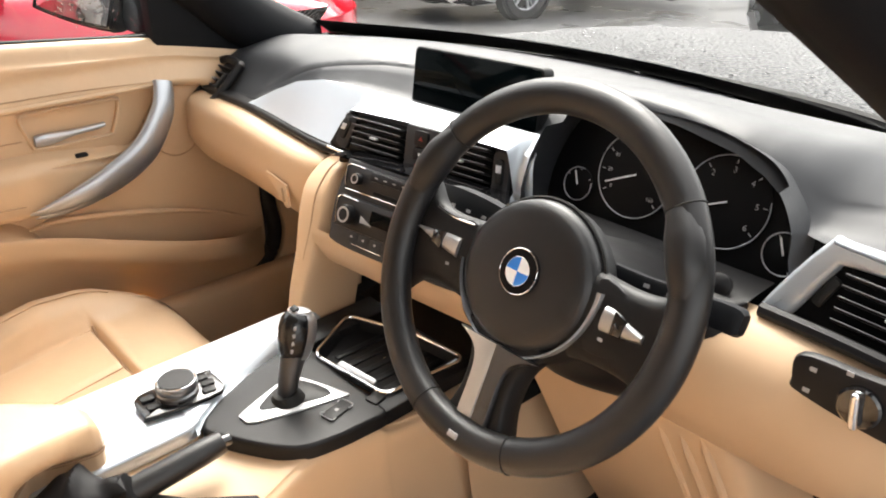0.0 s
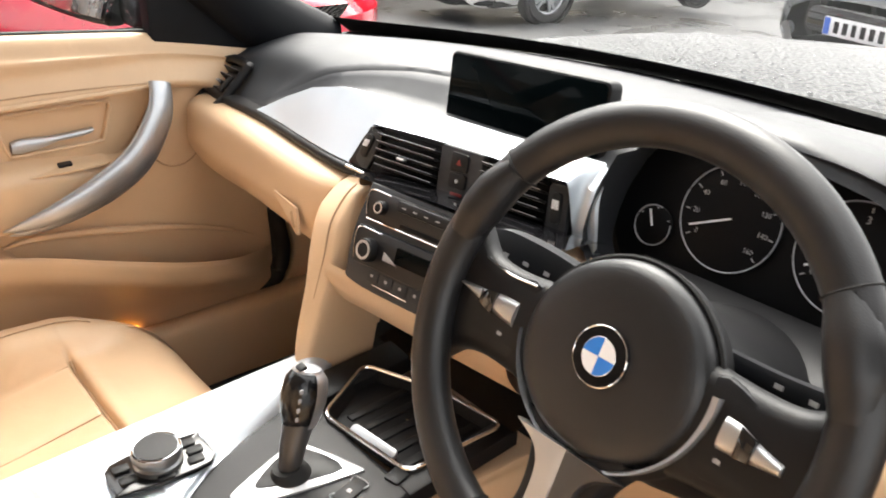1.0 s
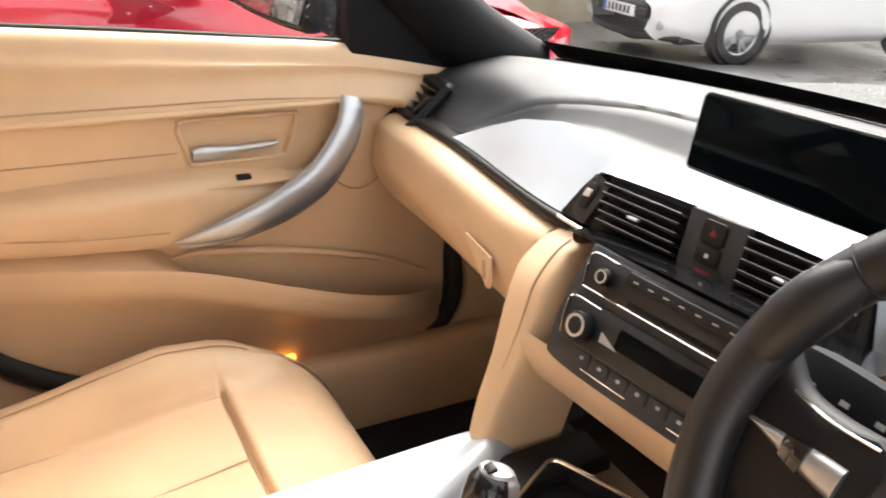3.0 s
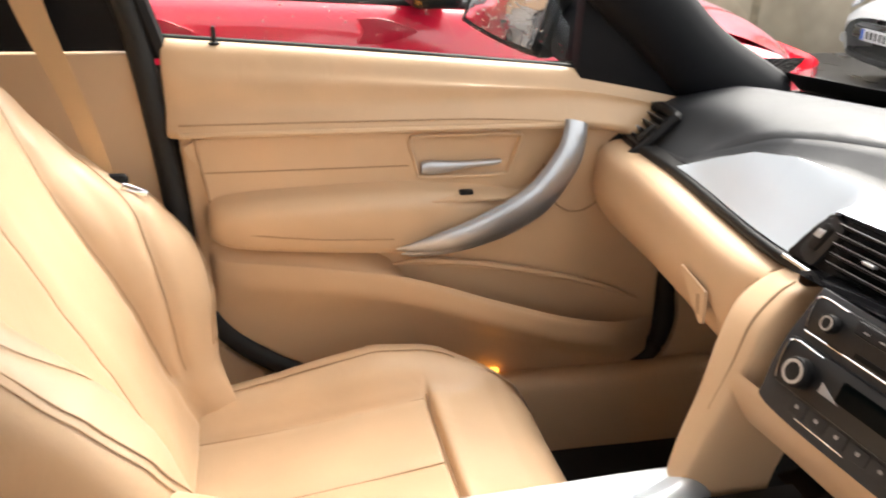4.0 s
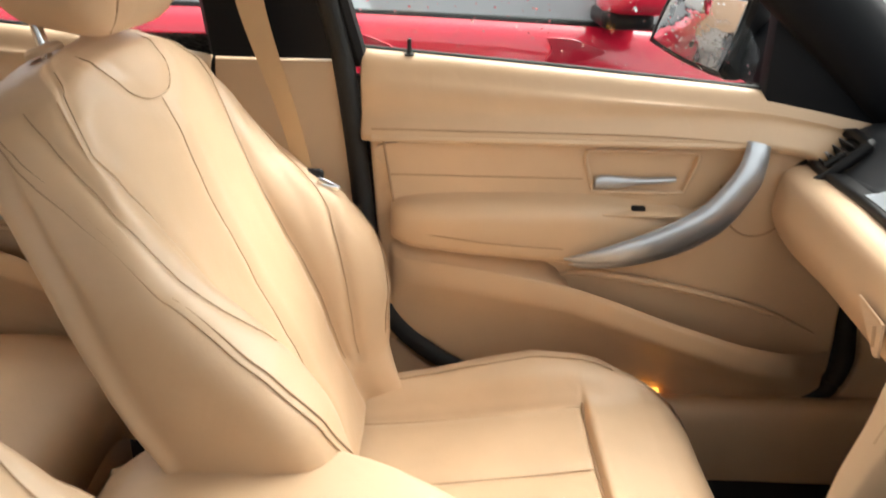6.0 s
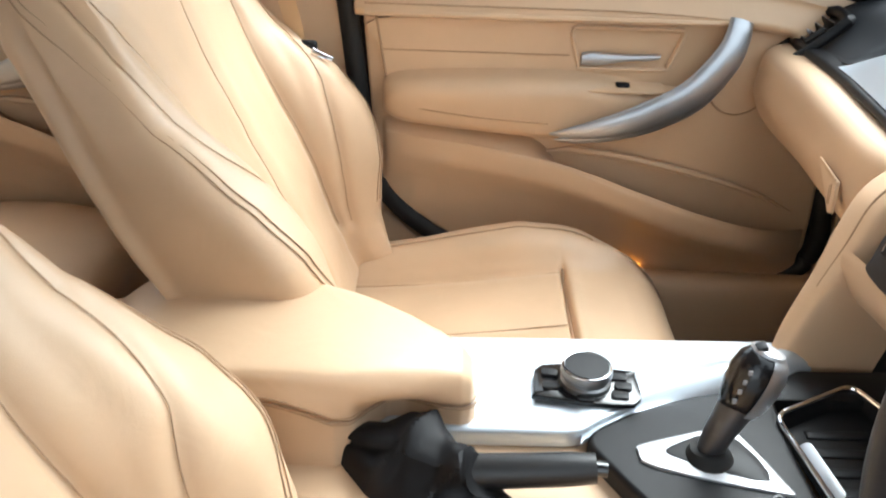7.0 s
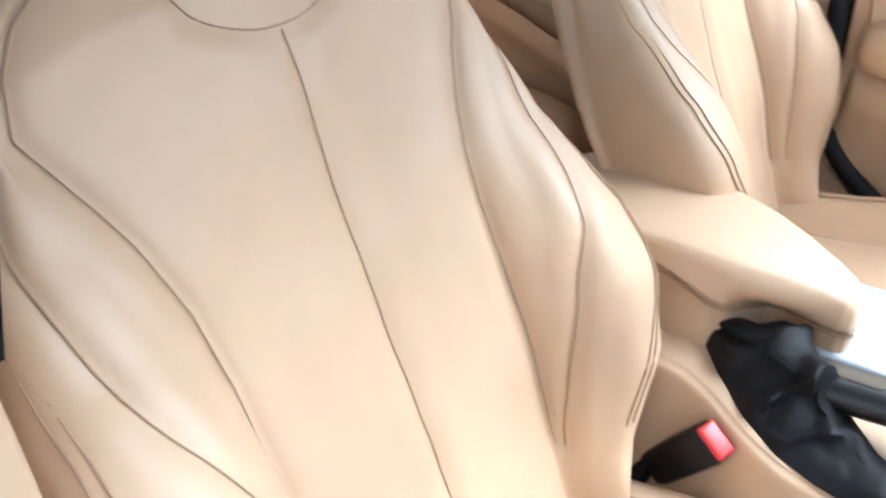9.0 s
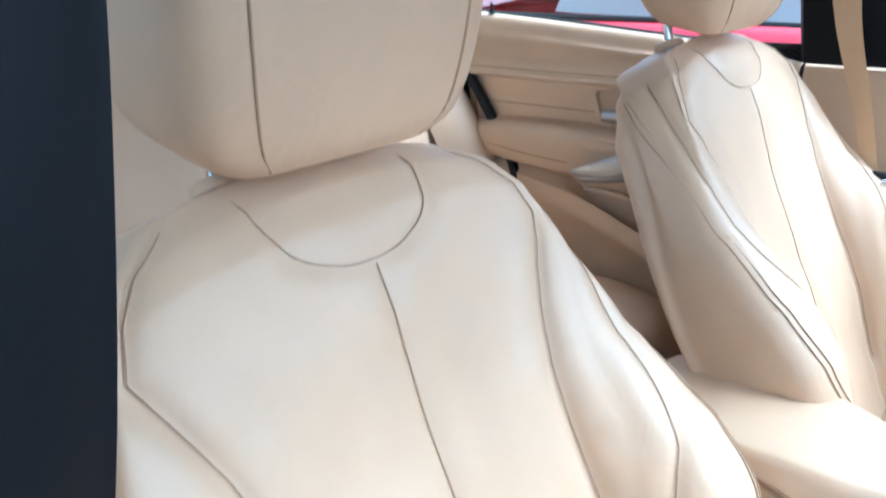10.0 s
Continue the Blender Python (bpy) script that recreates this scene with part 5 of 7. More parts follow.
    vent(W @ Matrix.Translation((0, 0, -0.018)), -0.033, 0.028, -0.036, 0.040, root, 5)
    part("vent_dial", block((0.010, 0.030, 0.006), (0, 0, 0), 0.002, W @ pose(0.034, 0.0, 0.003, 0, 0, -8)), rubber, root)
    # demister slots on top
    for k in range(3):
        part("demister_slot", block((0.075, 0.003, 0.004), (0, 0, 0), 0.001, pose(-0.625, 0.380 + 0.012 * k, 0.8975, 0, 0, 52)), dial_black, root)
    # beige lower dash
    secs = []
    for x, dy, dz in ((-0.70, 0.03, 0.0), (-0.66, 0.005, 0.0), (-0.5, 0.0, 0.0), (-0.35, -0.008, -0.004), (-0.25, -0.012, -0.006), (-0.196, 0.000, -0.008)):
        secs.append([Vector((x, y + dy, z + dz)) for y, z in ((0.205, 0.815), (0.176, 0.8125), (0.160, 0.808), (0.150, 0.796), (0.146, 0.770), (0.1455, 0.735), (0.168, 0.694), (0.205, 0.668), (0.32, 0.645), (0.55, 0.64))])
    part("lower_dash", loft(secs, 6, 5), trim_beige, root, "beige lower dash and glove box")
    LT = axes((-0.308, 0.1275, 0.748), (1, -0.05, -0.10), (0, 0.10, 1)) @ Matrix.Translation((0.016, -0.006, -0.001)) @ Matrix.Diagonal((1.45, 1.5, 1.0, 1.0))
    lt = part("glovebox_latch", plate([(-0.026, 0.008), (0.020, 0.009), (0.030, -0.014), (0.024, -0.016)], LT, 0.004, 0.001), trim_beige, root)
    part("latch_strip", block((0.040, 0.0030, 0.002), (0, 0, 0), 0.0008, LT @ pose(-0.003, 0.0090, 0.004)), trim_beige, lt)
    part("latch_slot", block((0.016, 0.005, 0.001), (0, 0, 0), 0.0004, LT @ pose(0.016, -0.004, 0.004, 0, 0, -60)), seam_mat, lt)
    # beige cheeks beside and below the fascia
    secs = []
    for z, xa, ya, xb, yb in ((0.814, -0.190, 0.178, -0.140, 0.160), (0.804, -0.200, 0.150, -0.132, 0.138), (0.775, -0.205, 0.118, -0.126, 0.112), (0.73, -0.196, 0.096, -0.120, 0.094), (0.68, -0.186, 0.080, -0.120, 0.075), (0.62, -0.180, 0.060, -0.122, 0.055), (0.57, -0.176, 0.050, -0.124, 0.045)):
        secs.append([Vector((xa - 0.012, ya + 0.16, z)), Vector((xa - 0.008, ya + 0.05, z)), Vector((xa, ya + 0.012, z)), Vector((xa * 0.7 + xb * 0.3, ya - 0.004, z)), Vector((xa * 0.2 + xb * 0.8, yb - 0.004, z)), Vector((xb, yb + 0.012, z)), Vector((xb + 0.004, yb + 0.10, z))])
    part("console_cheek", loft(secs, 6, 5), trim_beige, root)
    part("cheek_gap", tube(cr([tuple(q[2] + Vector((-0.004, 0.004, 0))) for q in secs[:5]], 6), 0.0018, 6), seam_mat, root)
    part("cheek_joint", tube(cr([tuple(q[4] + Vector((-0.006, -0.0006, 0))) for q in secs[:5]], 6), (0.0008, 0.0014, 0.0014, 0.0006), 6), seam_mat, root)
    secs = []
    for x, dy in ((-0.128, 0.0), (-0.08, 0.006), (0.05, 0.018), (0.17, 0.030)):
        secs.append([Vector((x, y + dy, z)) for y, z in ((0.085, 0.733), (0.082, 0.720), (0.090, 0.695), (0.112, 0.668), (0.150, 0.650), (0.26, 0.645))])
    part("fascia_apron", loft(secs, 5, 5), trim_beige, root)
    # driver's side
    secs = []
    for x, dy, dz in ((0.165, 0.0, 0.01), (0.20, -0.005, 0.0), (0.35, -0.01, 0.0), (0.5, -0.01, 0.0), (0.62, -0.005, 0.0), (0.70, 0.02, 0.0)):
        secs.append([Vector((x, y + dy, z + dz)) for y, z in ((0.21, 0.826), (0.180, 0.818), (0.155, 0.795), (0.145, 0.76), (0.150, 0.72), (0.166, 0.684), (0.200, 0.656), (0.34, 0.64), (0.55, 0.63))])
    part("knee_panel", loft(secs, 6, 5), trim_beige, root, "beige knee panel")
    fall = lambda x, q: [Vector((x + 0.02 * k, y + q, z)) for k, (y, z) in enumerate(((0.235, 0.672), (0.196, 0.655), (0.200, 0.615), (0.220, 0.55), (0.250, 0.465), (0.290, 0.38), (0.335, 0.29)))]
    part("footwell_panel", loft([fall(x, q) for x, q in ((0.165, 0.0), (0.22, 0.0), (0.30, -0.004), (0.40, -0.006), (0.465, -0.002), (0.488, 0.012), (0.496, 0.045), (0.496, 0.11))], 5, 6), trim_beige, root, "beige footwell lining with moulded ribs")
    for x in (0.395, 0.425, 0.455):
        part("panel_rib", tube(cr([tuple(v) for v in fall(x, -0.004)[1:6]], 5), (0.002, 0.006, 0.0065, 0.006, 0.004), 8), trim_beige, root)
    part("footwell_side", loft([[Vector((x, y, z)) for z, x in ((0.27, 0.215), (0.36, 0.195), (0.44, 0.180), (0.50, 0.172))] for y in (0.12, 0.30, 0.60)], 4, 4), trim_beige, root)
    K = axes((0.642, 0.142, 0.814), (1, 0.02, 0), (0, 0.06, 1))
    lp = part("light_switch_panel", plate(cr([(-0.054, 0.021), (-0.058, -0.004), (-0.046, -0.018), (0.06, -0.028), (0.07, 0.022), (0.0, 0.024)], 4, True), K, 0.010, 0.004), black_plastic, root)
    lk = part("light_knob", lathe([(0.019, 0), (0.019, 0.005), (0.017, 0.007), (0, 0.008)], K @ pose(0.004, -0.003, 0.010), 28), black_gloss, lp)
    part("knob_grip", block((0.0075, 0.034, 0.012), (0, 0, 0), 0.003, K @ pose(0.004, -0.003, 0.021, 0, 0, 8)), chrome, lk)
    for qx, qy in ((-0.040, 0.012), (-0.042, -0.010), (-0.010, 0.022), (0.030, 0.018)):
        part("switch_mark", block((0.006, 0.004, 0.0008), (0, 0, 0), 0, K @ pose(qx, qy, 0.0104)), dim_mark, lp)
    return root


dashboard()


# ---------- steering wheel ----------
def steering_wheel():
    root = thing("steering_wheel", (0.37, 0.0, 0.88), "black leather three-spoke steering wheel with silver trim", "steering wheel")
    S = axes((0.37, 0.0, 0.88), (1, 0, 0), (0, 0.440, 0.898))      # z towards the driver
    R = 0.171
    def rim(a0, a1, n, r0=0.0158, closed=False):
        pts = [S @ Vector((R * math.cos(a), R * math.sin(a), -0.004)) for a in np.linspace(a0, a1, n, endpoint=not closed)]
        return tube(pts, r0, 16, 1.12, S.to_3x3() @ Vector((0, 0, 1)), True, closed)
    part("rim", rim(0, 2 * math.pi, 96, 0.0158, True), black_leather, root)
    for a in (38, 142, 250, 290):
        t = radians(a)
        part("rim_seam", tube([S @ Vector(((R + 0.0180 * math.cos(b)) * math.cos(t), (R + 0.0180 * math.cos(b)) * math.sin(t), -0.004 + 0.0161 * math.sin(b))) for b in np.linspace(0, 2 * math.pi, 24, endpoint=False)], 0.0008, 6, closed=True), rubber, root)
    for a, s in ((25, 1), (155, -1)):
        t = radians(a)
        part("thumb_grip", tube([S @ Vector((R * 0.985 * math.cos(t + d), R * 0.985 * math.sin(t + d), 0.0)) for d in np.linspace(-0.22, 0.22, 12)], (0.013, 0.0185, 0.0185, 0.013), 14), black_leather, root)
    # airbag pad
    out = [(0.077 * math.cos(t) * (1.0 + 0.03 * math.cos(2 * t)), 0.073 * math.sin(t) - (0.004 if math.sin(t) < 0 else 0)) for t in np.linspace(0, 2 * math.pi, 48, endpoint=False)]
    rows = [[S @ Vector((a * k, b * k, d)) for a, b in out] for k, d in ((1.0, -0.045), (1.01, -0.024), (0.99, -0.014), (0.95, -0.0075), (0.88, -0.004), (0.75, -0.002), (0.5, -0.0008), (0.02, 0.0))]
    part("airbag_pad", grid(rows, True, (True, True)), black_leather, root)
    part("pad_groove", tube([S @ Vector((a * 1.03, b * 1.03, -0.022)) for a, b in out], 0.0022, 6, closed=True), rubber, root)
    # round badge: plain shapes
    bd = part("badge", lathe([(0.0225, -0.002), (0.0225, 0.0025), (0.0215, 0.0034), (0.0, 0.0036)], S, 36), dial_black, root, "round badge in blue, white and black")
    part("badge_rim", tube([S @ Vector((0.0222 * math.cos(t), 0.0222 * math.sin(t), 0.003)) for t in np.linspace(0, 2 * math.pi, 40, endpoint=False)], 0.0006, 6, closed=True), chrome, bd)
    for k in range(4):
        q = [(0, 0)] + [(0.0138 * math.cos(t), 0.0138 * math.sin(t)) for t in np.linspace(radians(90 * k), radians(90 * k + 90), 10)]
        part("badge_quarter", plate(q, S @ pose(0, 0, 0.0034), 0.0010, 0.0001, 1), badge_white if k % 2 == 0 else badge_blue, bd)
    part("badge_inner_ring", tube([S @ Vector((0.0140 * math.cos(t), 0.0140 * math.sin(t), 0.0042)) for t in np.linspace(0, 2 * math.pi, 32, endpoint=False)], 0.0003, 6, closed=True), chrome, bd)
    # side spokes with switches
    for s in (-1, 1):
        sp = part("spoke", loft([[S @ Vector((s * x, y, d)) for y, d in ((h, -0.035), (h, -0.012), (h * 0.5 + l * 0.5, -0.009), (l, -0.014), (l, -0.035))] for x, h, l in ((0.055, 0.026, -0.052), (0.085, 0.022, -0.047), (0.120, 0.021, -0.046), (0.142, 0.025, -0.052), (0.162, 0.040, -0.070))], 5, 4, True, (True, True)), black_plastic, root)
        part("switch_pod", plate(cr([(s * 0.078, 0.024), (s * 0.120, 0.016), (s * 0.150, 0.006), (s * 0.156, -0.006), (s * 0.146, -0.026), (s * 0.110, -0.040), (s * 0.080, -0.036)], 4, True), S @ pose(0, 0, -0.020), 0.010, 0.004), black_plastic, sp)
        part("switch_bar", loft([[S @ Vector((s * x, y, d)) for y, d in ((h, -0.013), (h - 0.002, -0.006), ((h + l) / 2, -0.0045), (l + 0.002, -0.006), (l, -0.013))] for x, h, l in (((0.090, 0.004, -0.016), (0.106, 0.004, -0.014), (0.128, 0.002, -0.010), (0.156, 0.000, -0.004)) if s < 0 else ((0.096, 0.004, -0.018), (0.107, 0.003, -0.0175), (0.122, -0.002, -0.0165), (0.139, -0.006, -0.015)))], 4, 3, True, (True, True)), silver, sp, "silver rocker")
        part("rocker_gap", plate([(s * 0.111, 0.0042), (s * 0.128, 0.0022), (s * 0.127, -0.0105), (s * 0.112, -0.0140)] if s < 0 else [(0.108, 0.003), (0.121, -0.001), (0.120, -0.0165), (0.109, -0.0175)], S @ pose(0, 0, -0.006), 0.0028, 0.001), black_gloss, sp)
        for qx, qy in ((0.096, 0.012), (0.124, 0.008), (0.100, -0.026), (0.126, -0.022)):
            part("switch_mark", block((0.005, 0.003, 0.0006), (0, 0, 0), 0, S @ pose(s * qx, qy, -0.0098)), dim_mark, sp)
        # silver blade round the pad: broad at its end beside the pad, thin below it
        ang = np.linspace(radians(-97), radians(8), 26)
        wide = np.interp(ang, np.radians([-97, -85, -62, -35, -8, 8]), [0.100, 0.062, 0.040, 0.052, 0.088, 0.120] if s > 0 else [0.050, 0.040, 0.018, 0.010, 0.006, 0.003])
        at = lambda t, k, d: S @ Vector((s * 0.0805 * k * math.cos(t), 0.0785 * k * math.sin(t), d))
        last = 26 if s > 0 else 22
        face = [[at(t, 1.0 + w * q, d) for q, d in ((-0.10, -0.026), (0.0, -0.013), (0.22, -0.0075), (0.80, -0.0055), (1.0, -0.0085), (1.04, -0.022))] for t, w in zip(ang[:last], wide[:last])]
        part("silver_blade", grid(face), silver, root)
        part("blade_back", grid([[at(t, 1.0 + w + q, d) for q, d in ((-0.01, -0.012), (0.05, -0.021), (0.06, -0.042))] for t, w in zip(ang[:last], wide[:last])]), black_plastic, root)
        if s < 0:
            part("spoke_line", tube(cr([S @ Vector((s * x, y, d)) for x, y, d in ((0.082, 0.0225, -0.0105), (0.110, 0.0215, -0.0095), (0.140, 0.0255, -0.011))], 5), 0.0011, 6), chrome, sp)
    # lower twin spoke
    for s in (-1, 1):
        part("lower_spoke", loft([[S @ Vector((s * x, y, d)) for x, y, d in ((a, y, -0.035), (a, y, -0.012), ((a + b) / 2, y, -0.008), (b, y, -0.012), (b, y, -0.035))] for y, a, b in ((-0.062, 0.001, 0.050), (-0.09, 0.004, 0.034), (-0.125, 0.012, 0.030), (-0.163, 0.018, 0.040))], 4, 4, True, (True, True)), black_plastic, root)
        # legs are alike; the right one's shade is put in as darker metal
        part("spoke_leg", loft([[S @ Vector((s * x, y, d)) for x, y, d in ((a, y, -0.012), (a, y, -0.004), (b, y, -0.003), (b, y, -0.012))] for y, a, b in ((-0.074, 0.0004, 0.046), (-0.082, 0.0005, 0.030), (-0.092, 0.0006, 0.021), (-0.110, 0.0010, 0.0175), (-0.152, 0.0015, 0.018))], 5, 3, True, (True, True)), silver if s < 0 else dark_silver, root)
    part("rim_badge", plate([(-0.006, -0.003), (0.006, -0.003), (0.007, 0.003), (-0.005, 0.003)], S @ pose(0, -R + 0.002, 0.0128), 0.002, 0.0005), dim_mark, root)
    return root


steering_wheel()


def column():
    root = thing("steering_column", (0.37, 0.12, 0.80), "black steering column shroud with stalks", "steering column")
    S = axes((0.37, 0.0, 0.88), (1, 0, 0), (0, 0.440, 0.898))
    secs = []
    for d, w, h, dy in ((-0.040, 0.055, 0.050, -0.008), (-0.07, 0.078, 0.064, -0.014), (-0.12, 0.100, 0.078, -0.024), (-0.20, 0.112, 0.086, -0.030), (-0.26, 0.116, 0.090, -0.03)):
        secs.append([S @ Vector((w * math.cos(t), h * math.sin(t) + dy, d)) for t in np.linspace(0, 2 * math.pi, 12, endpoint=False)])
    part("shroud", loft(secs, 4, 3, True, (True, True)), black_plastic, root)
    part("column_surround", loft([[Vector((x, y, z)) for y, z in ((0.24, 0.836), (0.190, 0.834), (0.158 + c, 0.826), (0.144 + c, 0.808), (0.142 + c, 0.788), (0.155 + c, 0.774), (0.20, 0.770))] for x, c in ((0.235, 0.03), (0.245, 0.008), (0.30, 0.0), (0.44, 0.0), (0.495, 0.008), (0.507, 0.03))], 4, 4), black_plastic, root)
    part("start_button", lathe([(0.013, 0), (0.013, 0.004), (0.010, 0.006), (0, 0.007)], axes((0.474, 0.190, 0.838), (1, 0, 0), (0, 0.4, 0.9)), 20), black_plastic, root)
    for s in (-1, 1):
        prof = ((0.06, 0.012, 0.010), (0.10, 0.018, 0.011), (0.145, 0.020, 0.012), (0.172, 0.018, 0.011), (0.184, 0.012, 0.007)) if s < 0 else ((0.06, 0.007, 0.007), (0.10, 0.007, 0.008), (0.15, 0.010, 0.009), (0.186, 0.0115, 0.010), (0.194, 0.008, 0.007))
        up = 0.029 if s < 0 else 0.030
        st = part("stalk", loft([[S @ Vector((s * x, up + h * a, -0.058 + w * b)) for a, b in ((1, -1), (1, 0.6), (0.85, 1), (-0.85, 1), (-1, 0.6), (-1, -1))] for x, h, w in prof], 3, 3, True, (True, True)), post_black, root)
        for k in range(3):
            part("stalk_mark", block((0.006, 0.0035, 0.0006), (0, 0, 0), 0, S @ pose(s * (0.104 + 0.024 * k), up, -0.0455)), dim_mark, st)



column()


# ---------- centre console ----------
def console():
    root = thing("center_console", (0, -0.2, 0.27), "beige centre console with aluminium and black top plates", "console")
    secs = []
    for y, xl, xr, zl, zr in ((0.22, -0.15, 0.150, 0.530, 0.530), (0.10, -0.165, 0.142, 0.535, 0.535), (0.02, -0.170, 0.140, 0.545, 0.545), (-0.01, -0.170, 0.140, 0.568, 0.562), (-0.10, -0.170, 0.134, 0.572, 0.558), (-0.18, -0.168, 0.145, 0.570, 0.540), (-0.28, -0.165, 0.152, 0.570, 0.532), (-0.34, -0.16, 0.138, 0.569, 0.538), (-0.40, -0.16, 0.106, 0.568, 0.550), (-0.45, -0.155, 0.092, 0.568, 0.556), (-0.56, -0.15, 0.088, 0.566, 0.560), (-0.70, -0.14, 0.086, 0.560, 0.556), (-0.78, -0.13, 0.10, 0.52, 0.52)):
        secs.append([Vector(q) for q in ((xl - 0.02, y, 0.27), (xl - 0.008, y, 0.42), (xl, y, zl - 0.02), (xl + 0.012, y, zl), (xl * 0.4 + xr * 0.6 - 0.04, y, zl * 0.75 + zr * 0.25), (xr - 0.03, y, zr + 0.006), (xr - 0.010, y, zr), (xr, y, zr - 0.014), (xr + 0.006, y, zr - 0.08), (xr + 0.03, y, 0.36), (xr + 0.05, y, 0.27))])
    part("console_body", loft(secs, 5, 5), trim_beige, root)
    # aluminium panel
    out = cr([(0.0, -0.400), (0.0, -0.25), (-0.002, -0.195), (-0.022, -0.165), (-0.052, -0.11), (-0.075, -0.04), (-0.098, 0.03), (-0.122, 0.082), (-0.150, 0.092), (-0.168, 0.06), (-0.168, -0.1), (-0.165, -0.400)], 5)
    T = axes((0, 0, 0.566), (1, 0, 0), (0, 1, 0.02))
    part("aluminium_panel", plate(out, T, 0.020, 0.005, 3), alu, root, "brushed aluminium console panel")
    wave = cr([(0.0, -0.19, 0.580), (-0.03, -0.155, 0.585), (-0.058, -0.10, 0.594), (-0.078, -0.03, 0.604), (-0.10, 0.03, 0.606), (-0.125, 0.075, 0.600)], 5)
    part("raised_edge", loft([[Vector((x - 0.045, y, 0.586)), Vector((x - 0.022, y, 0.588 + (z - 0.586) * 0.75)), Vector((x - 0.008, y, z)), Vector((x + 0.004, y, z - 0.010)), Vector((x + 0.010, y, 0.580))] for x, y, z in wave], 1, 4), alu, root)
    # black gear plate
    out = cr([(0.004, -0.184), (0.045, -0.168), (0.100, -0.133), (0.124, -0.104), (0.134, -0.06), (0.137, -0.02), (0.137, 0.008), (0.120, 0.016), (0.02, 0.014), (-0.07, 0.020), (-0.088, 0.012), (-0.082, -0.01), (-0.060, -0.08), (-0.030, -0.145)], 5, True)
    G = axes((0, 0, 0.562), (1, 0, -0.02), (0, 1, 0.02))
    part("gear_plate", plate(out, G, 0.022, 0.006, 4), black_plastic, root, "black gear surround")
    Z = G @ Matrix.Translation((0, 0, 0.022))
    for xa, xb in ((0.108, 0.138), (-0.112, -0.060)):
        part("tray_surround", plate([(xa, 0.010), (xb, 0.010), (xb - 0.002, 0.175), (xa - 0.002, 0.175)], G, 0.022, 0.004), black_plastic, root)
    tri_o = cr([(0.026, -0.139), (0.046, -0.126), (0.076, -0.018), (0.066, -0.009), (-0.008, -0.038), (-0.012, -0.048), (0.014, -0.130)], 3, True)
    tri = part("gear_frame", plate(tri_o, Z, 0.0035, 0.0015), silver, root, "silver gear frame")
    part("gear_gate", plate(cr([(0.020, -0.108), (0.036, -0.100), (0.062, -0.024), (-0.001, -0.048)], 4, True), Z @ Matrix.Translation((0, 0, 0.0035)), 0.0008, 0.0003), black_plastic, tri)
    # parking buttons
    for x0, y0, w in ((0.094, -0.050, 0.040), (0.107, 0.004, 0.022)):
        pb = part("park_button", plate(rrect(0.020, w, 0.003), Z @ pose(x0, y0 + 0.012, 0, 0, 0, 12), 0.003, 0.001), black_plastic, root)
        if w > 0.03:
            part("button_mark", block((0.005, 0.005, 0.0006), (0, 0, 0), 0, Z @ pose(x0, y0 + 0.012, 0.0033, 0, 0, 12)), dim_mark, pb)
            for e in (-1, 1):
                part("button_frame", tube(cr([Z @ pose(x0, y0 + 0.012, 0.003, 0, 0, 12) @ Vector(q) for q in ((-0.010, e * 0.012, 0), (-0.010, e * 0.020, 0.001), (0.010, e * 0.020, 0.001), (0.010, e * 0.012, 0))], 3), 0.0007, 6), silver, pb)
    # tray
    quad = [(-0.030, 0.010), (0.112, 0.028), (0.122, 0.165), (0.020, 0.150), (-0.083, 0.108)]
    tr = []
    for k in range(5):
        a, b, c = [np.array(quad[(k + j) % 5]) for j in (-1, 0, 1)]
        tr += [tuple((1 - t) ** 2 * (b + (a - b) / np.linalg.norm(a - b) * 0.016) + 2 * t * (1 - t) * b + t * t * (b + (c - b) / np.linalg.norm(c - b) * 0.016)) for t in np.linspace(0, 1, 6)]
    TR = Z
    rows = [[TR @ Vector((0.024 + (a - 0.024) * k, 0.096 + (b - 0.096) * k, d)) for a, b in tr] for k, d in ((1.04, -0.004), (1.0, 0.004), (0.97, 0.001), (0.95, -0.010), (0.92, -0.0145), (0.02, -0.0145))]
    t = part("tray", grid(rows, True), black_plastic, root, "open black cup-holder tray")
    part("tray_rim", tube([TR @ Vector((a, b, 0.004)) for a, b in tr], 0.0028, 8, closed=True), chrome, t)
    for k in range(5):
        part("tray_rib", block((0.012, 0.11, 0.004), (0, 0, 0), 0.0018, TR @ pose(-0.022 + 0.027 * k, 0.096, -0.0140)), black_plastic, t)
    # bright strip in the tray, set in as a plain silver piece
    part("tray_silver_strip", plate(rrect(0.075, 0.014, 0.006), TR @ pose(0.036, 0.036, -0.009, 30, 0, 7), 0.004, 0.002), silver, t)
    part("cubby_back", loft([[Vector((x, y, z)) for y, z in ((0.165, 0.588), (0.21, 0.600), (0.25, 0.64), (0.255, 0.66))] for x in (-0.13, 0.0, 0.14)], 4, 4), black_gloss, root)
    # selector
    A, B = Vector((0.032, -0.074, 0.586)), Vector((0.019, -0.036, 0.700))
    lv = part("gear_selector", tube(cr([A, A.lerp(B, 0.2) + Vector((0.002, -0.004, 0)), A.lerp(B, 0.42) + Vector((0.001, -0.002, 0)), A.lerp(B, 0.62)], 5), (0.0125, 0.0135, 0.0160, 0.0195), 16), dark_silver, root, "silver and gloss black gear selector")
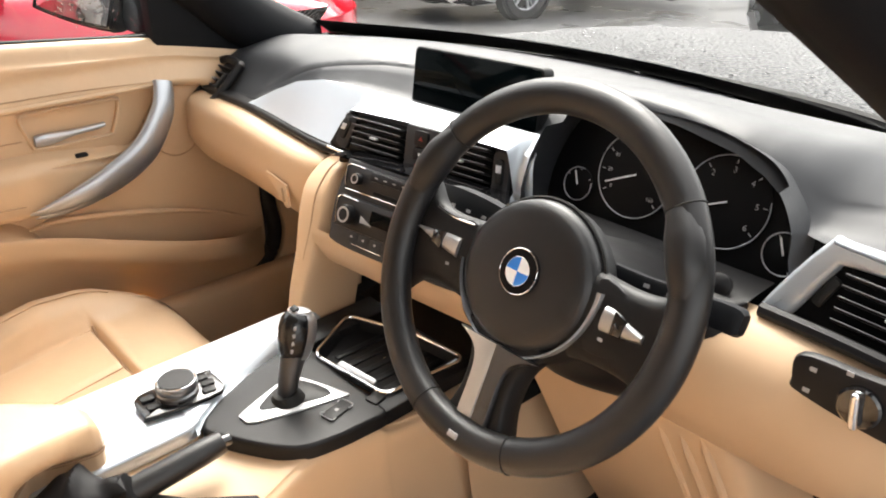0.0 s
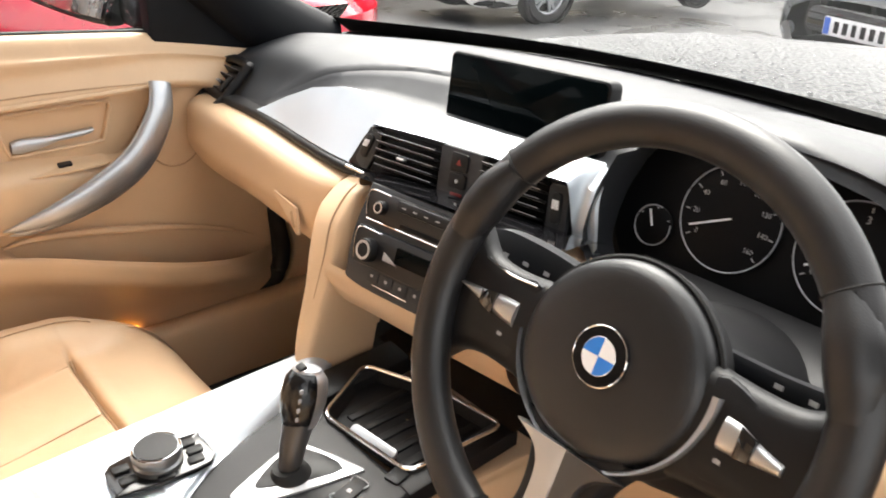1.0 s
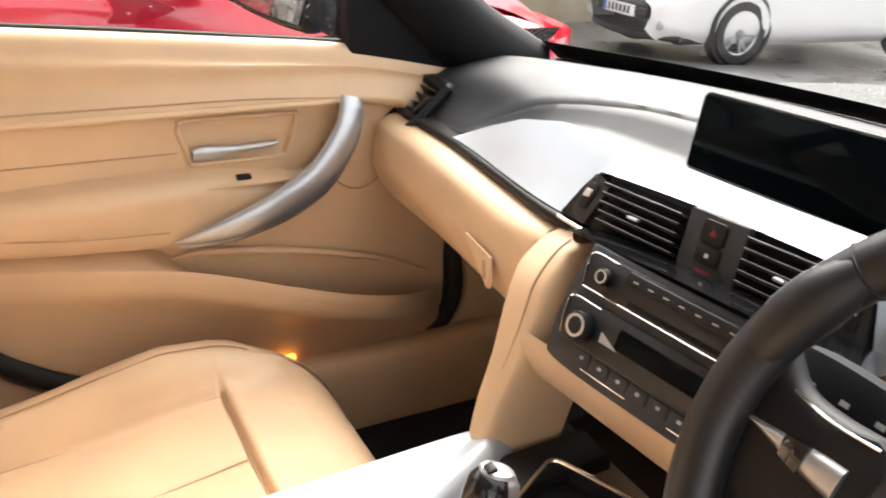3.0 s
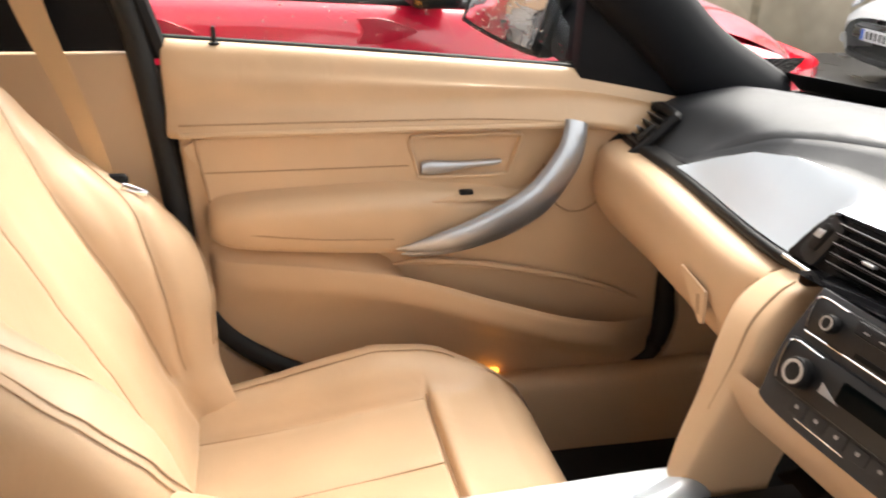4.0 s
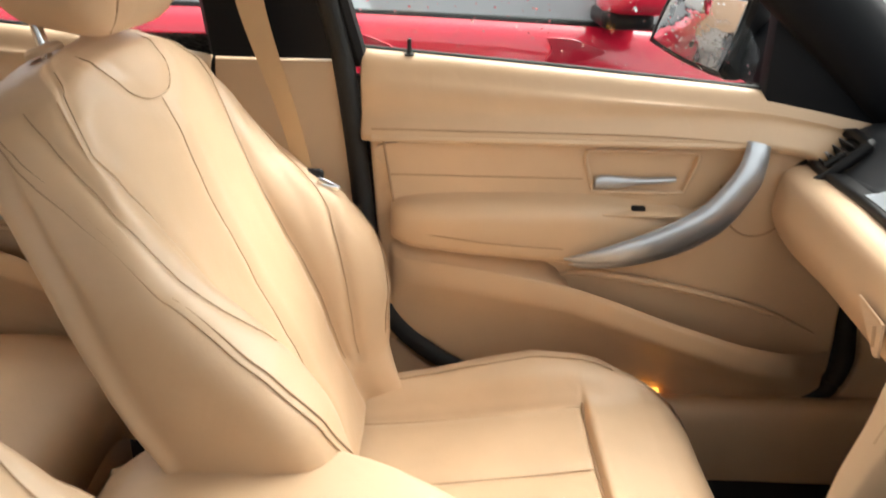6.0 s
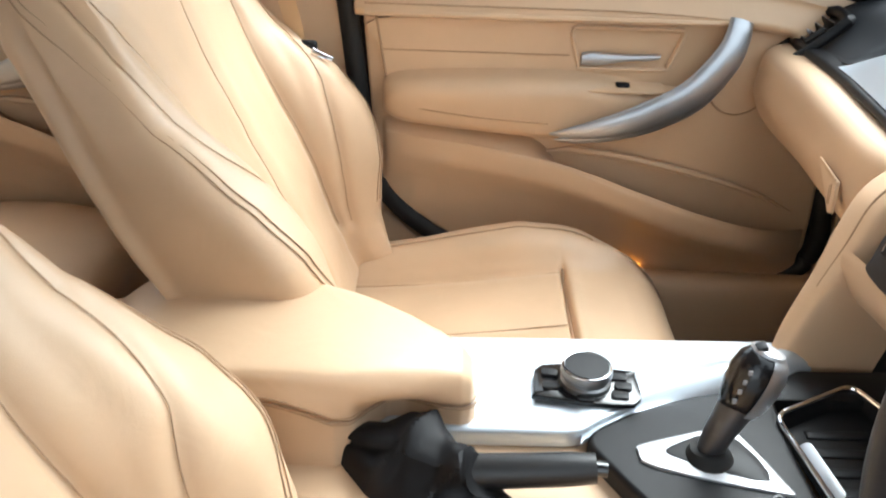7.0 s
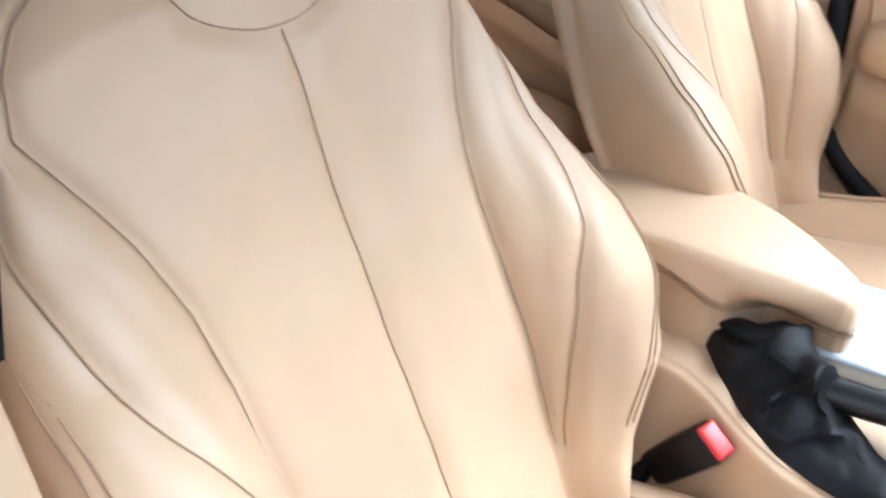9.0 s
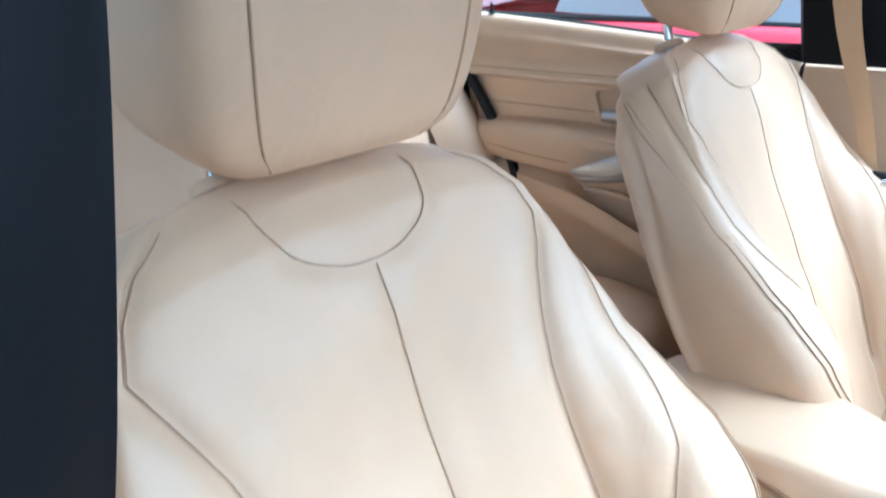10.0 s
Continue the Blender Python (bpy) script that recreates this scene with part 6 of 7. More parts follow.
    part("selector_boot", lathe([(0.024, 0), (0.022, 0.006), (0.018, 0.010), (0.016, 0.016)], axes(A - Vector((0, 0, 0.004)), (1, 0, 0), (0, 1, 0.2)), 20), rubber, lv)
    ax = (B - A).normalized()
    e1 = Vector((1, 0, 0)) - ax * ax.x
    e1.normalize()
    e2 = ax.cross(e1)
    def turn(t, r, a0, a1, n, off=0.0):
        p = A.lerp(B, t)
        return [p + e1 * math.cos(a) * (r * 0.92 + off) + e2 * math.sin(a) * (r + off) for a in np.linspace(a0, a1, n)]
    body = ((0.40, 0.012), (0.48, 0.0180), (0.58, 0.0225), (0.70, 0.0250), (0.82, 0.0252), (0.92, 0.0225), (0.98, 0.0170), (1.0, 0.010))
    part("selector_head", grid([turn(t, r, 0, 2 * math.pi * 35 / 36, 36) for t, r in body], True, (True, True)), piano_black, lv, "gloss black selector head")
    part("selector_cap", grid([turn(t, r, radians(0), radians(150), 24, 0.0012) for t, r in body[1:]]), silver, lv, "silver selector cap")
    part("cap_top", lathe([(0.0165, 0.0), (0.0150, 0.003), (0.010, 0.0045), (0.0, 0.005)], axes(A.lerp(B, 0.985), e1, e2), 24), silver, lv)
    part("lock_button", plate(rrect(0.012, 0.010, 0.003), axes(B + Vector((0.002, -0.008, 0.004)), (1, 0, 0), (0, 0.9, 0.3)), 0.005, 0.002), black_plastic, lv)
    for k in range(4):
        p = A.lerp(B, 0.62 + 0.085 * k) + Vector((0.0185, -0.016, 0.004))
        part("selector_mark", block((0.0012, 0.004, 0.005), tuple(p), 0.0004), dim_mark, lv)
    # rotary controller
    Q = axes((-0.068, -0.180, 0.586), (0.10, 1, 0), (-1, 0.1, 0))
    pad = part("controller_pad", plate(cr([(-0.052, -0.022), (-0.046, 0.026), (0.046, 0.030), (0.054, 0.022), (0.050, -0.028), (-0.046, -0.030)], 4, True), Q, 0.006, 0.002), piano_black, root)
    for k, (a, b) in enumerate(((0.036, 0.014), (0.040, -0.002), (0.036, -0.018), (-0.038, 0.010), (-0.036, -0.012), (0.0, -0.0275))):
        part("controller_key", plate(rrect(0.018, 0.012, 0.003), Q @ pose(a, b, 0.006), 0.003, 0.001), black_plastic, pad)
    kn = part("controller_knob", lathe([(0.027, 0), (0.027, 0.006), (0.0245, 0.008), (0.0245, 0.012), (0.0275, 0.0145), (0.0275, 0.0185), (0.0258, 0.0215), (0.0238, 0.022), (0.0, 0.0215)], Q @ pose(0, 0, 0.006), 40), knurled, root, "grey metal rotary knob with a dark top")
    part("knob_rim", tube([Q @ Vector((0.0250 * math.cos(a), 0.0250 * math.sin(a), 0.0277)) for a in np.linspace(0, 2 * math.pi, 40, endpoint=False)], 0.0012, 6, closed=True), chrome, kn)
    part("knob_top", lathe([(0.0236, 0.0215), (0.0230, 0.0230), (0, 0.0234)], Q @ pose(0, 0, 0.006), 36), black_plastic, kn)
    return root


console()


def armrest():
    root = thing("console_armrest", (-0.05, -0.48, 0.56), "padded beige leather armrest on the console", "armrest")
    ys = [-0.69, -0.66, -0.56, -0.47, -0.432, -0.416, -0.402, -0.386, -0.366, -0.335, -0.312, -0.302, -0.297]
    low_x = [0.030, 0.042, 0.048, 0.048, 0.046, 0.036, 0.010, -0.012, -0.014, -0.003, 0.000, -0.004, -0.012]
    top_x = [0.030, 0.042, 0.048, 0.047, 0.044, 0.041, 0.037, 0.032, 0.026, 0.014, 0.005, -0.002, -0.012]
    left_x = [-0.115, -0.130, -0.138, -0.128, -0.116, -0.110, -0.104, -0.096, -0.086, -0.068, -0.054, -0.046, -0.038]
    high = [0.640, 0.664, 0.674, 0.675, 0.673, 0.672, 0.671, 0.669, 0.666, 0.660, 0.651, 0.640, 0.618]
    seam = lambda y: 0.602 + 0.036 * float(smooth(-0.385, -0.50, y))
    rows, edge, under = [], [], []
    for y in np.concatenate([np.linspace(-0.69, -0.44, 16), np.linspace(-0.435, -0.32, 40), np.linspace(-0.317, -0.297, 12)]):
        lo, to, le, hi = [float(np.interp(y, ys, q)) for q in (low_x, top_x, left_x, high)]
        z, w = seam(y), min(1.0, (to - le) / 0.09)
        sec = [(le + 0.006, z), (le, z + 0.006), (le - 0.003, z + (hi - z) * 0.45), (le + 0.003 * w, hi - (hi - z) * 0.16), (le + 0.018 * w, hi - (hi - z) * 0.02), ((le + to) / 2, hi), (to - 0.020 * w, hi - (hi - z) * 0.02), (to - 0.005 * w, hi - (hi - z) * 0.14), (to, z + (hi - z) * 0.55), (lo * 0.6 + to * 0.4 + 0.002, z + (hi - z) * 0.26), (lo, z + 0.008), (lo - 0.006, z)]
        rows.append([Vector((a, y, b)) for a, b in cr(sec, 5)])
        edge.append(Vector((lo - 0.001, y, z + 0.002)))
        under.append([Vector((le + 0.008, y, 0.545)), Vector((le + 0.006, y, z - 0.001)), Vector((lo - 0.006, y, z - 0.001)), Vector((lo - 0.004, y, 0.545))])
    part("lid", grid(rows, False, (True, True)), leather, root)
    part("lid_seam", tube(edge, 0.0020, 6), seam_mat, root)
    part("lid_stitching", tube([p + Vector((0.0022, 0, 0.009)) for p in edge], 0.0012, 6), seam_mat, root)
    part("bin", grid(under, False, (True, True)), trim_beige, root)


armrest()


def handbrake():
    root = thing("handbrake", (0.07, -0.30, 0.545), "black leather handbrake with a loose gathered gaiter", "handbrake")
    L0, L1 = Vector((0.058, -0.338, 0.575)), Vector((0.064, -0.186, 0.594))
    grip = part("grip", tube(cr([L0, L0.lerp(L1, 0.3), L0.lerp(L1, 0.8), L1], 5), (0.016, 0.0168, 0.0160, 0.014), 16), black_leather, root)
    part("release_button", tube([L1 - Vector((0, 0.002, 0)), L1 + Vector((0.001, 0.010, 0))], 0.0075, 12), black_gloss, grip)
    part("grip_seam", tube([L0.lerp(L1, 0.12) + Vector((0.0185 * math.cos(a), 0, 0.0185 * math.sin(a))) for a in np.linspace(0, 2 * math.pi, 20, endpoint=False)], 0.0014, 6, closed=True), rubber, grip)
    ys = [-0.432, -0.40, -0.36, -0.32, -0.28, -0.24, -0.20, -0.178]
    left = [0.004, -0.006, -0.002, 0.012, 0.050, 0.085, 0.106, 0.122]
    right = [0.030, 0.072, 0.108, 0.130, 0.143, 0.149, 0.150, 0.140]
    ridge_x = [0.018, 0.034, 0.050, 0.060, 0.080, 0.108, 0.126, 0.130]
    ridge_z = [0.592, 0.606, 0.613, 0.607, 0.570, 0.556, 0.549, 0.546]
    surf = lambda x: 0.571 - 0.26 * max(0.0, x - 0.02)
    rows, rim = [], [[], []]
    for y in np.linspace(-0.432, -0.178, 90):
        l, r, rx, rz = [float(np.interp(y, ys, q)) for q in (left, right, ridge_x, ridge_z)]
        arch = cr([(l, surf(l) - 0.004), (l * 0.75 + rx * 0.25, surf(l) * 0.35 + rz * 0.65), (rx, rz), (rx * 0.62 + r * 0.38, rz * 0.66 + surf(r) * 0.34), (rx * 0.25 + r * 0.75, rz * 0.22 + surf(r) * 0.78 + 0.003), (r, surf(r) - 0.004)], 7)
        n = len(arch) - 1
        out = []
        for k, (x, z) in enumerate(arch):
            u = k / n
            f = math.sin(math.pi * u) * float(smooth(-0.18, -0.24, y)) * float(smooth(-0.435, -0.41, y))
            f *= 0.22 + 0.78 * float(smooth(-0.262, -0.31, y))
            w = 1.1 - 2.0 * abs(math.sin(46 * y + 5.0 * u + 1.2 * math.sin(26 * y + 3 * u))) ** 0.8 + 0.8 * math.sin(30 * y - 8 * u + 1.0) + 0.8 * noise.noise(Vector((x * 45, y * 45, 2.0)))
            w = max(w, -0.5)
            out.append(Vector((x + 0.008 * f * w * (1 if u > 0.5 else -1), y + 0.005 * f * w, z + 0.011 * f * w)))
        rows.append(out)
        rim[0].append(out[0])
        rim[1].append(out[-1])
    part("gaiter", grid(rows), gaiter_leather, root, "crumpled black leather gaiter")


handbrake()


def buckle():
    root = thing("belt_buckle", (0.16, -0.41, 0.42), "black seat belt buckle with a red release button", "buckle")
    M = pose(0.130, -0.385, 0.512, -32, 10, -20)
    part("case", block((0.030, 0.042, 0.135), (0, 0, -0.045), 0.008, M), black_plastic, root)
    part("release_button", block((0.022, 0.036, 0.008), (0, 0, 0.024), 0.003, M), red_button, root, "red release button")
    part("stalk", tube(cr([M @ Vector((0, 0, -0.06)), M @ Vector((0, -0.01, -0.10)), Vector((0.17, -0.47, 0.34))], 5), 0.012, 8), black_plastic, root)


buckle()


# ---------- front seats ----------
def seat():
    """A front seat at x = 0, copied to both sides."""
    root = thing("front_seat", (0, -0.30, 0.27), "beige leather sports seat with stitched bolsters", "seat", "front seats")
    BASE, TOP = np.array([-0.500, 0.515]), np.array([-0.722, 1.040])
    H = float(np.linalg.norm(TOP - BASE))
    up = (TOP - BASE) / H
    fw = np.array([up[1], -up[0]])
    half_w = lambda s: float(np.interp(s, [-0.10, 0, 0.12, 0.28, 0.42, 0.58, 0.72, 0.85, 0.93, 0.97, 1.0], [0.185, 0.232, 0.274, 0.293, 0.289, 0.273, 0.253, 0.232, 0.215, 0.200, 0.168]))
    bolster = lambda s: float(np.interp(s, [0, 0.15, 0.30, 0.42, 0.50, 0.60, 0.72, 0.85, 1.0], [0.056, 0.085, 0.088, 0.072, 0.051, 0.024, 0.008, -0.001, -0.004]))
    thick = lambda s: float(np.interp(s, [0, 0.3, 0.6, 0.85, 0.95, 1.0], [0.055, 0.068, 0.090, 0.108, 0.092, 0.060]))
    lean = lambda s: float(np.interp(s, [0, 0.25, 0.5, 0.8, 0.92, 0.97, 1.0], [0.0, 0.010, 0.006, 0.0, -0.006, -0.016, -0.034]))
    edge = lambda s: float(np.interp(s, [0.05, 0.28, 0.40, 0.50, 0.60, 0.70, 0.78, 0.86, 0.92, 0.96, 1.0], [0.153, 0.149, 0.148, 0.148, 0.153, 0.168, 0.186, 0.203, 0.193, 0.172, 0.128]))
    def section(s):
        w, h, d = half_w(s), bolster(s), thick(s)
        e = min(edge(s), w - 0.022)
        g = w - e
        p = max(h, float(np.interp(s, [0.5, 0.7, 0.85, 0.95, 1.0], [0.038, 0.004, -0.002, -0.003, -0.004])))
        h = min(h, float(np.interp(s, [0.40, 0.48, 0.6, 0.75, 0.9, 1.0], [0.088, 0.066, 0.022, 0.004, -0.004, -0.010])))
        f = float(np.interp(s, [0.05, 0.25, 0.45, 0.62, 0.76, 0.86], [0.003, 0.010, 0.013, 0.010, 0.004, 0.0]))
        half = [(0.0, 0.004 - f), (0.5 * e, 0.003 - 0.75 * f), (0.88 * e, -0.15 * f), (e, 0.03 * p), (e + 0.20 * g, 0.55 * p), (e + 0.44 * g, 0.96 * p), (w - max(0.016, 0.22 * g), 0.35 * p + 0.65 * h), (w - 0.002, h - 0.018), (w + 0.003, h - 0.055), (w - 0.004, -d * 0.6), (w - 0.03, -d), (0.0, -d - 0.012)]
        return half
    def place(lx, d, s):
        drop = 0.015 * float(smooth(0.62, 1.0, s)) * (min(abs(lx), 0.2) / 0.16) ** 2
        q = BASE + up * (H * s - drop) + fw * (d + lean(s) + 0.0030 * noise.noise(Vector((lx * 7, s * 5, 1.3))) + 0.0014 * noise.noise(Vector((lx * 18, s * 16, 5.0))))
        return (lx, float(q[0]), float(q[1]))
    def skin(s):
        p = np.array([tuple(q) for q in cr(section(s), 9)])
        t = np.gradient(p, axis=0)
        n = np.stack([-t[:, 1], t[:, 0]], 1)
        return p, n / (np.linalg.norm(n, axis=1)[:, None] + 1e-9)
    def front(lx, s):
        p = skin(s)[0][:60]
        return float(np.interp(abs(lx), p[:, 0], p[:, 1]))
    def on(u, s, side):
        p, n = skin(s)
        k = np.arange(len(p))
        a, b, na, nb = [float(np.interp(u * 9, k, q)) for q in (p[:, 0], p[:, 1], n[:, 0], n[:, 1])]
        return (side * a, b, side * na, nb, s)
    mid = lambda a, s: (a, front(a, s), 0.0, 1.0, s)
    seams = [
        [mid(0.0, t) for t in np.linspace(0.02, 0.852, 180)],
        [mid(*q) for q in cr([(-0.084, 0.99), (-0.081, 0.95), (-0.066, 0.897), (-0.034, 0.866), (0.0, 0.858), (0.034, 0.866), (0.066, 0.897), (0.081, 0.95), (0.084, 0.99)], 16)],
    ]
    for side in (-1, 1):
        seams.append([on(3.0, t, side) for t in np.linspace(0.05, 0.99, 200)])
        at_u = [3.2, 3.45, 3.75, 4.2, 4.7, 5.4, 5.6, 5.6, 5.9, 6.45, 7.0, 7.1] if side > 0 else [3.55, 3.65, 3.8, 4.1, 4.5, 5.0, 5.5, 5.6, 5.95, 6.5, 7.1, 7.2]
        ease = lambda t: float(np.mean([np.interp(t + q, [0.04, 0.12, 0.25, 0.35, 0.42, 0.48, 0.55, 0.6, 0.7, 0.8, 0.9, 0.97], at_u) for q in np.linspace(-0.07, 0.07, 9)]))
        seams.append([on(ease(t), t, side) for t in np.linspace(0.04, 0.97, 200)])
    dense = np.array([(a, b, t * H) for q in seams for a, b, na, nb, t in q])
    rows = []
    for s in np.concatenate([np.linspace(-0.10, 0.9, 76), np.linspace(0.91, 1.0, 14)]):
        p, n = skin(s)
        p = np.concatenate([p, p[-2:0:-1] * (-1, 1)])
        n = np.concatenate([n, n[-2:0:-1] * (-1, 1)])
        g = np.concatenate([p, np.full((len(p), 1), s * H)], 1)
        dm = np.sqrt(np.min(np.sum((g[:, None] - dense[None]) ** 2, 2), 1))
        cut = (0.0032 * np.exp(-(dm / 0.0070) ** 2) - 0.0022 * np.exp(-((dm - 0.022) / 0.016) ** 2)) * (1.0 if s < 0.985 else 0.3)
        p = p - n * cut[:, None]
        rows.append([place(a, b, s) for a, b in p])
    # rounded crown
    last = rows[-1]
    c = np.mean(np.array(last), 0)
    for k, dz in ((0.93, 0.005), (0.80, 0.009), (0.55, 0.012), (0.2, 0.013)):
        rows.append([tuple(c + (np.array(q) - c) * k + np.array((0, up[0] * dz, up[1] * dz))) for q in last])
    back = part("backrest", grid(rows, True, (True, True)), leather, root)
    for q in seams:
        part("seam", tube([place(a - na * 0.0012, b - nb * 0.0012, t) for a, b, na, nb, t in q], 0.00065, 6), seam_mat, back)
    # twin stitched welt round the side
    for s in (-1, 1):
        for off in (0.0, 0.009):
            pts = []
            for t in np.linspace(0.05, 0.95, 60):
                a, b, na, nb, t = on(float(np.interp(t, [0.04, 0.15, 0.25, 0.35, 0.45, 0.55, 0.6, 0.7, 0.8, 0.9, 1.0], [4.9, 5.2, 5.8, 6.15, 6.3, 6.3, 6.4, 6.75, 7.2, 7.7, 8.0])) + off * 28, t, s)
                pts.append(place(a + na * 0.0012, b + nb * 0.0012, t))
            part("stitching", tube(pts, 0.0009, 6), seam_mat, back)
    # cushion, with the deep joint of the thigh support across its middle
    zc = lambda y: float(np.interp(y, [-0.56, -0.48, -0.38, -0.25, -0.15, -0.06, 0.02], [0.436, 0.444, 0.452, 0.470, 0.486, 0.484, 0.470]))
    hb = lambda y: float(np.interp(y, [-0.56, -0.45, -0.32, -0.22, -0.12, -0.05, 0.02], [0.030, 0.042, 0.052, 0.056, 0.040, 0.016, 0.004]))
    wd = lambda y: float(np.interp(y, [-0.56, -0.4, -0.22, -0.12, -0.05, 0.0, 0.02], [0.215, 0.235, 0.245, 0.236, 0.212, 0.178, 0.155]))
    ys = np.concatenate([np.linspace(-0.56, -0.175, 40), np.linspace(-0.170, -0.135, 24), np.linspace(-0.128, 0.02, 34)])
    rows = []
    for y in ys:
        e = max(0.0, (y + 0.040) / 0.060)
        drop = 0.075 * (1 - math.sqrt(max(0.0, 1 - e * e)))
        h, w = hb(y), wd(y)
        prof = [(0, 0.0), (0.06, 0.001), (0.112, 0.004), (0.135, 0.30 * h), (0.160, 0.75 * h), (w - 0.045, h), (w - 0.018, h - 0.008), (w - 0.002, h - 0.034), (w, h - 0.06), (w - 0.004, -0.06), (w - 0.02, -0.11)]
        pts = cr(prof, 6)
        out = []
        for a, b in [(a, b) for a, b in pts[::-1]] + [(-a, b) for a, b in pts[1:]]:
            dm = min(abs(abs(a) - 0.122) if y < -0.153 else 1.0, abs(a - 0.02) if y < -0.153 else 1.0)
            g = 0.0042 * math.exp(-(dm / 0.007) ** 2) if b > -0.02 else 0.0
            reach = 1 - float(smooth(0.105, 0.150, abs(a)))
            g += 0.016 * reach * math.exp(-((y + 0.152) / 0.0042) ** 2) - 0.004 * reach * math.exp(-((y + 0.138) / 0.010) ** 2)
            out.append((a, y, zc(y) + b - drop - g + 0.0022 * noise.noise(Vector((a * 8, y * 8, 4.1)))))
        rows.append(out)
    cu = part("cushion", grid(rows), leather, root)
    for s in (-1, 1):
        part("seam", tube([(s * 0.122, y, zc(y) + 0.0015) for y in np.linspace(-0.50, -0.158, 20)], 0.0010, 6), seam_mat, cu)
    for s in (-1, 1):
        part("piping", tube([(s * (wd(y) - 0.052), y, zc(y) + hb(y) + 0.0004) for y in np.linspace(-0.46, -0.10, 24)], 0.0011, 6), seam_mat, cu)
    part("seam", tube([(0.02, y, zc(y) - 0.0035) for y in np.linspace(-0.50, -0.158, 20)], 0.0010, 6), seam_mat, cu)
    part("thigh_joint", tube([(x, -0.152, zc(-0.152) - 0.013 + 0.022 * float(smooth(0.10, 0.14, abs(x)))) for x in np.linspace(-0.128, 0.128, 25)], 0.0020, 6), seam_mat, cu)
    part("seat_shell", block((0.46, 0.50, 0.10), (0, -0.29, 0.375), 0.03), trim_beige, root)
    part("front_lip", loft([[Vector((x, y, z)) for y, z in ((-0.02, 0.425), (0.012, 0.40), (0.012, 0.37), (-0.03, 0.335))] for x in (-0.19, -0.15, 0, 0.15, 0.19)], 4, 4), leather, root)
    for s in (-1, 1):
        part("seat_rail", block((0.04, 0.50, 0.05), (s * 0.19, -0.30, 0.292), 0.006), black_plastic, root)
        part("side_valance", block((0.03, 0.46, 0.10), (s * 0.243, -0.32, 0.39), 0.012), trim_beige, root)
    # head restraint
    hc = np.array([-0.752, 1.141])
    hup, hfw = np.array([0.02, 1.0]), np.array([1.0, -0.02])
    tip = lambda b, v: 0.16 * b * float(smooth(0.02, -0.08, v))
    rows = []
    for v, w, d in ((-0.096, 0.082, 0.034), (-0.090, 0.104, 0.048), (-0.062, 0.130, 0.066), (0.0, 0.144, 0.080), (0.06, 0.142, 0.080), (0.095, 0.126, 0.062), (0.108, 0.092, 0.038)):
        ring = []
        for t in np.linspace(0, 2 * math.pi, 40, endpoint=False):
            ct, st = math.cos(t), math.sin(t)
            e = 0.38
            a = w * math.copysign(abs(ct) ** e, ct)
            b = d * math.copysign(abs(st) ** e, st)
            y = hc[0] + hfw[0] * b * 0.95 + hup[0] * v
            z = hc[1] + hfw[1] * b * 0.95 + hup[1] * v - tip(b, v)
            ring.append((a, y, z))
        rows.append(ring)
    hr = part("headrest", loft(rows, 4, 1, True, (True, True)), leather, root)
    for s in (-1, 1):
        part("headrest_post", tube([(s * 0.066, -0.776, 0.99), (s * 0.066, -0.790, 1.06)], 0.0062, 12), chrome, root, "chrome post")
        part("post_collar", lathe([(0.020, 0), (0.020, 0.005), (0.016, 0.009), (0.008, 0.010)], pose(s * 0.066, -0.782, 1.019, 20), 20), trim_beige, root)
        part("headrest_seam", tube([(s * w * 0.70, hc[0] + hfw[0] * d * 0.972 * 0.95 + hup[0] * v, hc[1] + hfw[1] * d * 0.972 * 0.95 + hup[1] * v - tip(d * 0.92, v)) for v, w, d in cr([(-0.090, 0.104, 0.048), (-0.062, 0.130, 0.066), (0.0, 0.144, 0.080), (0.06, 0.142, 0.080), (0.095, 0.126, 0.062)], 5)], 0.0012, 6), seam_mat, hr)
    return root


proto = seat()
proto.location = (-0.37, -0.30, 0.27)
tagged(proto, "beige leather front passenger seat with stitched bolsters", "seat")
driver = copy_thing(proto, pose(0.371, -0.30, 0.241) @ Matrix.Diagonal((-1, 1, 1, 1)))
tagged(driver, "beige leather driver's seat, creased and worn on the bolster", "seat")


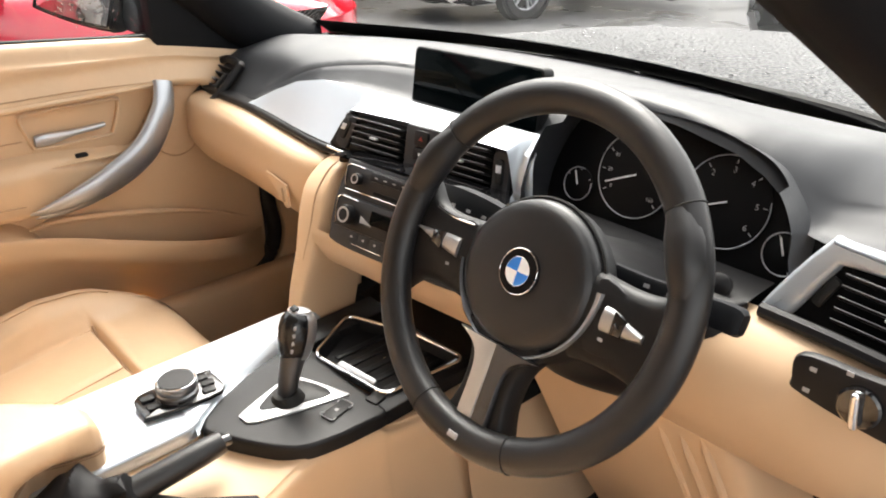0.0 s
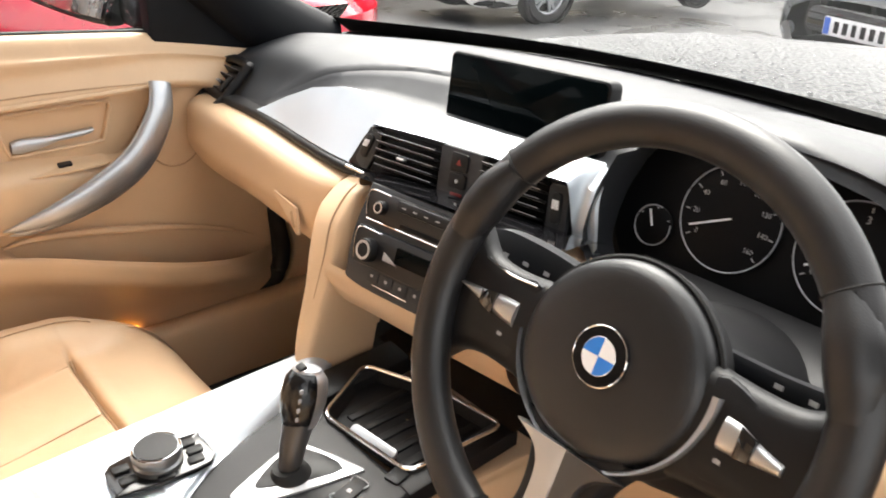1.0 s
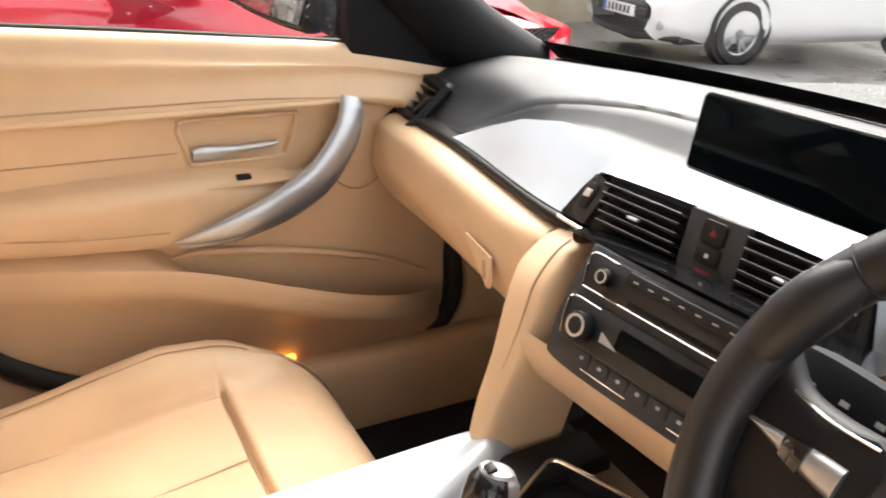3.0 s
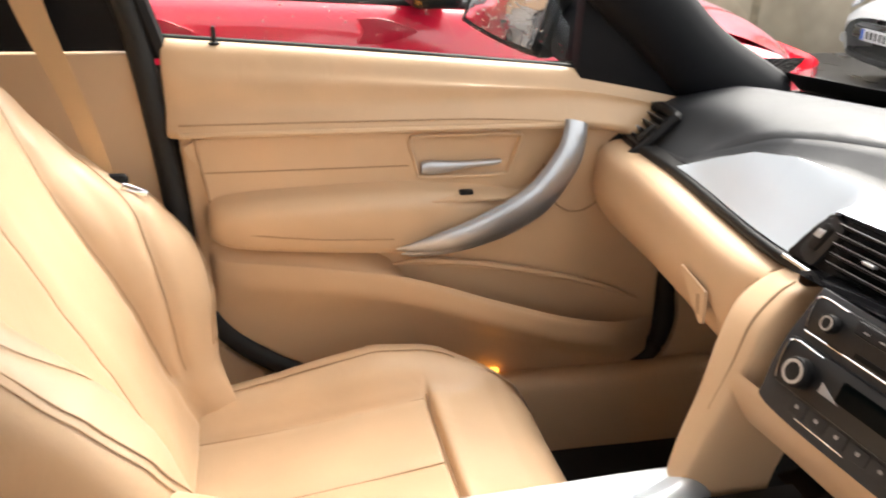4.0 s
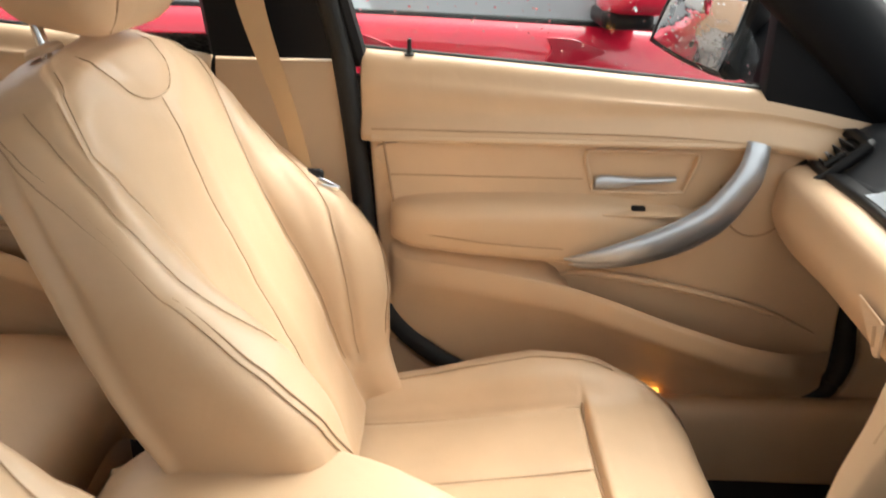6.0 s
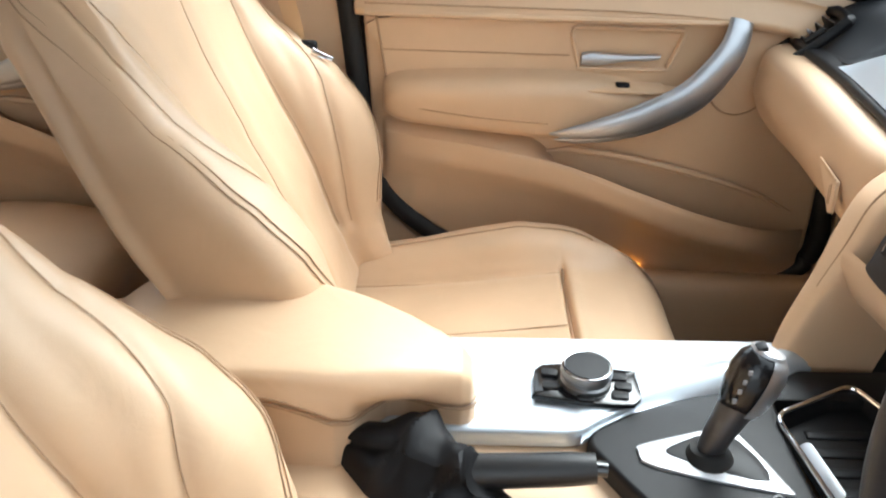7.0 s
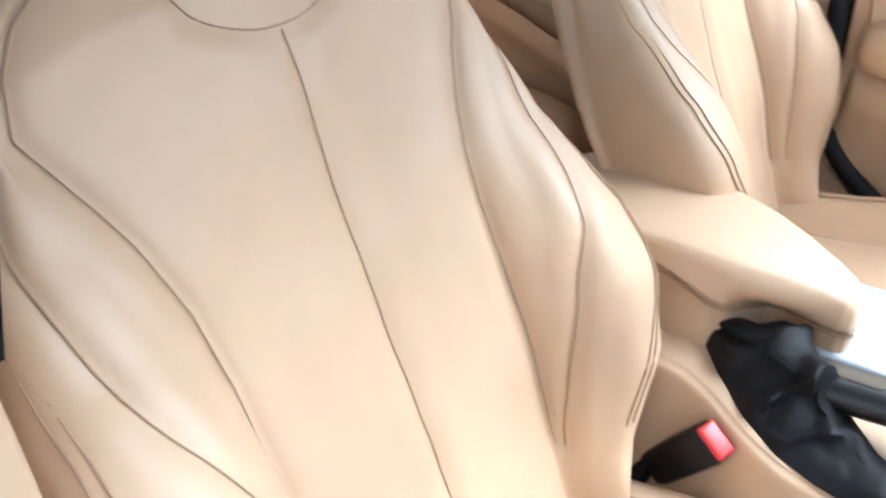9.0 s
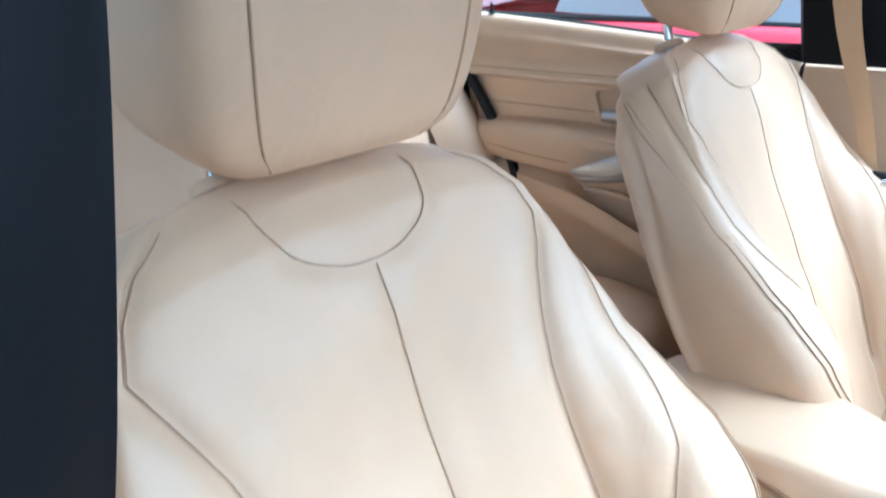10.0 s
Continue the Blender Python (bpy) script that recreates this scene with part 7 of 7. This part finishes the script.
# ---------- rear bench ----------
def rear_bench():
    root = thing("rear_bench", (0, -1.5, 0.27), "beige leather rear bench seat", "bench seat")
    secs = []
    for y, z, w in ((-1.02, 0.36, 0.60), (-1.00, 0.44, 0.63), (-1.03, 0.50, 0.64), (-1.15, 0.525, 0.65), (-1.35, 0.51, 0.65), (-1.52, 0.48, 0.65)):
        secs.append([Vector((w * a, y + (0.02 if abs(a) == 1 else 0), z + h - (0.03 if abs(a) == 1 else 0))) for a, h in ((-1, 0), (-0.9, 0.0), (-0.6, -0.012), (-0.25, 0.0), (0, 0.012), (0.25, 0.0), (0.6, -0.012), (0.9, 0), (1, 0))])
    part("cushion", loft(secs, 6, 6), leather, root)
    part("base", block((1.24, 0.5, 0.10), (0, -1.27, 0.315), 0.02), trim_beige, root)
    secs = []
    for y, z, w in ((-1.48, 0.46, 0.62), (-1.52, 0.60, 0.64), (-1.58, 0.78, 0.63), (-1.64, 0.94, 0.60), (-1.68, 0.985, 0.56), (-1.74, 0.98, 0.54)):
        secs.append([Vector((w * a, y + h, z)) for a, h in ((-1, 0.03), (-0.9, 0.0), (-0.6, -0.015), (-0.25, 0.0), (0, 0.012), (0.25, 0.0), (0.6, -0.015), (0.9, 0), (1, 0.03))])
    part("backrest", loft(secs, 6, 6), leather, root)
    for x in (-0.42, 0.42):
        part("headrest", block((0.26, 0.10, 0.15), (x, -1.70, 1.05), 0.04), leather, root)
    for x in (-0.22, 0.22):
        part("seam", tube(cr([(x, -1.03, 0.507), (x, -1.15, 0.533), (x, -1.35, 0.516), (x, -1.50, 0.486)], 5), 0.0015, 6), seam_mat, root)
    part("door_seal", tube(cr([(-0.672, -1.62, 1.00), (-0.672, -1.555, 0.898), (-0.672, -1.44, 0.721), (-0.672, -1.40, 0.58)], 6), 0.012, 8), rubber, root)
    part("side_bolster", loft([[Vector((x, y, z)) for x, y in ((-0.70, -1.60 + d), (-0.66, -1.56 + d), (-0.60, -1.58 + d), (-0.56, -1.62 + d))] for z, d in ((0.52, 0.13), (0.72, 0.08), (0.90, -0.03), (1.0, -0.10))], 4, 4), leather, root)
    root.location.y += 0.13


rear_bench()
part("boot_wall", block((1.3, 0.04, 0.7), (0, -1.80, 0.60), 0.01), trim_beige, shell)
part("side_trim", loft([[Vector((0.70, y, z)) for z in (0.35, 0.6, 0.80, 0.95)] for y in (-0.78, -1.2, -1.75)], 4, 4), trim_beige, shell)
side_pane = part("rear_side_window", loft([[Vector((0.715, y, 0.95)), Vector((0.69, y, 1.15)), Vector((0.63, y, 1.37))] for y in (-0.70, -1.2, -1.85)], 3, 3), dim_glass, shell)
side_pane.visible_shadow = False


# ---------- rain ----------
def beads(name, places, label, parent):
    """Half-round drops at (place, normal, radius), one mesh."""
    bm = bmesh.new()
    for p, nrm, r in places:
        z = Vector(nrm).normalized()
        x = z.orthogonal().normalized()
        y = z.cross(x)
        ring = [[bm.verts.new(Vector(p) + (math.cos(a) * x + math.sin(a) * y) * r * k + z * r * h) for a in [math.pi * q / 3 for q in range(6)]] for k, h in ((1.0, 0.0), (0.72, 0.38))]
        tip = bm.verts.new(Vector(p) + z * r * 0.55)
        for q in range(6):
            bm.faces.new((ring[0][q], ring[0][(q + 1) % 6], ring[1][(q + 1) % 6], ring[1][q]))
            bm.faces.new((ring[1][q], ring[1][(q + 1) % 6], tip))
    ob = tagged(part(name, bm, water, parent, "", 80), label, "rain", kind="stuff")
    return ob


rng = random.Random(7)
drops = []
for k in range(520):
    u, v = rng.random(), rng.random()
    a = Vector((-0.728, -0.51, 0.95)).lerp(Vector((-0.728, 0.16, 0.91)), u)
    b = Vector((-0.635, -0.63, 1.36)).lerp(Vector((-0.635, -0.28, 1.36)), u)
    p = a.lerp(b, v) + Vector((-0.004 + 0.018 * math.sin(math.pi * v) * -0.9, 0, 0))
    drops.append((p, (-0.96, 0, 0.28), rng.choice((0.0010, 0.0013, 0.0018, 0.0024))))
beads("rain_beads", drops, "rain beads on the passenger window", None)
drops = []
for k in range(420):
    y, z = rng.uniform(-1.0, 0.5), rng.uniform(0.60, 0.90)
    drops.append(((-1.606 if z < 0.80 else -1.62 - (z - 0.80) * 0.10, y, z), (1, 0, 0.1), rng.choice((0.0014, 0.0022, 0.0034))))
for k in range(260):
    u, v = rng.random(), rng.random()
    a = Vector((-1.69, -0.90, 0.93)).lerp(Vector((-1.69, 0.33, 0.90)), u)
    b = Vector((-1.89, -1.02, 1.34)).lerp(Vector((-1.89, -0.38, 1.35)), u)
    drops.append((a.lerp(b, v) + Vector((0.012, 0, 0)), (0.9, 0, 0.4), rng.choice((0.0012, 0.002, 0.003))))
beads("rain_beads", drops, "rain beads on the red car", None)
drops = []
for k in range(900):
    a, y = rng.uniform(-0.95, 0.95), rng.uniform(0.85, 1.85)
    z = float(np.interp(y, [0.80, 1.1, 1.5, 1.85], [0.865, 0.86, 0.83, 0.77])) - float(np.interp(y, [0.8, 1.1, 1.5, 1.85], [0.035, 0.05, 0.06, 0.06])) * a * a
    drops.append(((0.75 * a, y - 0.12 * a * a, z + 0.001), (0, 0.1, 1), rng.choice((0.002, 0.003, 0.0045))))
beads("rain_beads", drops, "rain beads on the grey bonnet", None)

drops = []
for k in range(90):
    a, b = rng.uniform(-0.095, 0.095), rng.uniform(-0.06, 0.06)
    drops.append((axes((-0.945, 0.095, 0.996), (0.88, 0.47, 0), (0, 0, 1)) @ Vector((a, b, 0.0125)), (0.47, -0.88, 0), rng.choice((0.0012, 0.0018, 0.0026))))
beads("rain_beads", drops, "rain beads on the door mirror glass", None)
